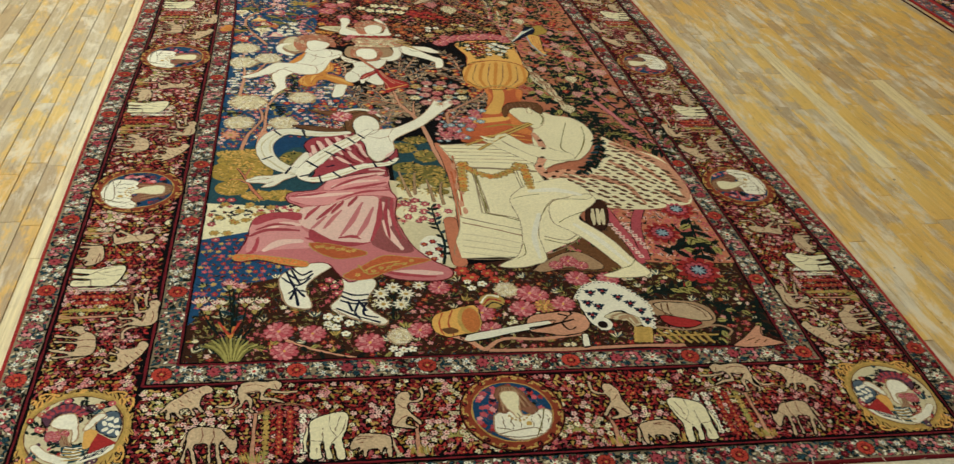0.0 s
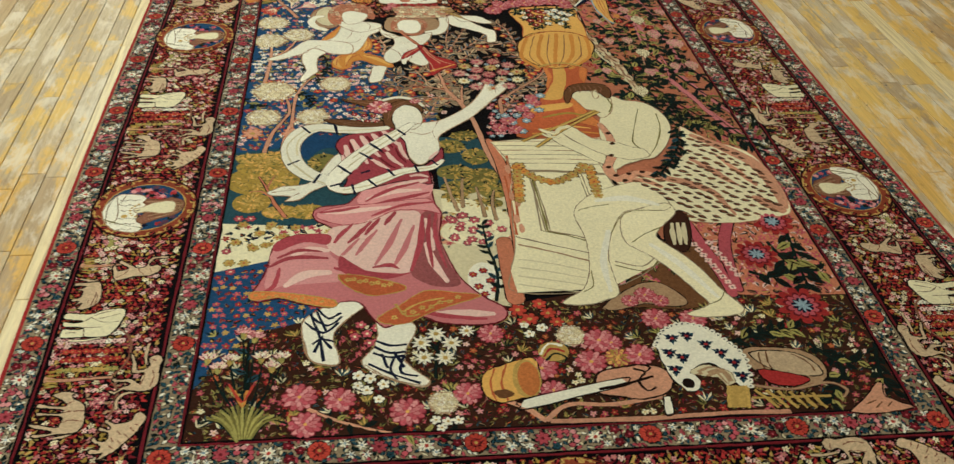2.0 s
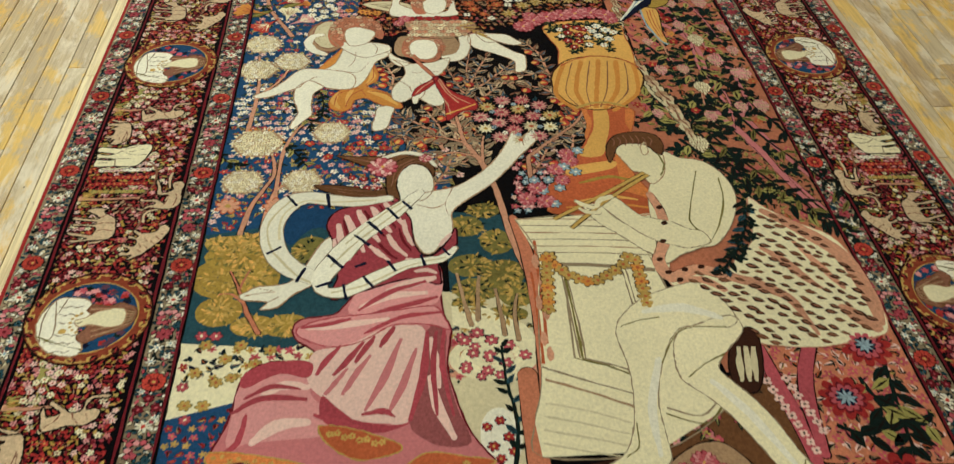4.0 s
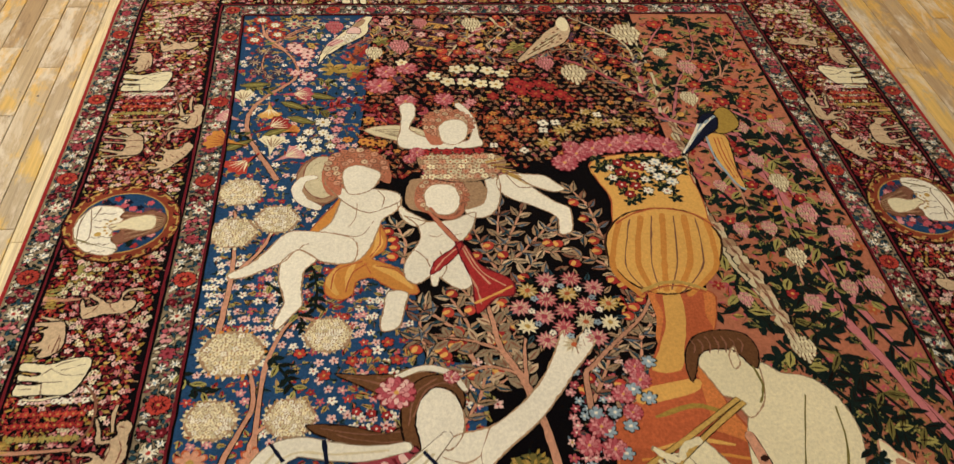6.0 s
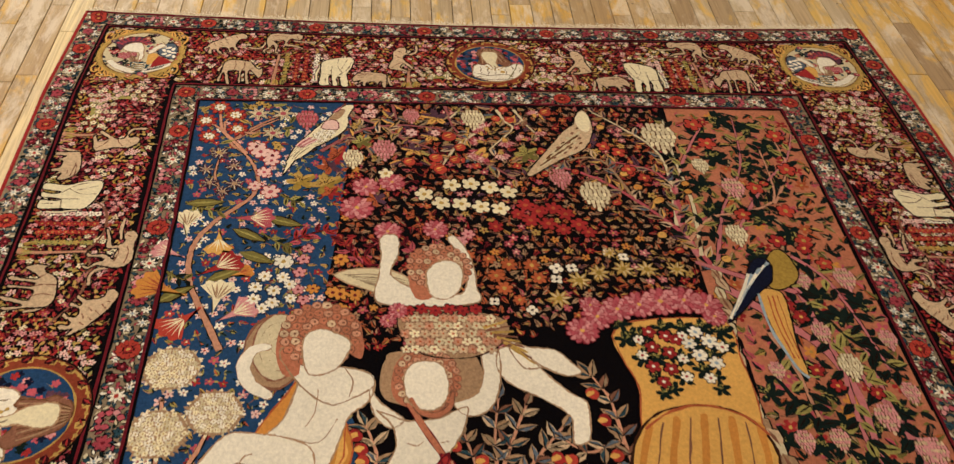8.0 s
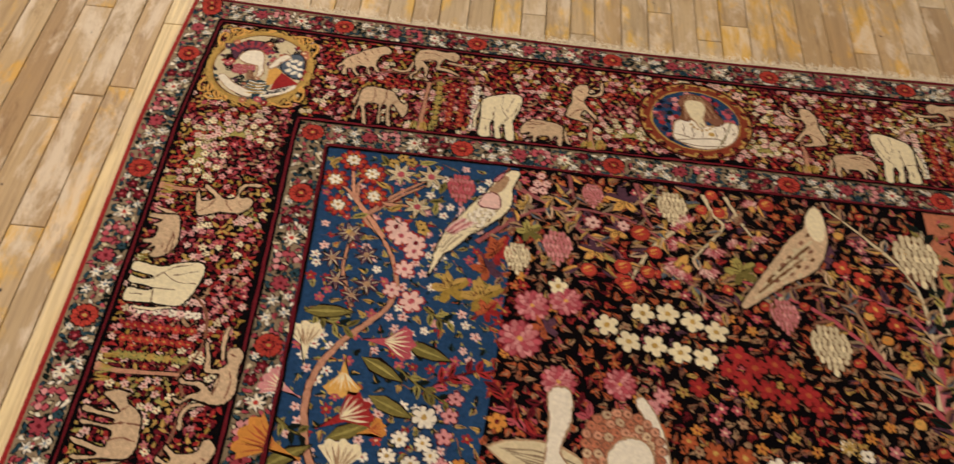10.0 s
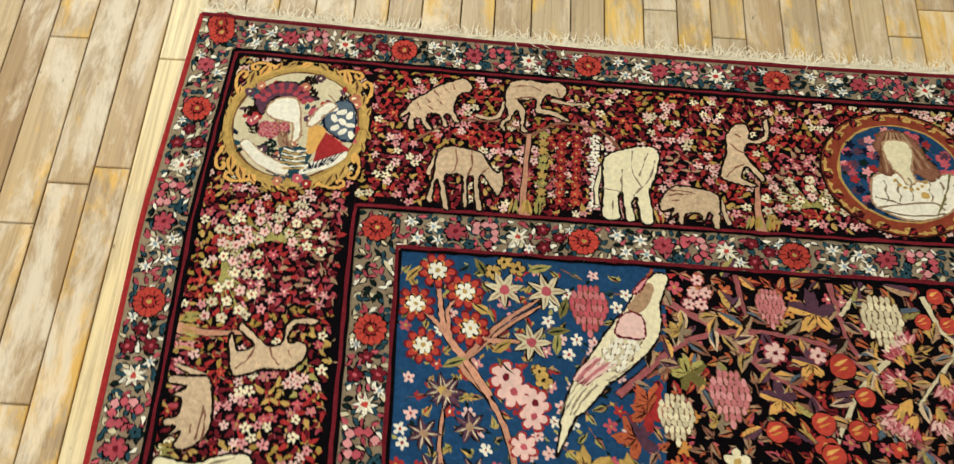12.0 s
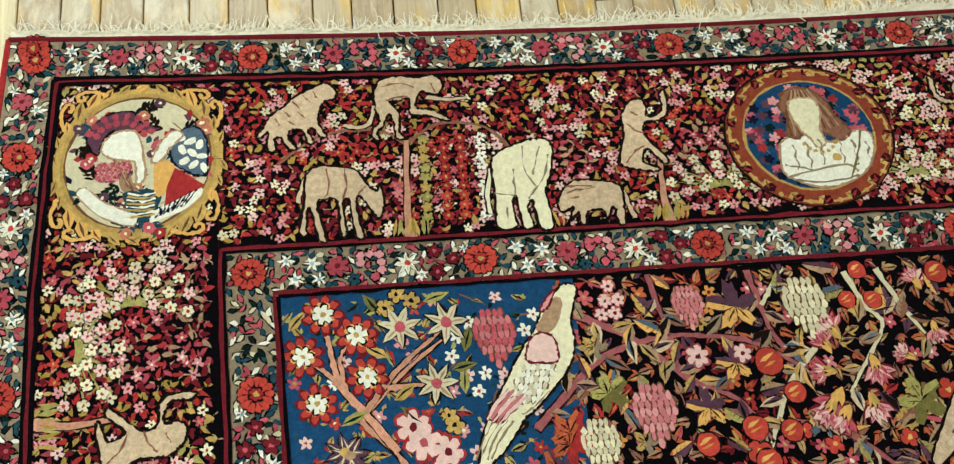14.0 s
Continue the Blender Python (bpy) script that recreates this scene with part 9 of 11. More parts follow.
w = Weave()
spot(w, 'bark', 5.0, -0.511, 1.946, 0.061, 0.094, 0, 24)
spot(w, 'tan', 5.1, -0.511, 1.946, 0.057, 0.087, 0, 24)
spot(w, 'bark', 5.15, -0.507, 1.957, 0.048, 0.084, 0, 24)
spot(w, 'bone', 5.2, -0.507, 1.957, 0.046, 0.08, 0, 24)
area(w, 'orange', 5.2, (-0.453, 1.894), (-0.486, 1.839), (-0.532, 1.757), (-0.507, 1.751), (-0.478, 1.802), (-0.458, 1.859), edge='rust', ew=0.003)
area(w, 'orange', 5.2, (-0.378, 1.795), (-0.358, 1.731), (-0.366, 1.689), (-0.39, 1.665), (-0.347, 1.641), (-0.305, 1.595), (-0.293, 1.557), (-0.326, 1.557), (-0.367, 1.585), (-0.393, 1.606), (-0.424, 1.594), (-0.43, 1.564), (-0.45, 1.543), (-0.48, 1.551), (-0.493, 1.581), (-0.482, 1.623), (-0.458, 1.651), (-0.429, 1.665), (-0.405, 1.719), (-0.39, 1.779), edge='rust', ew=0.003)
limb(w, 'amber', 5.35, (-0.386, 1.765, 0.008), (-0.374, 1.719, 0.019), (-0.393, 1.674, 0.008))
limb(w, 'amber', 5.35, (-0.468, 1.637, 0.008), (-0.481, 1.595, 0.018), (-0.463, 1.556, 0.007))
limb(w, 'amber', 5.35, (-0.389, 1.643, 0.008), (-0.342, 1.614, 0.02), (-0.306, 1.573, 0.009))
limb(w, 'amber', 5.35, (-0.429, 1.651, 0.008), (-0.443, 1.615, 0.012), (-0.445, 1.574, 0.005))
line(w, 'rust', 5.4, 0.003, (-0.412, 1.658), (-0.467, 1.631), (-0.477, 1.573))
line(w, 'rust', 5.4, 0.003, (-0.401, 1.65), (-0.433, 1.622), (-0.446, 1.564))
line(w, 'rust', 5.4, 0.003, (-0.383, 1.642), (-0.342, 1.63), (-0.312, 1.593))
line(w, 'rust', 5.4, 0.003, (-0.372, 1.772), (-0.374, 1.71), (-0.395, 1.671))
line(w, 'rust', 5.4, 0.003, (-0.406, 1.65), (-0.393, 1.619))
area(w, 'ivory', 5.5, (-0.452, 1.887), (-0.377, 1.904), (-0.331, 1.89), (-0.321, 1.855), (-0.337, 1.821), (-0.366, 1.795), (-0.382, 1.741), (-0.401, 1.689), (-0.428, 1.657), (-0.469, 1.651), (-0.507, 1.666), (-0.533, 1.711), (-0.514, 1.754), (-0.484, 1.789), (-0.465, 1.856), edge='tan', ew=0.003)
area(w, 'ivory', 5.62, (-0.434, 1.732), (-0.478, 1.751), (-0.514, 1.757), (-0.567, 1.762), (-0.595, 1.742), (-0.622, 1.697), (-0.657, 1.653), (-0.693, 1.627), (-0.684, 1.612), (-0.651, 1.62), (-0.613, 1.644), (-0.578, 1.667), (-0.552, 1.699), (-0.505, 1.663), (-0.458, 1.651), (-0.429, 1.662), (-0.423, 1.704), edge='tan', ew=0.003)
area(w, 'ivory', 5.58, (-0.583, 1.67), (-0.552, 1.699), (-0.512, 1.666), (-0.536, 1.634), (-0.54, 1.573), (-0.536, 1.531), (-0.554, 1.503), (-0.58, 1.465), (-0.591, 1.473), (-0.581, 1.513), (-0.574, 1.542), (-0.588, 1.596), (-0.591, 1.643), edge='tan', ew=0.003)
area(w, 'ivory', 5.55, (-0.357, 1.563), (-0.315, 1.557), (-0.322, 1.518), (-0.335, 1.462), (-0.368, 1.45), (-0.374, 1.475), (-0.366, 1.513), edge='tan', ew=0.003)
area(w, 'ivory', 5.7, (-0.329, 1.89), (-0.323, 1.862), (-0.355, 1.838), (-0.399, 1.82), (-0.445, 1.85), (-0.477, 1.89), (-0.501, 1.933), (-0.496, 1.953), (-0.468, 1.937), (-0.426, 1.908), (-0.377, 1.906), edge='tan', ew=0.003)
limb(w, 'ivory', 5.7, (-0.526, 1.955, 0.015), (-0.553, 1.947, 0.021), (-0.567, 1.908, 0.025), (-0.55, 1.866, 0.025), (-0.516, 1.842, 0.017), edge='tan', ew=0.003)
line(w, 'tan', 5.75, 0.0025, (-0.425, 1.855), (-0.428, 1.805), (-0.444, 1.773))
line(w, 'tan', 5.75, 0.0025, (-0.387, 1.789), (-0.418, 1.741), (-0.478, 1.751))
line(w, 'tan', 5.75, 0.0025, (-0.552, 1.699), (-0.543, 1.714), (-0.531, 1.717))
line(w, 'tan', 5.75, 0.0025, (-0.377, 1.904), (-0.361, 1.873), (-0.367, 1.838))
area(w, 'terracotta', 5.76, (-0.493, 1.89), (-0.51, 1.947), (-0.5, 2.015), (-0.463, 2.054), (-0.41, 2.066), (-0.36, 2.031), (-0.343, 1.977), (-0.347, 1.926), (-0.379, 1.944), (-0.456, 1.944), (-0.462, 1.89))
curls(w, -0.427, 1.988, 0.07, 0.074, 5.8)
area(w, 'ivory', 5.95, (-0.445, 1.89), (-0.458, 1.933), (-0.456, 1.981), (-0.428, 2), (-0.393, 1.988), (-0.367, 1.966), (-0.378, 1.926), (-0.395, 1.901), (-0.417, 1.89), edge='tan', ew=0.003)
w.build('woven_shape', 'plain cream reclining shape with orange drapery and a pale disc')

w = Weave()
area(w, 'tan', 4.9, (-0.301, 1.926), (-0.276, 1.944), (-0.171, 1.948), (-0.13, 1.936), (-0.117, 1.89), (-0.138, 1.831), (-0.275, 1.821), (-0.311, 1.855))
area(w, 'ivory', 5.5, (-0.317, 1.808), (-0.263, 1.785), (-0.202, 1.791), (-0.151, 1.814), (-0.164, 1.755), (-0.188, 1.715), (-0.2, 1.681), (-0.181, 1.64), (-0.172, 1.591), (-0.191, 1.563), (-0.217, 1.572), (-0.242, 1.598), (-0.258, 1.617), (-0.273, 1.598), (-0.298, 1.583), (-0.319, 1.604), (-0.319, 1.65), (-0.297, 1.694), (-0.281, 1.732), (-0.29, 1.778), edge='tan', ew=0.003)
area(w, 'ivory', 5.55, (-0.33, 1.89), (-0.323, 1.848), (-0.305, 1.821), (-0.268, 1.788), (-0.292, 1.769), (-0.319, 1.795), (-0.33, 1.838), edge='tan', ew=0.003)
area(w, 'ivory', 5.55, (-0.176, 1.821), (-0.153, 1.831), (-0.127, 1.848), (-0.115, 1.893), (-0.116, 1.933), (-0.099, 1.961), (-0.082, 1.94), (-0.085, 1.872), (-0.107, 1.811), (-0.15, 1.794), edge='tan', ew=0.003)
limb(w, 'ivory', 5.6, (-0.246, 1.623, 0.02), (-0.255, 1.606, 0.019), (-0.257, 1.581, 0.012), edge='tan', ew=0.003)
line(w, 'tan', 5.7, 0.0025, (-0.263, 1.737), (-0.246, 1.731), (-0.232, 1.74))
line(w, 'tan', 5.7, 0.0025, (-0.203, 1.737), (-0.188, 1.74))
line(w, 'tan', 5.7, 0.0025, (-0.241, 1.686), (-0.228, 1.634), (-0.242, 1.6))
line(w, 'tan', 5.7, 0.0025, (-0.3, 1.694), (-0.274, 1.664), (-0.265, 1.635))
area(w, 'terracotta', 5.3, (-0.288, 1.838), (-0.283, 1.908), (-0.255, 1.944), (-0.208, 1.957), (-0.172, 1.929), (-0.164, 1.872), (-0.178, 1.828), (-0.214, 1.801), (-0.251, 1.808))
curls(w, -0.222, 1.879, 0.057, 0.065, 5.8)
area(w, 'ivory', 5.95, (-0.263, 1.841), (-0.265, 1.89), (-0.24, 1.918), (-0.198, 1.915), (-0.184, 1.883), (-0.185, 1.841), (-0.204, 1.811), (-0.231, 1.808), (-0.251, 1.818), edge='tan', ew=0.003)
limb(w, 'terracotta', 6.0, (-0.255, 1.835, 0.007), (-0.236, 1.803, 0.01), (-0.209, 1.796, 0.011), (-0.184, 1.813, 0.009), (-0.175, 1.848, 0.006), edge='bark', ew=0.003)
limb(w, 'terracotta', 5.85, (-0.257, 1.821, 0.01), (-0.231, 1.769, 0.011), (-0.199, 1.712, 0.011), edge='maroon', ew=0.003)
area(w, 'red', 5.9, (-0.203, 1.715), (-0.178, 1.693), (-0.152, 1.634), (-0.092, 1.59), (-0.09, 1.544), (-0.128, 1.536), (-0.168, 1.492), (-0.175, 1.524), (-0.176, 1.591), (-0.195, 1.66), edge='maroon', ew=0.003)
area(w, 'red', 5.92, (-0.189, 1.718), (-0.216, 1.687), (-0.251, 1.655), (-0.265, 1.612), (-0.246, 1.623), (-0.216, 1.655), (-0.194, 1.687), edge='maroon', ew=0.003)
line(w, 'salmon', 6.15, 0.004, (-0.189, 1.693), (-0.17, 1.634), (-0.138, 1.577))
line(w, 'salmon', 6.15, 0.004, (-0.185, 1.699), (-0.153, 1.616), (-0.104, 1.57))
line(w, 'salmon', 6.15, 0.004, (-0.18, 1.605), (-0.167, 1.564), (-0.162, 1.517))
line(w, 'salmon', 6.15, 0.004, (-0.204, 1.69), (-0.232, 1.658), (-0.255, 1.623))
line(w, 'amber', 6.15, 0.006, (-0.176, 1.521), (-0.128, 1.547), (-0.09, 1.57))
w.build('woven_shape', 'plain cream shape with a red sash')

w = Weave()
area(w, 'bone', 5.2, (-0.407, 2.146), (-0.33, 2.166), (-0.26, 2.145), (-0.236, 2.095), (-0.275, 2.083), (-0.343, 2.107), edge='tan', ew=0.003)
line(w, 'taupe', 5.4, 0.0025, (-0.385, 2.146), (-0.316, 2.147), (-0.246, 2.128))
line(w, 'taupe', 5.4, 0.0025, (-0.377, 2.142), (-0.31, 2.138), (-0.247, 2.122))
line(w, 'taupe', 5.4, 0.0025, (-0.368, 2.138), (-0.305, 2.13), (-0.247, 2.116))
line(w, 'taupe', 5.4, 0.0025, (-0.36, 2.134), (-0.299, 2.122), (-0.247, 2.109))
line(w, 'taupe', 5.4, 0.0025, (-0.351, 2.13), (-0.294, 2.113), (-0.247, 2.103))
line(w, 'taupe', 5.4, 0.0025, (-0.343, 2.125), (-0.288, 2.105), (-0.247, 2.097))
area(w, 'ivory', 5.45, (-0.309, 2.254), (-0.286, 2.268), (-0.269, 2.255), (-0.272, 2.201), (-0.288, 2.149), (-0.247, 2.111), (-0.192, 2.095), (-0.143, 2.095), (-0.129, 2.146), (-0.134, 2.193), (-0.162, 2.251), (-0.15, 2.265), (-0.131, 2.238), (-0.115, 2.185), (-0.111, 2.11), (-0.121, 2.067), (-0.307, 2.066), (-0.314, 2.136), (-0.307, 2.201), edge='tan', ew=0.003)
area(w, 'terracotta', 5.6, (-0.247, 2.103), (-0.25, 2.162), (-0.227, 2.21), (-0.18, 2.235), (-0.133, 2.206), (-0.125, 2.154), (-0.141, 2.12), (-0.191, 2.137), (-0.206, 2.083), (-0.234, 2.079))
curls(w, -0.186, 2.171, 0.062, 0.06, 5.8)
area(w, 'ivory', 5.95, (-0.211, 2.103), (-0.212, 2.158), (-0.18, 2.188), (-0.146, 2.18), (-0.137, 2.146), (-0.148, 2.104), (-0.171, 2.081), (-0.196, 2.081), edge='tan', ew=0.003)
area(w, 'ivory', 5.4, (-0.065, 1.97), (-0.024, 1.955), (0.028, 1.948), (0.056, 1.918), (0.073, 1.893), (0.044, 1.884), (0.003, 1.904), (-0.036, 1.904), edge='tan', ew=0.003)
area(w, 'ivory', 5.45, (-0.079, 1.951), (-0.04, 1.948), (0.006, 1.889), (0.043, 1.847), (0.073, 1.823), (0.073, 1.777), (0.064, 1.738), (0.037, 1.735), (0.041, 1.783), (0.021, 1.81), (-0.024, 1.841), (-0.068, 1.868), (-0.088, 1.907), edge='tan', ew=0.003)
line(w, 'tan', 5.6, 0.003, (-0.038, 1.944), (0.003, 1.904), (0.037, 1.886))
# flower basket
area(w, 'tan', 5.8, (-0.275, 2.036), (-0.193, 2.056), (-0.071, 2.032), (-0.061, 1.982), (-0.117, 1.934), (-0.209, 1.93), (-0.261, 1.972), edge='umber')
for q in ((-0.261, 2.028, 0.011), (-0.252, 2.008, 0.011), (-0.261, 1.988, 0.011), (-0.252, 1.968, 0.011), (-0.261, 1.949, 0.01), (-0.242, 2.028, 0.011), (-0.233, 2.008, 0.011), (-0.243, 1.988, 0.011), (-0.233, 1.968, 0.011), (-0.243, 1.949, 0.011), (-0.223, 2.028, 0.011), (-0.214, 2.008, 0.011), (-0.224, 1.988, 0.011), (-0.215, 1.968, 0.011), (-0.224, 1.949, 0.011), (-0.204, 2.028, 0.011), (-0.195, 2.008, 0.011), (-0.205, 1.988, 0.011), (-0.196, 1.968, 0.011), (-0.206, 1.949, 0.011), (-0.185, 2.028, 0.011), (-0.177, 2.008, 0.011), (-0.187, 1.988, 0.011), (-0.178, 1.968, 0.011), (-0.188, 1.949, 0.011), (-0.166, 2.028, 0.011), (-0.158, 2.008, 0.011), (-0.168, 1.988, 0.011), (-0.159, 1.968, 0.011), (-0.169, 1.949, 0.011), (-0.147, 2.028, 0.011), (-0.139, 2.008, 0.011), (-0.149, 1.988, 0.011), (-0.141, 1.968, 0.011), (-0.151, 1.949, 0.011), (-0.128, 2.028, 0.011), (-0.12, 2.008, 0.011), (-0.13, 1.988, 0.011), (-0.122, 1.969, 0.011), (-0.132, 1.949, 0.011), (-0.109, 2.028, 0.011), (-0.101, 2.008, 0.011), (-0.112, 1.988, 0.011), (-0.103, 1.969, 0.011), (-0.114, 1.949, 0.011), (-0.09, 2.028, 0.011), (-0.082, 2.008, 0.011), (-0.093, 1.988, 0.011), (-0.085, 1.969, 0.011), (-0.095, 1.949, 0.011),):
    bloom(w, *q, R.choice(['bone', 'salmon', 'cream', 'beige']), 'rust', 6.1, 5, 'bark')
for q in ((-0.254, 2.048, 0.014), (-0.227, 2.052, 0.014), (-0.2, 2.048, 0.014), (-0.172, 2.052, 0.014), (-0.145, 2.048, 0.014), (-0.118, 2.052, 0.014),):
    bloom(w, *q, 'red', 'maroon', 6.4, 6, 'green')
for q in ((-0.275, 2.048, 0.02), (-0.295, 2.021, 0.017),):
    peony(w, *q, layer=6.3)
limb(w, 'gold', 6.2, (-0.107, 2.002, 0.008), (-0.058, 2.022, 0.004))
limb(w, 'bark', 6.2, (-0.101, 1.996, 0.008), (-0.053, 2.008, 0.004))
limb(w, 'gold', 6.2, (-0.094, 1.99, 0.008), (-0.047, 1.994, 0.004))
limb(w, 'bark', 6.2, (-0.088, 1.984, 0.008), (-0.041, 1.98, 0.004))
limb(w, 'gold', 6.2, (-0.082, 1.978, 0.008), (-0.036, 1.967, 0.004))
limb(w, 'bark', 6.2, (-0.075, 1.972, 0.008), (-0.03, 1.953, 0.004))
limb(w, 'gold', 6.2, (-0.069, 1.967, 0.008), (-0.025, 1.94, 0.004))
limb(w, 'bark', 6.2, (-0.063, 1.961, 0.008), (-0.019, 1.927, 0.004))
limb(w, 'gold', 6.2, (-0.056, 1.955, 0.008), (-0.014, 1.913, 0.004))
w.build('woven_shape', 'plain cream winged shape over a flower basket')

w = Weave()
area(w, 'cream', 5.5, (-0.389, 2.723), (-0.377, 2.733), (-0.363, 2.731), (-0.361, 2.72), (-0.374, 2.686), (-0.374, 2.659), (-0.381, 2.634), (-0.396, 2.612), (-0.416, 2.593), (-0.435, 2.575), (-0.453, 2.563), (-0.467, 2.545), (-0.488, 2.521), (-0.5, 2.511), (-0.526, 2.459), (-0.519, 2.501), (-0.521, 2.504), (-0.509, 2.545), (-0.491, 2.581), (-0.473, 2.607), (-0.457, 2.632), (-0.439, 2.657), (-0.421, 2.678), (-0.409, 2.702), edge='umber')
area(w, 'pink', 5.9, (-0.388, 2.726), (-0.403, 2.714), (-0.412, 2.699), (-0.401, 2.703), edge='maroon', ew=0.003)
area(w, 'red', 5.9, (-0.361, 2.733), (-0.346, 2.732), (-0.357, 2.724), soft=False)
area(w, 'tan', 5.7, (-0.392, 2.715), (-0.382, 2.711), (-0.389, 2.688), (-0.404, 2.669), (-0.422, 2.674), (-0.408, 2.695))
area(w, 'blush', 5.85, (-0.439, 2.646), (-0.431, 2.663), (-0.418, 2.67), (-0.403, 2.666), (-0.398, 2.649), (-0.401, 2.632), (-0.422, 2.631), (-0.439, 2.635), edge='maroon', ew=0.0028)
for j in range(6):
    for i in range(7):
        x, y = -0.443 + 0.043 * (i + 0.5 * (j % 2)) / 7 + -0.028 * j / 5, 2.631 + 0 * i / 7 + -0.039 * j / 5
        leaf(w, 'sepia', 5.75 + 0.02 * j, x, y, 0.0135, 0.0085, -1.9)
        leaf(w, 'ivory' if (i + j) % 3 else 'bone', 5.8 + 0.02 * j, x, y, 0.012, 0.0065, -1.9)
limb(w, 'blush', 6.0, (-0.442, 2.592, 0.003), (-0.466, 2.577, 0.005), (-0.486, 2.558, 0.002), edge='maroon', ew=0.002)
limb(w, 'dusty', 6.0, (-0.449, 2.594, 0.003), (-0.472, 2.578, 0.005), (-0.49, 2.56, 0.002), edge='maroon', ew=0.002)
limb(w, 'blush', 6.0, (-0.455, 2.596, 0.003), (-0.478, 2.578, 0.005), (-0.493, 2.562, 0.002), edge='maroon', ew=0.002)
limb(w, 'dusty', 6.0, (-0.462, 2.598, 0.003), (-0.484, 2.579, 0.005), (-0.496, 2.563, 0.002), edge='maroon', ew=0.002)
limb(w, 'blush', 6.0, (-0.468, 2.6, 0.003), (-0.49, 2.579, 0.005), (-0.5, 2.565, 0.002), edge='maroon', ew=0.002)
line(w, 'taupe', 5.75, 0.0022, (-0.468, 2.561), (-0.487, 2.541), (-0.502, 2.517))
line(w, 'taupe', 5.75, 0.0022, (-0.475, 2.563), (-0.494, 2.542), (-0.508, 2.517))
line(w, 'taupe', 5.75, 0.0022, (-0.483, 2.565), (-0.501, 2.542), (-0.515, 2.518))
line(w, 'taupe', 5.75, 0.0022, (-0.49, 2.567), (-0.507, 2.543), (-0.521, 2.518))
line(w, 'taupe', 6.0, 0.002, (-0.416, 2.596), (-0.439, 2.577), (-0.456, 2.568))
w.build('woven_shape', 'plain cream bird-like shape with a rose wing')

w = Weave()
area(w, 'beige', 5.5, (0.193, 2.696), (0.215, 2.727), (0.23, 2.706), (0.229, 2.644), (0.207, 2.586), (0.177, 2.555), (0.138, 2.532), (0.093, 2.499), (0.051, 2.466), (0.043, 2.479), (0.083, 2.539), (0.124, 2.596), (0.157, 2.642), (0.185, 2.669), edge='umber', ew=0.003)
area(w, 'cream', 5.6, (0.196, 2.697), (0.214, 2.721), (0.228, 2.703), (0.225, 2.65), (0.206, 2.638), (0.193, 2.661))
line(w, 'bone', 5.7, 0.0045, (0.196, 2.637), (0.152, 2.596), (0.106, 2.545))
line(w, 'sepia', 5.7, 0.0045, (0.189, 2.623), (0.144, 2.582), (0.096, 2.531))
line(w, 'bone', 5.7, 0.0045, (0.181, 2.608), (0.137, 2.568), (0.086, 2.517))
line(w, 'sepia', 5.7, 0.0045, (0.174, 2.594), (0.13, 2.554), (0.077, 2.504))
line(w, 'bone', 5.7, 0.0045, (0.167, 2.58), (0.123, 2.54), (0.067, 2.49))
for j in range(7):
    for i in range(4):
        x, y = 0.196 + 0 * i / 3 + -0.09 * j / 6, 2.655 + -0.058 * i / 3 + -0.115 * j / 6
        leaf(w, ("sepia", "bone", "bark")[(i + 2 * j) % 3], 5.8, x, y, 0.016, 0.007, -2.4)
w.build('woven_shape', 'plain tan bird-like shape')

w = Weave()
limb(w, 'dusty', 5.2, (0.373, 2.188, 0.009), (0.464, 2.145, 0.013), (0.561, 2.103, 0.011), edge='maroon', ew=0.003)
area(w, 'mustard', 5.5, (0.54, 2.216), (0.567, 2.228), (0.583, 2.201), (0.586, 2.154), (0.559, 2.12), (0.518, 2.109), (0.507, 2.154), edge='umber', ew=0.003)
area(w, 'amber', 5.5, (0.483, 2.107), (0.53, 2.103), (0.53, 2.041), (0.52, 1.963), (0.519, 1.885), (0.5, 1.91), (0.484, 1.978), (0.479, 2.041), edge='umber', ew=0.003)
area(w, 'navy', 5.7, (0.534, 2.185), (0.515, 2.202), (0.487, 2.184), (0.454, 2.115), (0.396, 2.021), (0.422, 2.037), (0.473, 2.09), (0.519, 2.132), edge='umber', ew=0.003)
line(w, 'sky', 5.9, 0.0065, (0.529, 2.189), (0.488, 2.145), (0.435, 2.077))
line(w, 'ivory', 5.9, 0.0065, (0.518, 2.18), (0.479, 2.136), (0.428, 2.067))
line(w, 'sky', 5.9, 0.0065, (0.507, 2.171), (0.471, 2.128), (0.422, 2.057))
line(w, 'ivory', 5.9, 0.0065, (0.493, 2.154), (0.463, 2.119), (0.415, 2.047))
line(w, 'sky', 5.9, 0.0065, (0.484, 2.154), (0.455, 2.111), (0.408, 2.037))
line(w, 'ivory', 5.9, 0.0065, (0.475, 2.154), (0.447, 2.102), (0.401, 2.027))
line(w, 'sky', 5.9, 0.006, (0.481, 2.098), (0.477, 2.013), (0.499, 1.907), (0.517, 1.878))
line(w, 'rust', 5.8, 0.0025, (0.499, 2.092), (0.495, 2.009), (0.504, 1.925))
line(w, 'rust', 5.8, 0.0025, (0.509, 2.092), (0.505, 2.009), (0.511, 1.925))
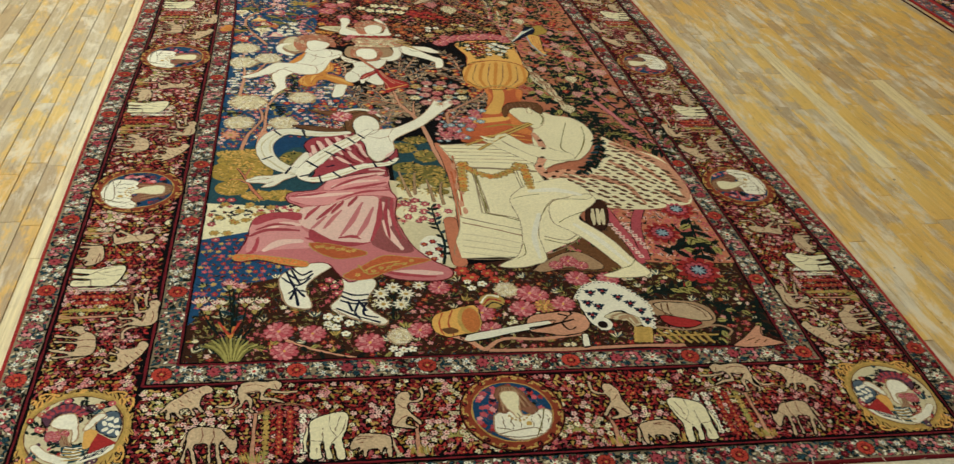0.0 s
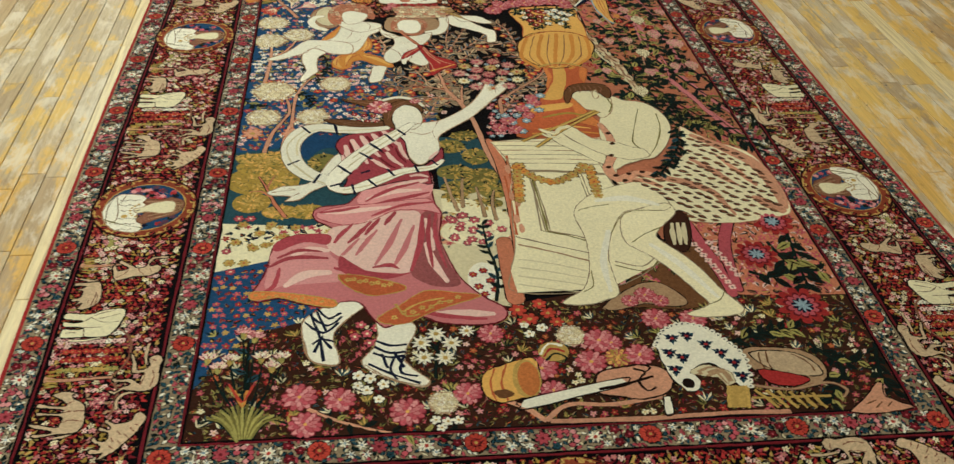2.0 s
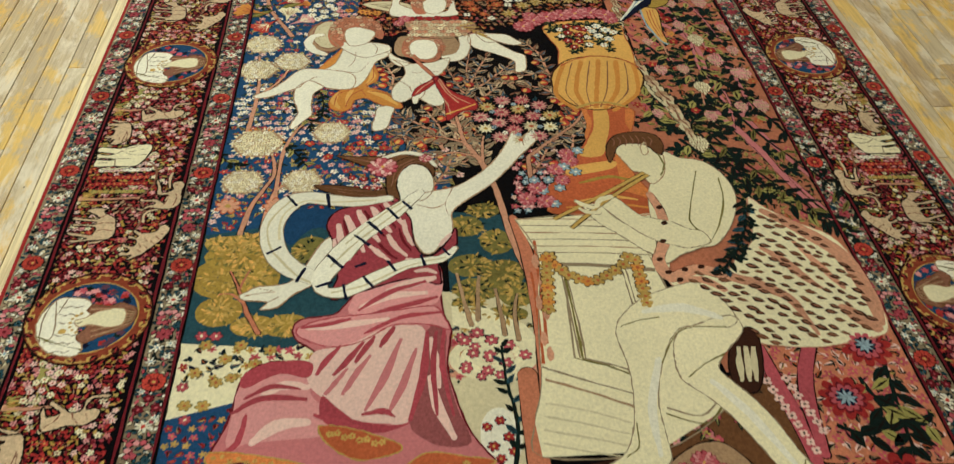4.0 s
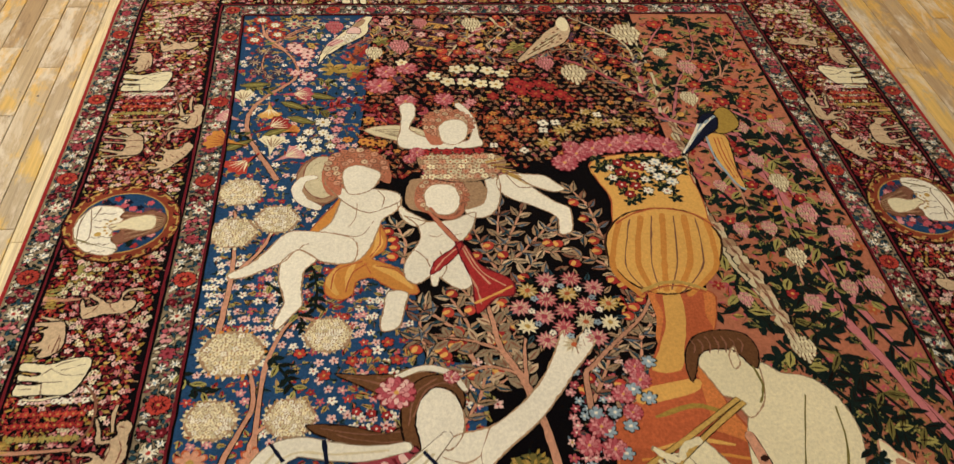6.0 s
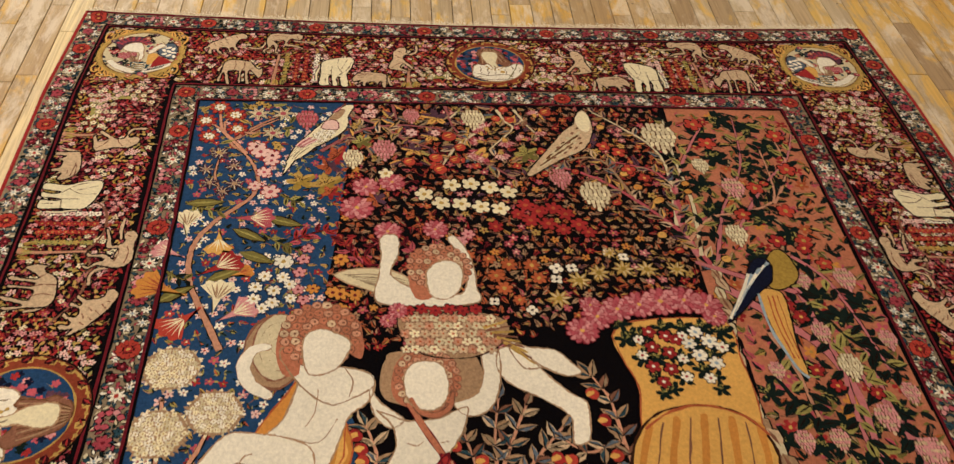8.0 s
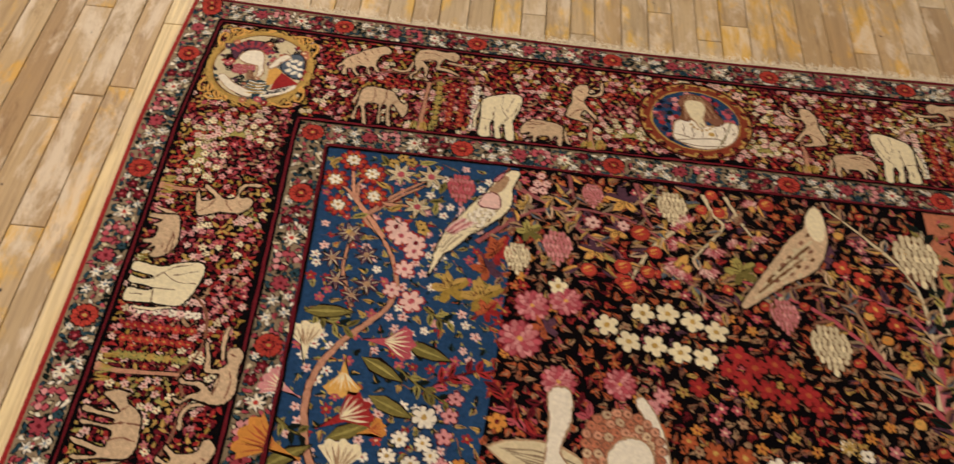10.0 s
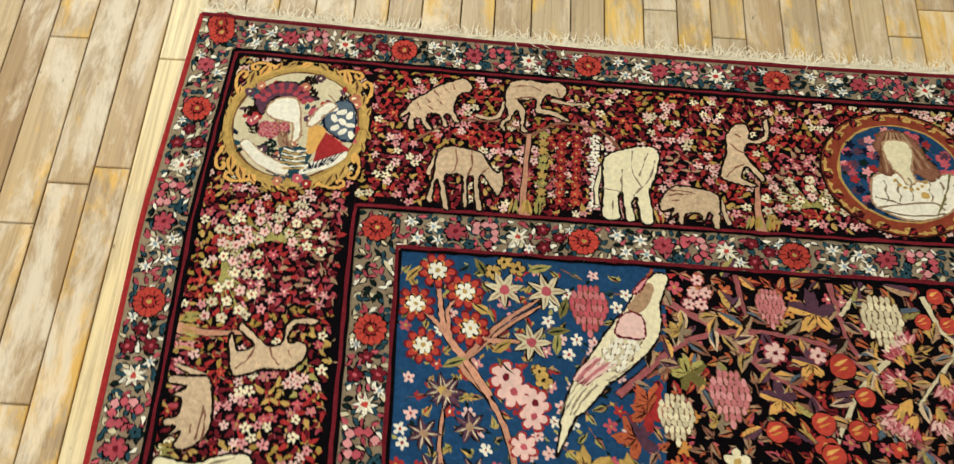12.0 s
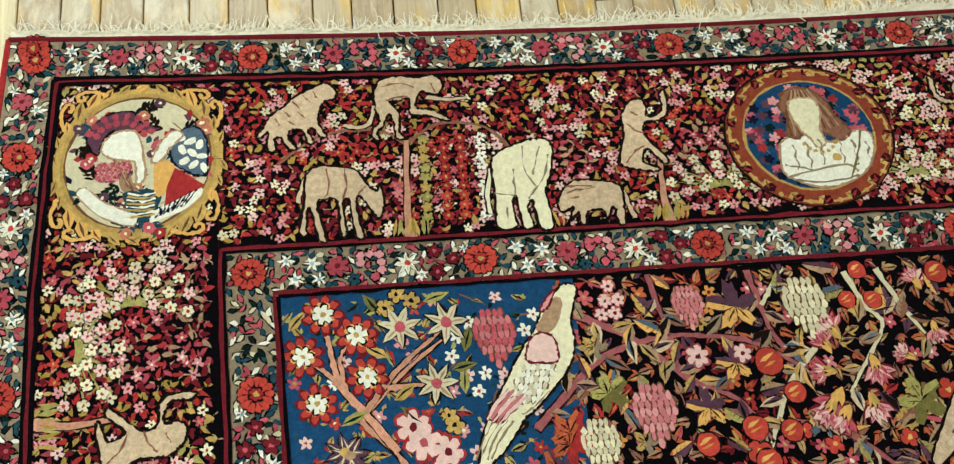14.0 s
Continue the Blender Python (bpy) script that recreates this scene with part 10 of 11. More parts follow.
line(w, 'rust', 5.8, 0.0025, (0.519, 2.092), (0.515, 2.009), (0.518, 1.925))
w.build('woven_shape', 'plain gold and blue bird-like shape on a rose stem')

w = Weave()
area(w, 'amber', 5.3, (-0.143, 0.085), (-0.151, 0.119), (-0.141, 0.154), (-0.104, 0.173), (-0.057, 0.189), (-0.033, 0.191), (-0.024, 0.161), (-0.027, 0.119), (-0.042, 0.085), (-0.078, 0.074), (-0.114, 0.066), edge='umber', ew=0.003)
spot(w, 'gold', 5.5, -0.054, 0.131, 0.03, 0.056, 0, 24)
spot(w, 'tangerine', 5.6, -0.05, 0.131, 0.023, 0.049, 0, 24)
line(w, 'rust', 5.5, 0.004, (-0.12, 0.164), (-0.132, 0.118), (-0.124, 0.07))
line(w, 'rust', 5.5, 0.004, (-0.093, 0.176), (-0.109, 0.12), (-0.099, 0.072))
area(w, 'sepia', 5.55, (-0.127, 0.097), (-0.101, 0.103), (-0.084, 0.088), (-0.111, 0.078))
w.build('pot', 'amber pot with an orange mouth')

w = Weave()
area(w, 'salmon', 5.2, (0.087, 0.105), (0.103, 0.139), (0.14, 0.15), (0.192, 0.156), (0.238, 0.146), (0.257, 0.112), (0.238, 0.075), (0.184, 0.058), (0.135, 0.068), (0.098, 0.077), edge='umber', ew=0.004)
area(w, 'ivory', 5.6, (-0.076, 0.054), (-0.066, 0.073), (0.148, 0.121), (0.157, 0.106), (0.149, 0.098), (-0.061, 0.046), edge='umber', ew=0.003, soft=False)
line(w, 'umber', 5.8, 0.007, (0.094, 0.091), (0.169, 0.107), (0.217, 0.122))
line(w, 'umber', 5.8, 0.005, (0.177, 0.146), (0.201, 0.133), (0.182, 0.11), (0.195, 0.081), (0.215, 0.09))
line(w, 'umber', 5.8, 0.004, (0.2, 0.155), (0.215, 0.147), (0.201, 0.133))
line(w, 'salmon', 5.0, 0.011, (-0.143, 0.088), (-0.071, 0.054), (-0.028, 0.012))
line(w, 'salmon', 5.0, 0.011, (-0.028, 0.012), (0.024, 0.053), (0.118, 0.048), (0.231, 0.065))
line(w, 'salmon', 5.0, 0.011, (-0.02, 0.011), (0.173, 0.006), (0.353, 0.01), (0.481, 0.006))
w.build('string_instrument', 'salmon string instrument under an ivory board')

w = Weave()
area(w, 'ivory', 5.9, (0.243, 0.213), (0.27, 0.258), (0.318, 0.279), (0.369, 0.26), (0.41, 0.209), (0.431, 0.156), (0.418, 0.081), (0.4, 0.072), (0.379, 0.112), (0.352, 0.15), (0.311, 0.138), (0.281, 0.093), (0.261, 0.098), (0.248, 0.141), edge='umber', ew=0.004)
for q in ((0.284, 0.233), (0.319, 0.239), (0.267, 0.188), (0.293, 0.172), (0.355, 0.21), (0.381, 0.182), (0.402, 0.15), (0.268, 0.137), (0.408, 0.11)):
    petals(w, 'navy', 6.2, *q, 0.014, 6, 0.6)
    for a in (0.4, 2.5, 4.6):
        leaf(w, 'teal', 6.15, q[0], q[1], 0.022, 0.008, a)
    spot(w, 'red', 6.4, *q, 0.0045, n=6)
for x, y, _ in curve([(*q, 0) for q in ((0.243, 0.213), (0.27, 0.258), (0.318, 0.279), (0.369, 0.26), (0.41, 0.209), (0.431, 0.156), (0.418, 0.081))], k=4):
    spot(w, 'ivory', 6.05, x, y, 0.0075, n=8)
    spot(w, 'navy', 6.2, x, y, 0.0025, n=6)
limb(w, 'bone', 6.1, (0.306, 0.127, 0.014), (0.344, 0.139, 0.014), (0.371, 0.091, 0.012), edge='sepia', ew=0.002)
limb(w, 'tan', 6.1, (0.316, 0.125, 0.014), (0.352, 0.135, 0.014), (0.374, 0.093, 0.012), edge='sepia', ew=0.002)
limb(w, 'bone', 6.1, (0.326, 0.122, 0.014), (0.361, 0.131, 0.014), (0.377, 0.094, 0.012), edge='sepia', ew=0.002)
limb(w, 'tan', 6.1, (0.336, 0.12, 0.014), (0.369, 0.127, 0.014), (0.38, 0.096, 0.012), edge='sepia', ew=0.002)
limb(w, 'bone', 6.1, (0.346, 0.117, 0.014), (0.377, 0.123, 0.014), (0.383, 0.097, 0.012), edge='sepia', ew=0.002)
spot(w, 'ivory', 6.2, 0.291, 0.099, 0.022, 0.026, 0, 24)
spot(w, 'umber', 6.3, 0.287, 0.096, 0.013, 0.014, 0, 24)
limb(w, 'gold', 6.0, (0.37, 0.081, 0.009), (0.365, 0.057, 0.01), (0.357, 0.027, 0.009), edge='umber', ew=0.002)
limb(w, 'gold', 6.0, (0.378, 0.08, 0.009), (0.373, 0.056, 0.01), (0.365, 0.026, 0.009), edge='umber', ew=0.002)
limb(w, 'gold', 6.0, (0.386, 0.08, 0.009), (0.38, 0.056, 0.01), (0.373, 0.026, 0.009), edge='umber', ew=0.002)
limb(w, 'gold', 6.0, (0.394, 0.079, 0.009), (0.388, 0.055, 0.01), (0.38, 0.025, 0.009), edge='umber', ew=0.002)
limb(w, 'gold', 6.0, (0.402, 0.079, 0.009), (0.396, 0.055, 0.01), (0.388, 0.025, 0.009), edge='umber', ew=0.002)
limb(w, 'gold', 6.0, (0.409, 0.078, 0.009), (0.403, 0.054, 0.01), (0.396, 0.024, 0.009), edge='umber', ew=0.002)
w.build('patterned_fan', 'ivory fan with navy and red flowers')

w = Weave()
area(w, 'tan', 5.4, (0.43, 0.19), (0.49, 0.194), (0.556, 0.183), (0.593, 0.154), (0.598, 0.109), (0.573, 0.079), (0.519, 0.071), (0.476, 0.11), (0.436, 0.13), edge='umber', ew=0.004)
area(w, 'beige', 5.5, (0.443, 0.178), (0.5, 0.182), (0.553, 0.168), (0.584, 0.132), (0.582, 0.103), (0.529, 0.106), (0.472, 0.132), edge='umber', ew=0.003)
line(w, 'sepia', 5.65, 0.0035, (0.466, 0.18), (0.461, 0.147), (0.465, 0.128))
line(w, 'sepia', 5.65, 0.0035, (0.483, 0.183), (0.478, 0.15), (0.481, 0.127))
line(w, 'sepia', 5.65, 0.0035, (0.537, 0.169), (0.564, 0.144), (0.573, 0.115))
area(w, 'red', 5.6, (0.446, 0.126), (0.492, 0.119), (0.552, 0.094), (0.518, 0.075), (0.465, 0.085), edge='umber', ew=0.003)
line(w, 'bark', 5.7, 0.008, (0.412, 0.085), (0.501, 0.066), (0.587, 0.081), (0.622, 0.058), (0.606, 0.038))
line(w, 'tan', 5.75, 0.005, (0.412, 0.085), (0.501, 0.066), (0.587, 0.081), (0.622, 0.058), (0.606, 0.038))
limb(w, 'gold', 5.6, (0.423, 0.07, 0.007), (0.443, 0.043, 0.009), (0.458, 0.017, 0.007), edge='umber', ew=0.003)
limb(w, 'gold', 5.6, (0.447, 0.067, 0.008), (0.465, 0.04, 0.009), (0.479, 0.016, 0.007), edge='umber', ew=0.003)
limb(w, 'gold', 5.6, (0.471, 0.064, 0.008), (0.486, 0.037, 0.009), (0.499, 0.015, 0.008), edge='umber', ew=0.003)
limb(w, 'gold', 5.6, (0.496, 0.061, 0.008), (0.508, 0.034, 0.009), (0.52, 0.013, 0.007), edge='umber', ew=0.003)
limb(w, 'gold', 5.6, (0.52, 0.057, 0.008), (0.529, 0.031, 0.009), (0.54, 0.012, 0.007), edge='umber', ew=0.003)
limb(w, 'gold', 5.6, (0.544, 0.054, 0.008), (0.55, 0.028, 0.009), (0.561, 0.011, 0.008), edge='umber', ew=0.003)
line(w, 'gold', 5.7, 0.006, (0.41, 0.047), (0.494, 0.045), (0.581, 0.043))
w.build('lyre', 'tan lyre with gold bars')

w = Weave()
area(w, 'salmon', 4.9, (0.603, -0.002), (0.658, 0.039), (0.694, 0.075), (0.706, 0.071), (0.698, 0.033), (0.746, 0.002), (0.698, -0.008), (0.644, -0.011), edge='umber', ew=0.003, soft=False)
line(w, 'sepia', 5.1, 0.003, (0.647, 0.015), (0.674, 0.027))
line(w, 'sepia', 5.1, 0.003, (0.664, 0.004), (0.684, 0.02))
line(w, 'sepia', 5.1, 0.003, (0.691, 0.006), (0.705, 0.019))
w.build('tree_stump', 'salmon stump with brown cracks')

w = Weave()
area(w, 'ivory', 5.6, (0.224, 0.062), (0.239, 0.061), (0.235, 0.015), (0.218, 0.014), edge='umber', ew=0.003, soft=False)
w.build('small_tablet', 'ivory tablet')

w = Weave()
for q in ((-0.525, 0.107, 0.036), (-0.443, 0.095, 0.032), (-0.509, 0.033, 0.033), (-0.306, 0.054, 0.036), (-0.181, 0.097, 0.03), (0.12, 0.237, 0.035), (-0.019, 0.159, 0.034), (0.091, 0.172, 0.034), (0.201, 0.188, 0.032), (0.263, 0.3, 0.033), (0.349, 0.295, 0.031), (-0.118, 0.272, 0.029), (0.146, 0.228, 0.024), (-0.002, 0.094, 0.028),):
    peony(w, *q, layer=4.6)
for q in ((0.06, 0.256, 0.035), (-0.232, 0.075, 0.034),):
    own = Weave()
    ball(own, *q, 4.6)
    own.build('flower_head', 'round cream flower head')
for q in ((0.151, 0.181, 0.029),):
    peony(w, *q, ('gold', 'mustard', 'amber'), 4.6)
for q in ((-0.407, 0.161, 0.014), (-0.382, 0.151, 0.014), (-0.354, 0.133, 0.014), (-0.388, 0.118, 0.014), (-0.37, 0.171, 0.013), (-0.364, 0.092, 0.012), (-0.407, 0.132, 0.012), (-0.25, 0.029, 0.012), (-0.226, 0.024, 0.012), (-0.205, 0.026, 0.012), (-0.239, 0.009, 0.011), (-0.001, 0.285, 0.014), (-0.031, 0.267, 0.013), (-0.04, 0.296, 0.012),):
    bloom(w, *q, 'ivory', 'gold', 4.6, 5, 'umber')
for q in ((-0.272, 0.252, 0.025), (-0.238, 0.278, 0.025), (-0.206, 0.248, 0.025), (-0.267, 0.206, 0.024), (-0.222, 0.203, 0.025), (-0.17, 0.284, 0.02),):
    lily(w, *q, "ivory", "gold", 4.6, 9)
for q in ((-0.048, 0.347, 0.021), (-0.024, 0.315, 0.021), (0.02, 0.333, 0.019), (0.004, 0.365, 0.018), (-0.039, 0.306, 0.016), (0.036, 0.302, 0.016),):
    bloom(w, *q, 'scarlet', 'gold', 4.5, 6, 'umber')
pinks(w, -0.721, 0.227, 0.025, 1.57, 4.6, ('ivory', 'cream', 'blush'), 'lime')
line(w, 'green', 4.4, 0.004, (-0.719, 0.213), (-0.689, 0.14), (-0.629, 0.037))
pinks(w, -0.697, 0.198, 0.025, 1.57, 4.6, ('ivory', 'cream', 'blush'), 'lime')
line(w, 'green', 4.4, 0.004, (-0.695, 0.184), (-0.671, 0.112), (-0.629, 0.037))
pinks(w, -0.675, 0.221, 0.025, 1.57, 4.6, ('ivory', 'cream', 'blush'), 'lime')
line(w, 'green', 4.4, 0.004, (-0.674, 0.207), (-0.657, 0.134), (-0.629, 0.037))
pinks(w, -0.611, 0.224, 0.025, 1.57, 4.6, ('ivory', 'cream', 'blush'), 'lime')
line(w, 'green', 4.4, 0.004, (-0.609, 0.21), (-0.613, 0.138), (-0.629, 0.037))
pinks(w, -0.587, 0.195, 0.025, 1.57, 4.6, ('ivory', 'cream', 'blush'), 'lime')
line(w, 'green', 4.4, 0.004, (-0.586, 0.181), (-0.597, 0.111), (-0.629, 0.037))
pinks(w, -0.569, 0.222, 0.025, 1.57, 4.6, ('ivory', 'cream', 'blush'), 'lime')
line(w, 'green', 4.4, 0.004, (-0.568, 0.208), (-0.585, 0.137), (-0.629, 0.037))
pinks(w, -0.655, 0.302, 0.026, 1.57, 4.6, ('pink', 'blush', 'dusty'), 'lime')
line(w, 'green', 4.4, 0.004, (-0.654, 0.287), (-0.646, 0.21), (-0.629, 0.037))
pinks(w, -0.63, 0.287, 0.026, 1.57, 4.6, ('pink', 'blush', 'dusty'), 'lime')
line(w, 'green', 4.4, 0.004, (-0.629, 0.273), (-0.629, 0.197), (-0.629, 0.037))
line(w, 'orange', 4.6, 0.006, (-0.656, 0.134), (-0.637, 0.088), (-0.632, 0.133))
line(w, 'scarlet', 4.6, 0.006, (-0.67, 0.152), (-0.64, 0.101), (-0.621, 0.146))
line(w, 'green', 4.3, 0.005, (-0.64, -0.001), (-0.684, 0.053), (-0.72, 0.049))
line(w, 'navy', 4.3, 0.005, (-0.637, -0.001), (-0.672, 0.059), (-0.701, 0.07))
line(w, 'green', 4.3, 0.005, (-0.633, -0.001), (-0.66, 0.064), (-0.681, 0.091))
line(w, 'navy', 4.3, 0.005, (-0.63, -0.002), (-0.647, 0.07), (-0.662, 0.112))
line(w, 'green', 4.3, 0.005, (-0.627, -0.002), (-0.635, 0.075), (-0.642, 0.134))
line(w, 'navy', 4.3, 0.005, (-0.623, -0.002), (-0.622, 0.068), (-0.616, 0.109))
line(w, 'green', 4.3, 0.005, (-0.62, -0.002), (-0.608, 0.061), (-0.592, 0.085))
line(w, 'navy', 4.3, 0.005, (-0.616, -0.002), (-0.594, 0.054), (-0.567, 0.061))
line(w, 'green', 4.3, 0.005, (-0.613, -0.003), (-0.581, 0.047), (-0.543, 0.038))
for q in ((-0.389, 0.287, 0.013), (-0.369, 0.305, 0.013), (-0.383, 0.258, 0.013), (-0.403, 0.317, 0.013), (-0.415, 0.279, 0.013), (-0.363, 0.267, 0.013),):
    bloom(w, *q, 'rose', 'cream', 4.4, 5, 'umber')
line(w, 'olive', 4.5, 0.006, (-0.638, -0.004), (-0.669, 0.046), (-0.706, 0.064))
line(w, 'lime', 4.5, 0.006, (-0.636, -0.004), (-0.664, 0.047), (-0.696, 0.069))
line(w, 'olive', 4.5, 0.006, (-0.635, -0.004), (-0.659, 0.048), (-0.687, 0.074))
line(w, 'lime', 4.5, 0.006, (-0.633, -0.004), (-0.653, 0.049), (-0.677, 0.079))
line(w, 'olive', 4.5, 0.006, (-0.631, -0.004), (-0.648, 0.05), (-0.667, 0.085))
line(w, 'lime', 4.5, 0.006, (-0.63, -0.005), (-0.643, 0.051), (-0.658, 0.09))
line(w, 'olive', 4.5, 0.006, (-0.628, -0.005), (-0.638, 0.052), (-0.648, 0.095))
line(w, 'lime', 4.5, 0.006, (-0.626, -0.005), (-0.633, 0.053), (-0.638, 0.101))
line(w, 'olive', 4.5, 0.006, (-0.625, -0.005), (-0.627, 0.051), (-0.627, 0.094))
line(w, 'lime', 4.5, 0.006, (-0.623, -0.005), (-0.622, 0.05), (-0.616, 0.087))
line(w, 'olive', 4.5, 0.006, (-0.621, -0.005), (-0.616, 0.048), (-0.605, 0.081))
line(w, 'lime', 4.5, 0.006, (-0.62, -0.005), (-0.611, 0.046), (-0.594, 0.074))
line(w, 'olive', 4.5, 0.006, (-0.618, -0.005), (-0.605, 0.045), (-0.583, 0.068))
line(w, 'lime', 4.5, 0.006, (-0.617, -0.005), (-0.6, 0.043), (-0.572, 0.061))
line(w, 'olive', 4.5, 0.006, (-0.615, -0.006), (-0.594, 0.041), (-0.561, 0.055))
branch(w, 'green', 0.007, (-0.633, 0.117), (-0.639, 0.201), (-0.642, 0.273), leaves=['green', 'teal'], every=0.03, size=0.04)
branch(w, 'green', 0.006, (-0.245, 0.143), (-0.241, 0.213), (-0.232, 0.259), leaves=['green', 'teal'], every=0.02, size=0.035)
branch(w, 'salmon', 0.008, (-0.508, 0.076), (-0.447, 0.041), (-0.34, 0.003), (-0.222, -0.007), leaves=['green', 'lime', 'green'], every=0.03, size=0.03)
spot(w, 'gold', 4.8, 0.014, 0.208, 0.034, 0.03, 0, 20)
line(w, 'ivory', 5.0, 0.006, (-0.016, 0.2), (0.005, 0.232), (0.037, 0.225))
line(w, 'red', 5.0, 0.005, (-0.01, 0.191), (0.009, 0.217), (0.038, 0.206))
line(w, 'green', 5.0, 0.005, (-0.005, 0.182), (0.016, 0.202), (0.041, 0.188))
branch(w, 'green', 0.01, (0.41, 0.213), (0.487, 0.238), (0.578, 0.252), leaves=['green', 'lime', 'green'], every=0.012, size=0.035, slim=0.5)
branch(w, 'green', 0.01, (0.588, 0.203), (0.635, 0.144), (0.69, 0.141), leaves=['green', 'lime', 'green'], every=0.012, size=0.035, slim=0.5)
branch(w, 'green', 0.01, (0.642, 0.125), (0.607, 0.074), (0.574, 0.025), leaves=['green', 'lime', 'green'], every=0.012, size=0.035, slim=0.5)
branch(w, 'green', 0.01, (0.742, 0.194), (0.715, 0.103), (0.719, 0.05), leaves=['green', 'lime', 'green'], every=0.012, size=0.035, slim=0.5)
branch(w, 'green', 0.008, (0.687, 0.62), (0.671, 0.497), (0.658, 0.384), leaves=['green', 'lime', 'green'], every=0.018, size=0.055)
branch(w, 'green', 0.008, (0.618, 0.572), (0.647, 0.475), (0.708, 0.449), leaves=['green', 'lime', 'green'], every=0.018, size=0.055)
branch(w, 'green', 0.008, (0.531, 0.457), (0.584, 0.432), (0.638, 0.452), leaves=['green', 'lime', 'green'], every=0.018, size=0.055)
for r, c, l in ((0.058, 'red', 4.8), (0.042, 'maroon', 5.0), (0.036, 'rose', 5.1), (0.024, 'navy', 5.3)):
    petals(w, c, l, 0.663, 0.655, r, 11, 0.3)
for i in range(8):
    leaf(w, 'sky', 5.5, 0.663, 0.655, 0.023, 0.008, i * 0.785)
for r, c, l in ((0.055, 'red', 4.8), (0.04, 'maroon', 5.0), (0.034, 'rose', 5.1), (0.023, 'navy', 5.3)):
    petals(w, c, l, 0.573, 0.521, r, 11, 0.3)
for i in range(8):
    leaf(w, 'sky', 5.5, 0.573, 0.521, 0.022, 0.007, i * 0.785)
for r, c, l in ((0.064, 'red', 4.8), (0.046, 'maroon', 5.0), (0.039, 'rose', 5.1), (0.027, 'navy', 5.3)):
    petals(w, c, l, 0.62, 0.326, r, 11, 0.3)
for i in range(8):
    leaf(w, 'sky', 5.5, 0.62, 0.326, 0.025, 0.008, i * 0.785)
limb(w, 'rose', 3.9, (0.436, 0.657, 0.022), (0.455, 0.508, 0.03), (0.467, 0.376, 0.023), edge='umber')
limb(w, 'rose', 3.9, (0.565, 0.704, 0.026), (0.501, 0.553, 0.031), (0.487, 0.392, 0.021), edge='umber')
bloom(w, 0.427, 0.569, 0.011, 'blush', 'umber', 4.3, 4)
bloom(w, 0.433, 0.547, 0.011, 'blush', 'umber', 4.3, 4)
bloom(w, 0.439, 0.525, 0.011, 'blush', 'umber', 4.3, 4)
bloom(w, 0.445, 0.503, 0.011, 'blush', 'umber', 4.3, 4)
bloom(w, 0.451, 0.482, 0.011, 'blush', 'umber', 4.3, 4)
bloom(w, 0.456, 0.461, 0.01, 'blush', 'umber', 4.3, 4)
bloom(w, 0.462, 0.44, 0.01, 'blush', 'umber', 4.3, 4)
bloom(w, 0.468, 0.42, 0.01, 'blush', 'umber', 4.3, 4)
bloom(w, 0.473, 0.4, 0.01, 'blush', 'umber', 4.3, 4)
bloom(w, 0.468, 0.574, 0.011, 'blush', 'umber', 4.3, 4)
bloom(w, 0.474, 0.552, 0.011, 'blush', 'umber', 4.3, 4)
bloom(w, 0.479, 0.53, 0.011, 'blush', 'umber', 4.3, 4)
bloom(w, 0.485, 0.508, 0.011, 'blush', 'umber', 4.3, 4)
bloom(w, 0.49, 0.487, 0.011, 'blush', 'umber', 4.3, 4)
bloom(w, 0.496, 0.466, 0.011, 'blush', 'umber', 4.3, 4)
bloom(w, 0.501, 0.445, 0.01, 'blush', 'umber', 4.3, 4)
area(w, 'tan', 4.2, (0.149, 0.347), (0.236, 0.416), (0.304, 0.424), (0.352, 0.357), (0.318, 0.338), (0.25, 0.352), (0.189, 0.334), edge='umber')
for q in ((0.257, 0.383, 0.026), (0.288, 0.36, 0.02), (0.217, 0.364, 0.02),):
    peony(w, *q, layer=4.6)
# tufts of slim blades between the flowers
for i in range(150):
    x, y = R.uniform(-0.72, 0.72), R.uniform(0.02, 0.34)
    tint = R.choice((("green", "lime"), ("teal", "cream"), ("green", "olive"), ("olive", "gold"), ("green", "bone")))
    lean = R.uniform(0.9, 2.2)
    for j in range(6):
        leaf(w, tint[j % 2], 2.7 + 0.02 * j, x, y, R.uniform(0.018, 0.032), 0.0048, lean + (j - 2.5) * 0.32)
w.build('garden', 'garden flowers, grasses and red rosettes on brown')




# ---- edges of the rug ----
def tube(pts, r, n=8):
    """A soft cord along points."""
    v, f = [], []
    for i, (x, y, z) in enumerate(pts):
        a, b = pts[max(i - 1, 0)], pts[min(i + 1, len(pts) - 1)]
        d = Vector((b[0] - a[0], b[1] - a[1], 0)).normalized()
        side = Vector((-d.y, d.x, 0))
        for j in range(n):
            t = math.tau * j / n
            v.append((x + side.x * r * math.cos(t), y + side.y * r * math.cos(t), max(0.0005, z + r * math.sin(t))))
        if i:
            k = (i - 1) * n
            f += [(k + j, k + (j + 1) % n, k + n + (j + 1) % n, k + n + j) for j in range(n)]
    return v, f


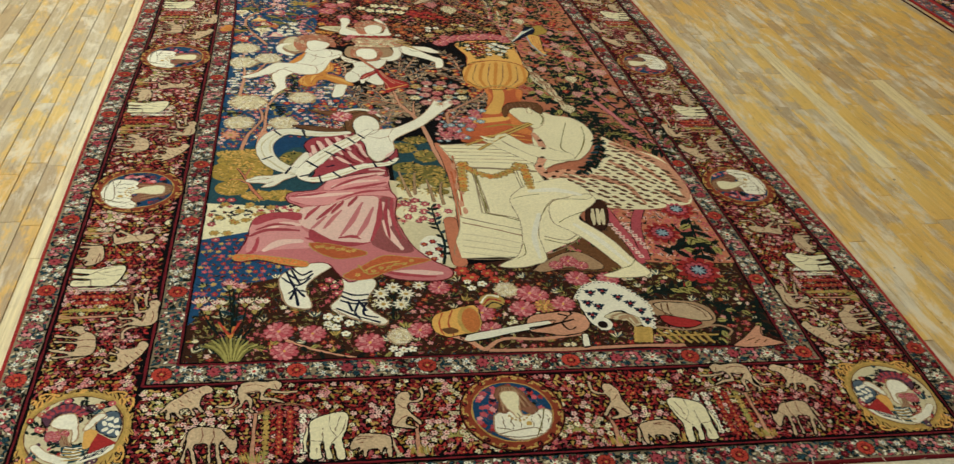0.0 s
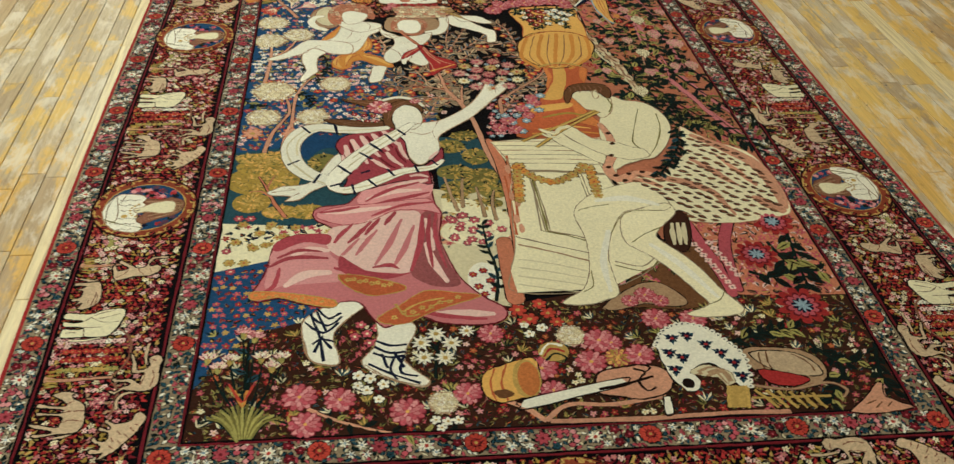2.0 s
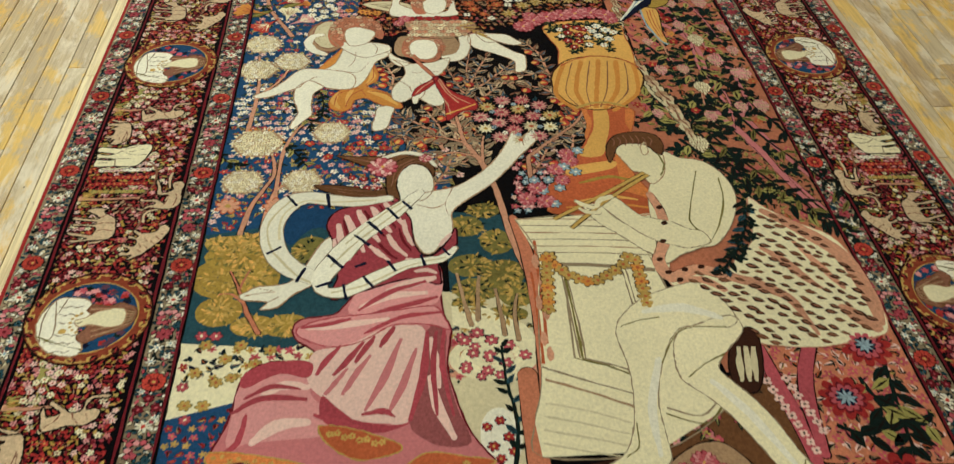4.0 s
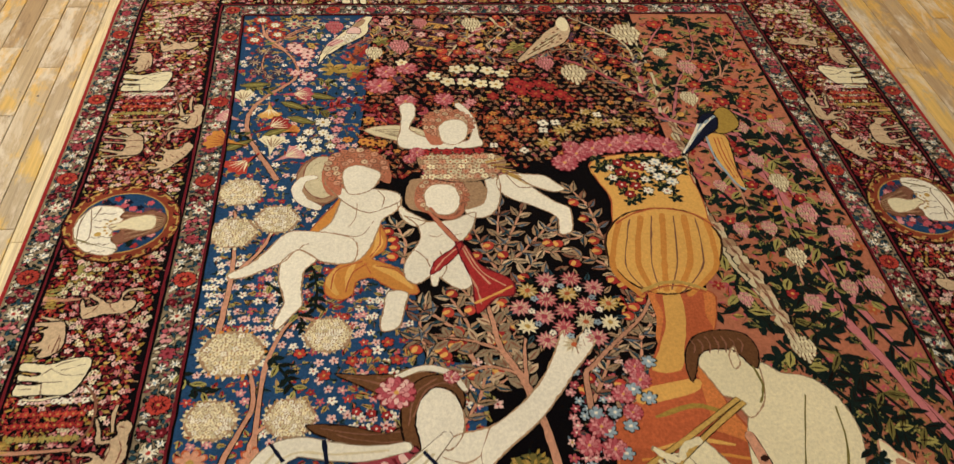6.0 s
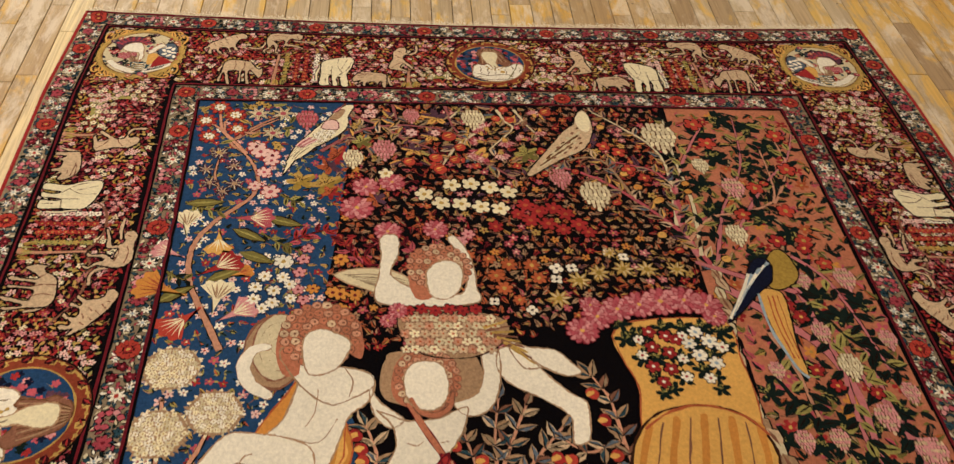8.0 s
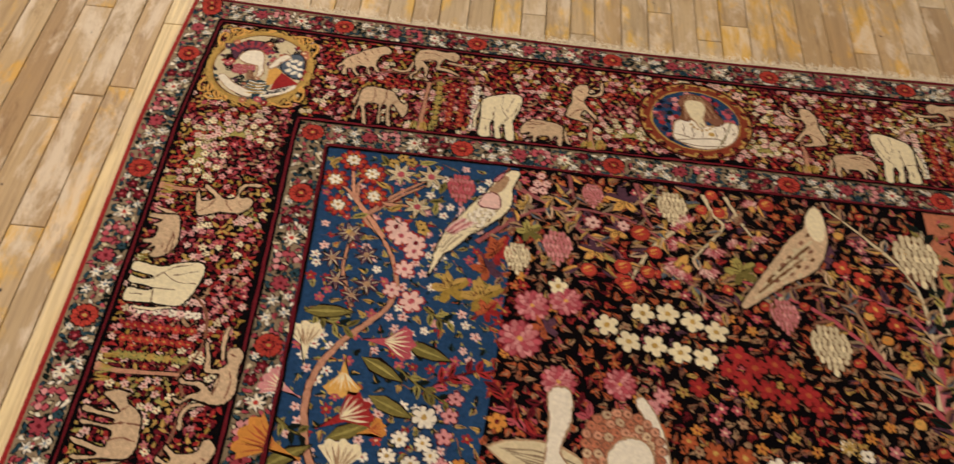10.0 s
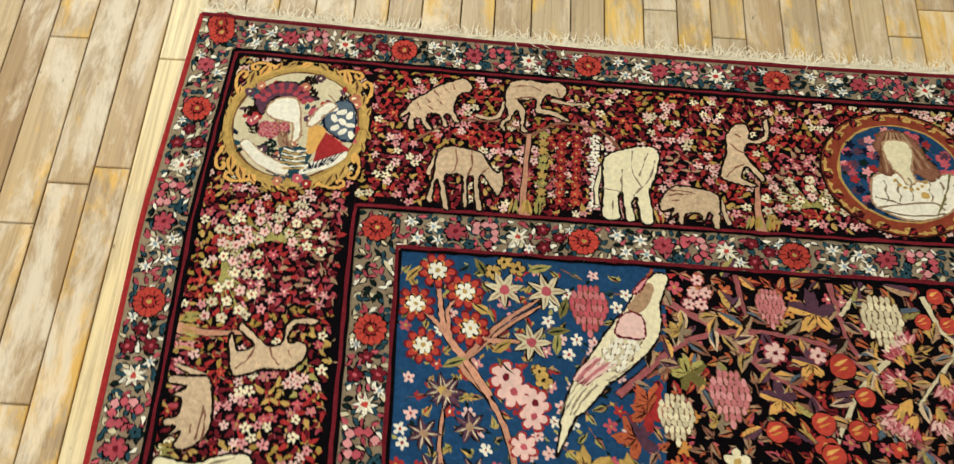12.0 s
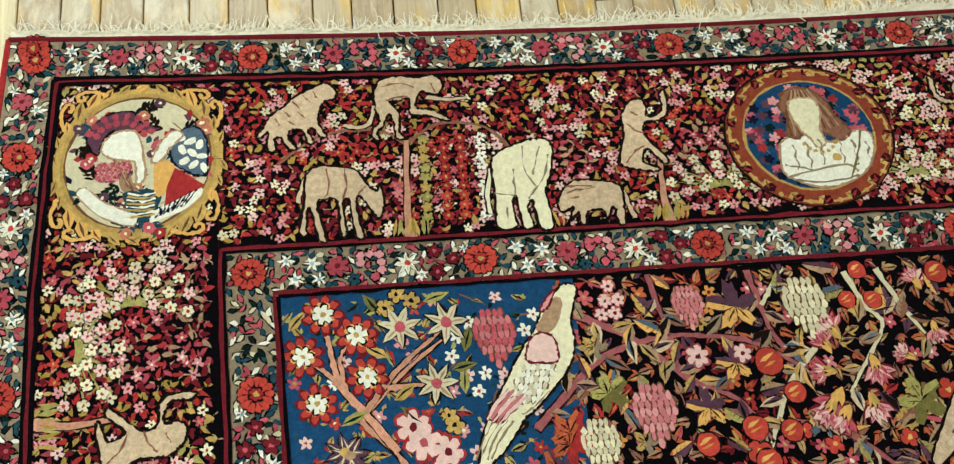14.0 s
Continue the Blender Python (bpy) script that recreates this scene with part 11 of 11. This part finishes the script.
def raw_part(name, v, f, mat, label="", kind="", bend=True):
    me = bpy.data.meshes.new(name)
    me.from_pydata(bent(np.array(v, dtype=float)).tolist() if bend else v, [], f)
    me.materials.append(mat)
    ob = new(name, me)
    ob.parent = rug
    return tagged(ob, label, kind=kind)


rim = [(-OX, OB), (OX, OB), (OX, OT), (-OX, OT)]
for k, name in ((1, "selvedge"), (3, "selvedge"), (0, "end_cord"), (2, "end_cord")):
    a, b = rim[k], rim[(k + 1) % 4]
    n = 60
    pts = [(a[0] + (b[0] - a[0]) * i / n, a[1] + (b[1] - a[1]) * i / n, 0.0065 + 0.0006 * math.sin(i * 1.3)) for i in range(n + 1)]
    raw_part(name, *tube(pts, 0.0055), WOOL["maroon" if k % 2 == 0 else "red"], "dark red wool binding")

# edge of the pile, down to the floor
v, f = [], []
ring = [(OX * s, y) for s, ys in ((1, np.linspace(OB, OT, 40)), (-1, np.linspace(OT, OB, 40))) for y in ys]
ring = ring[:40] + [(x, OT) for x in np.linspace(OX, -OX, 32)[1:-1]] + ring[40:]
for x, y in ring:
    v += [(x, y, 0.0006), (x, y, PILE)]
m = len(ring)
f = [(2 * i, 2 * ((i + 1) % m), 2 * ((i + 1) % m) + 1, 2 * i + 1) for i in range(m)]
raw_part("backing", v, f, WOOL["wine"], "dark wool edge of the rug")

FR = random.Random(5)


def fringe(y, way, label):
    """Knotted cotton warps: a narrow woven web, then loose strands lying on the boards."""
    v, f = [], []
    n = 120
    for i in range(n + 1):
        x = -OX + 2 * OX * i / n
        v += [(x, y, 0.006), (x, y + way * (0.014 + FR.uniform(-0.003, 0.003)), 0.003)]
    f += [(2 * i, 2 * i + 2, 2 * i + 3, 2 * i + 1) for i in range(n)]
    x = -OX + 0.003
    while x < OX - 0.003:
        l = FR.uniform(0.012, 0.032) * (1.25 if FR.random() < 0.2 else 1)
        lean = FR.gauss(0.35, 0.85)
        bend = FR.gauss(0, 0.9)
        wd = FR.uniform(0.0005, 0.0013)
        over = FR.random() < 0.02
        d = -way if over else way
        px, py, ang = x, y + way * 0.008, lean
        k = len(v)
        for j in range(4):
            t = j / 3
            h = wd * (1 - 0.7 * t)
            z = (PILE + 0.006 if over else 0.003 + 0.0035 * math.sin(math.pi * t) + FR.uniform(0, 0.0015))
            nx, ny = math.cos(ang), -math.sin(ang) * d
            v += [(px - nx * h, py - ny * h, z), (px + nx * h, py + ny * h, z + 0.0004)]
            px += math.sin(ang) * l / 3
            py += d * math.cos(ang) * l / 3
            ang += bend / 3
        f += [(k + 2 * j, k + 2 * j + 1, k + 2 * j + 3, k + 2 * j + 2) for j in range(3)]
        x += FR.uniform(0.0007, 0.0022)
    raw_part("fringe", v, f, COTTON, label, "stuff")


fringe(OT + 0.004, 1, "cream cotton fringe lying on the boards")
fringe(OB - 0.004, -1, "cream cotton fringe lying on the boards")

# ---- a second rug, further off ----
rug_first = rug
rug = tagged(new("rug"), "another rug with a red binding and a pale blue border", "rug")
EX, EY0, EY1 = 2.705, -0.9, 4.1
w = Weave()
for d, col, layer in ((0.0, "slate", 0), (0.09, "red", 1), (0.12, "navy", 2)):
    w.box(EX + d, 4.5 - d, EY0 + d, EY1 - d, col, layer)
sprinkle(w, [(EX + 0.13, EY0 + 0.13), (4.36, EY0 + 0.13), (4.36, EY1 - 0.13), (EX + 0.13, EY1 - 0.13)], 0.05, FAMILIES, 3)
sprinkle(w, [(EX + 0.01, EY0 + 0.01), (EX + 0.085, EY0 + 0.01), (EX + 0.085, EY1 - 0.01), (EX + 0.01, EY1 - 0.01)], 0.026, FAMILIES, 3)
w.build("pile", "navy and red wool pile with a pale blue border")
n = 48
v, f = tube([(EX - 0.004, EY0 + (EY1 - EY0) * i / n, 0.006) for i in range(n + 1)], 0.007)
raw_part("selvedge", v, f, WOOL["red"], "red wool binding")
v = [(EX, EY0, 0.0006), (4.5, EY0, 0.0006), (4.5, EY1, 0.0006), (EX, EY1, 0.0006), (EX, EY0, PILE), (4.5, EY0, PILE), (4.5, EY1, PILE), (EX, EY1, PILE)]
raw_part("backing", v, [(0, 1, 5, 4), (1, 2, 6, 5), (2, 3, 7, 6), (3, 0, 4, 7)], WOOL["wine"])
rug = rug_first

# ---- ceiling lamps ----
for lx in LAMPS_X:
    for ly in LAMPS_Y:
        fixture = tagged(new("assumed_ceiling_light"), "slim white ceiling panel lamp, assumed, out of view", "lamp", "ceiling lamps")
        fixture.location = (lx, ly, H)
        for name, box in (("housing", (-0.6, 0.6, -0.19, 0.19, -0.03, 0.0)), ("rim", (-0.6, -0.57, -0.19, 0.19, -0.06, -0.03)), ("rim", (0.57, 0.6, -0.19, 0.19, -0.06, -0.03)),
                          ("rim", (-0.57, 0.57, -0.19, -0.16, -0.06, -0.03)), ("rim", (-0.57, 0.57, 0.16, 0.19, -0.06, -0.03))):
            part(name, slab(*box), LAMP_BODY, fixture)



# ---- the floor's boards, last ----
TOP = 0.0


def board_mesh(w, l):
    """A board with eased upper edges and a hair of a joint round it."""
    g, e, t = 0.001, 0.0014, 0.016
    a, b = w / 2 - g, l / 2 - g
    v = [(sx * a, sy * b, -t) for sx, sy in ((-1, -1), (1, -1), (1, 1), (-1, 1))]
    v += [(sx * a, sy * b, -e) for sx, sy in ((-1, -1), (1, -1), (1, 1), (-1, 1))]
    v += [(sx * (a - e), sy * (b - e), 0) for sx, sy in ((-1, -1), (1, -1), (1, 1), (-1, 1))]
    f = [(8, 9, 10, 11)]
    for i in range(4):
        j = (i + 1) % 4
        f += [(i, j, 4 + j, 4 + i), (4 + i, 4 + j, 8 + j, 8 + i)]
    return v, f


rng = random.Random(7)
WIDTHS, LENGTHS = (0.056, 0.061, 0.065), (0.34, 0.5, 0.66, 0.84, 1.05, 1.3)
boards, x = [], -1.104
columns = []
xr = -1.104
while xr < X1 - 0.07:
    w = rng.choice(WIDTHS)
    columns.append((xr + w / 2, w))
    xr += w
xl = -1.104
first = True
while xl > X0 + 0.07:
    w = 0.061 if first else rng.choice(WIDTHS)
    columns.append((xl - w / 2, w))
    xl -= w
    first = False
for cx, w in columns:
    y, opening = Y0, rng.uniform(0.2, 0.95)
    pale_strip = abs(cx + 1.1345) < 0.01
    while y < Y1 - 0.35:
        l = 1.3 if pale_strip else rng.choice([v for v in LENGTHS if y + v < Y1] or [0.34])
        l, opening = opening or l, None
        l = Y1 - y if Y1 - y - l < 0.35 else l
        cy = y + l / 2
        y += l
        if abs(cx) < 1.0 and -0.3 < cy - l / 2 and cy + l / 2 < 3.05:
            continue
        near = math.hypot(max(0.0, abs(cx) - 1.1), max(0.0, -0.4 - cy, cy - 3.2))
        boards.append((near + (0.8 if cy < 0.2 else 0), cx, cy, w, l))
boards.sort()
shared = {}
PIECES = 300
for near, cx, cy, w, l in boards[:PIECES]:
    fresh = abs(cx + 1.1345) < 0.01 or (abs(cx - 1.55) < 0.031 and 1.0 < cy < 2.5) or (abs(cx - 1.95) < 0.031 and 0.8 < cy < 1.5) or (abs(cx - 1.28) < 0.03 and 0.3 < cy < 0.95)
    if (w, l, fresh) not in shared:
        me = bpy.data.meshes.new("board")
        me.from_pydata(*[board_mesh(w, l)[0], [], board_mesh(w, l)[1]])
        me.materials.append(WOOD_NEW if fresh else WOOD)
        shared[w, l, fresh] = me
    ob = new("board", shared[w, l, fresh])
    ob.location = (cx, cy, TOP + rng.uniform(-0.0006, 0.0004))
    ob.parent = floor
verts, faces = [], []
for near, cx, cy, w, l in boards[PIECES:]:
    v, f = board_mesh(w, l)
    n = len(verts)
    dz = rng.uniform(-0.0006, 0.0004)
    verts += [(p[0] + cx, p[1] + cy, p[2] + dz) for p in v]
    faces += [tuple(i + n for i in q) for q in f]
me = bpy.data.meshes.new("boards")
me.from_pydata(verts, [], faces)
me.materials.append(WOOD_REST)
ob = tagged(new("boards", me), "worn narrow wooden floor boards", kind="stuff")
ob.parent = floor
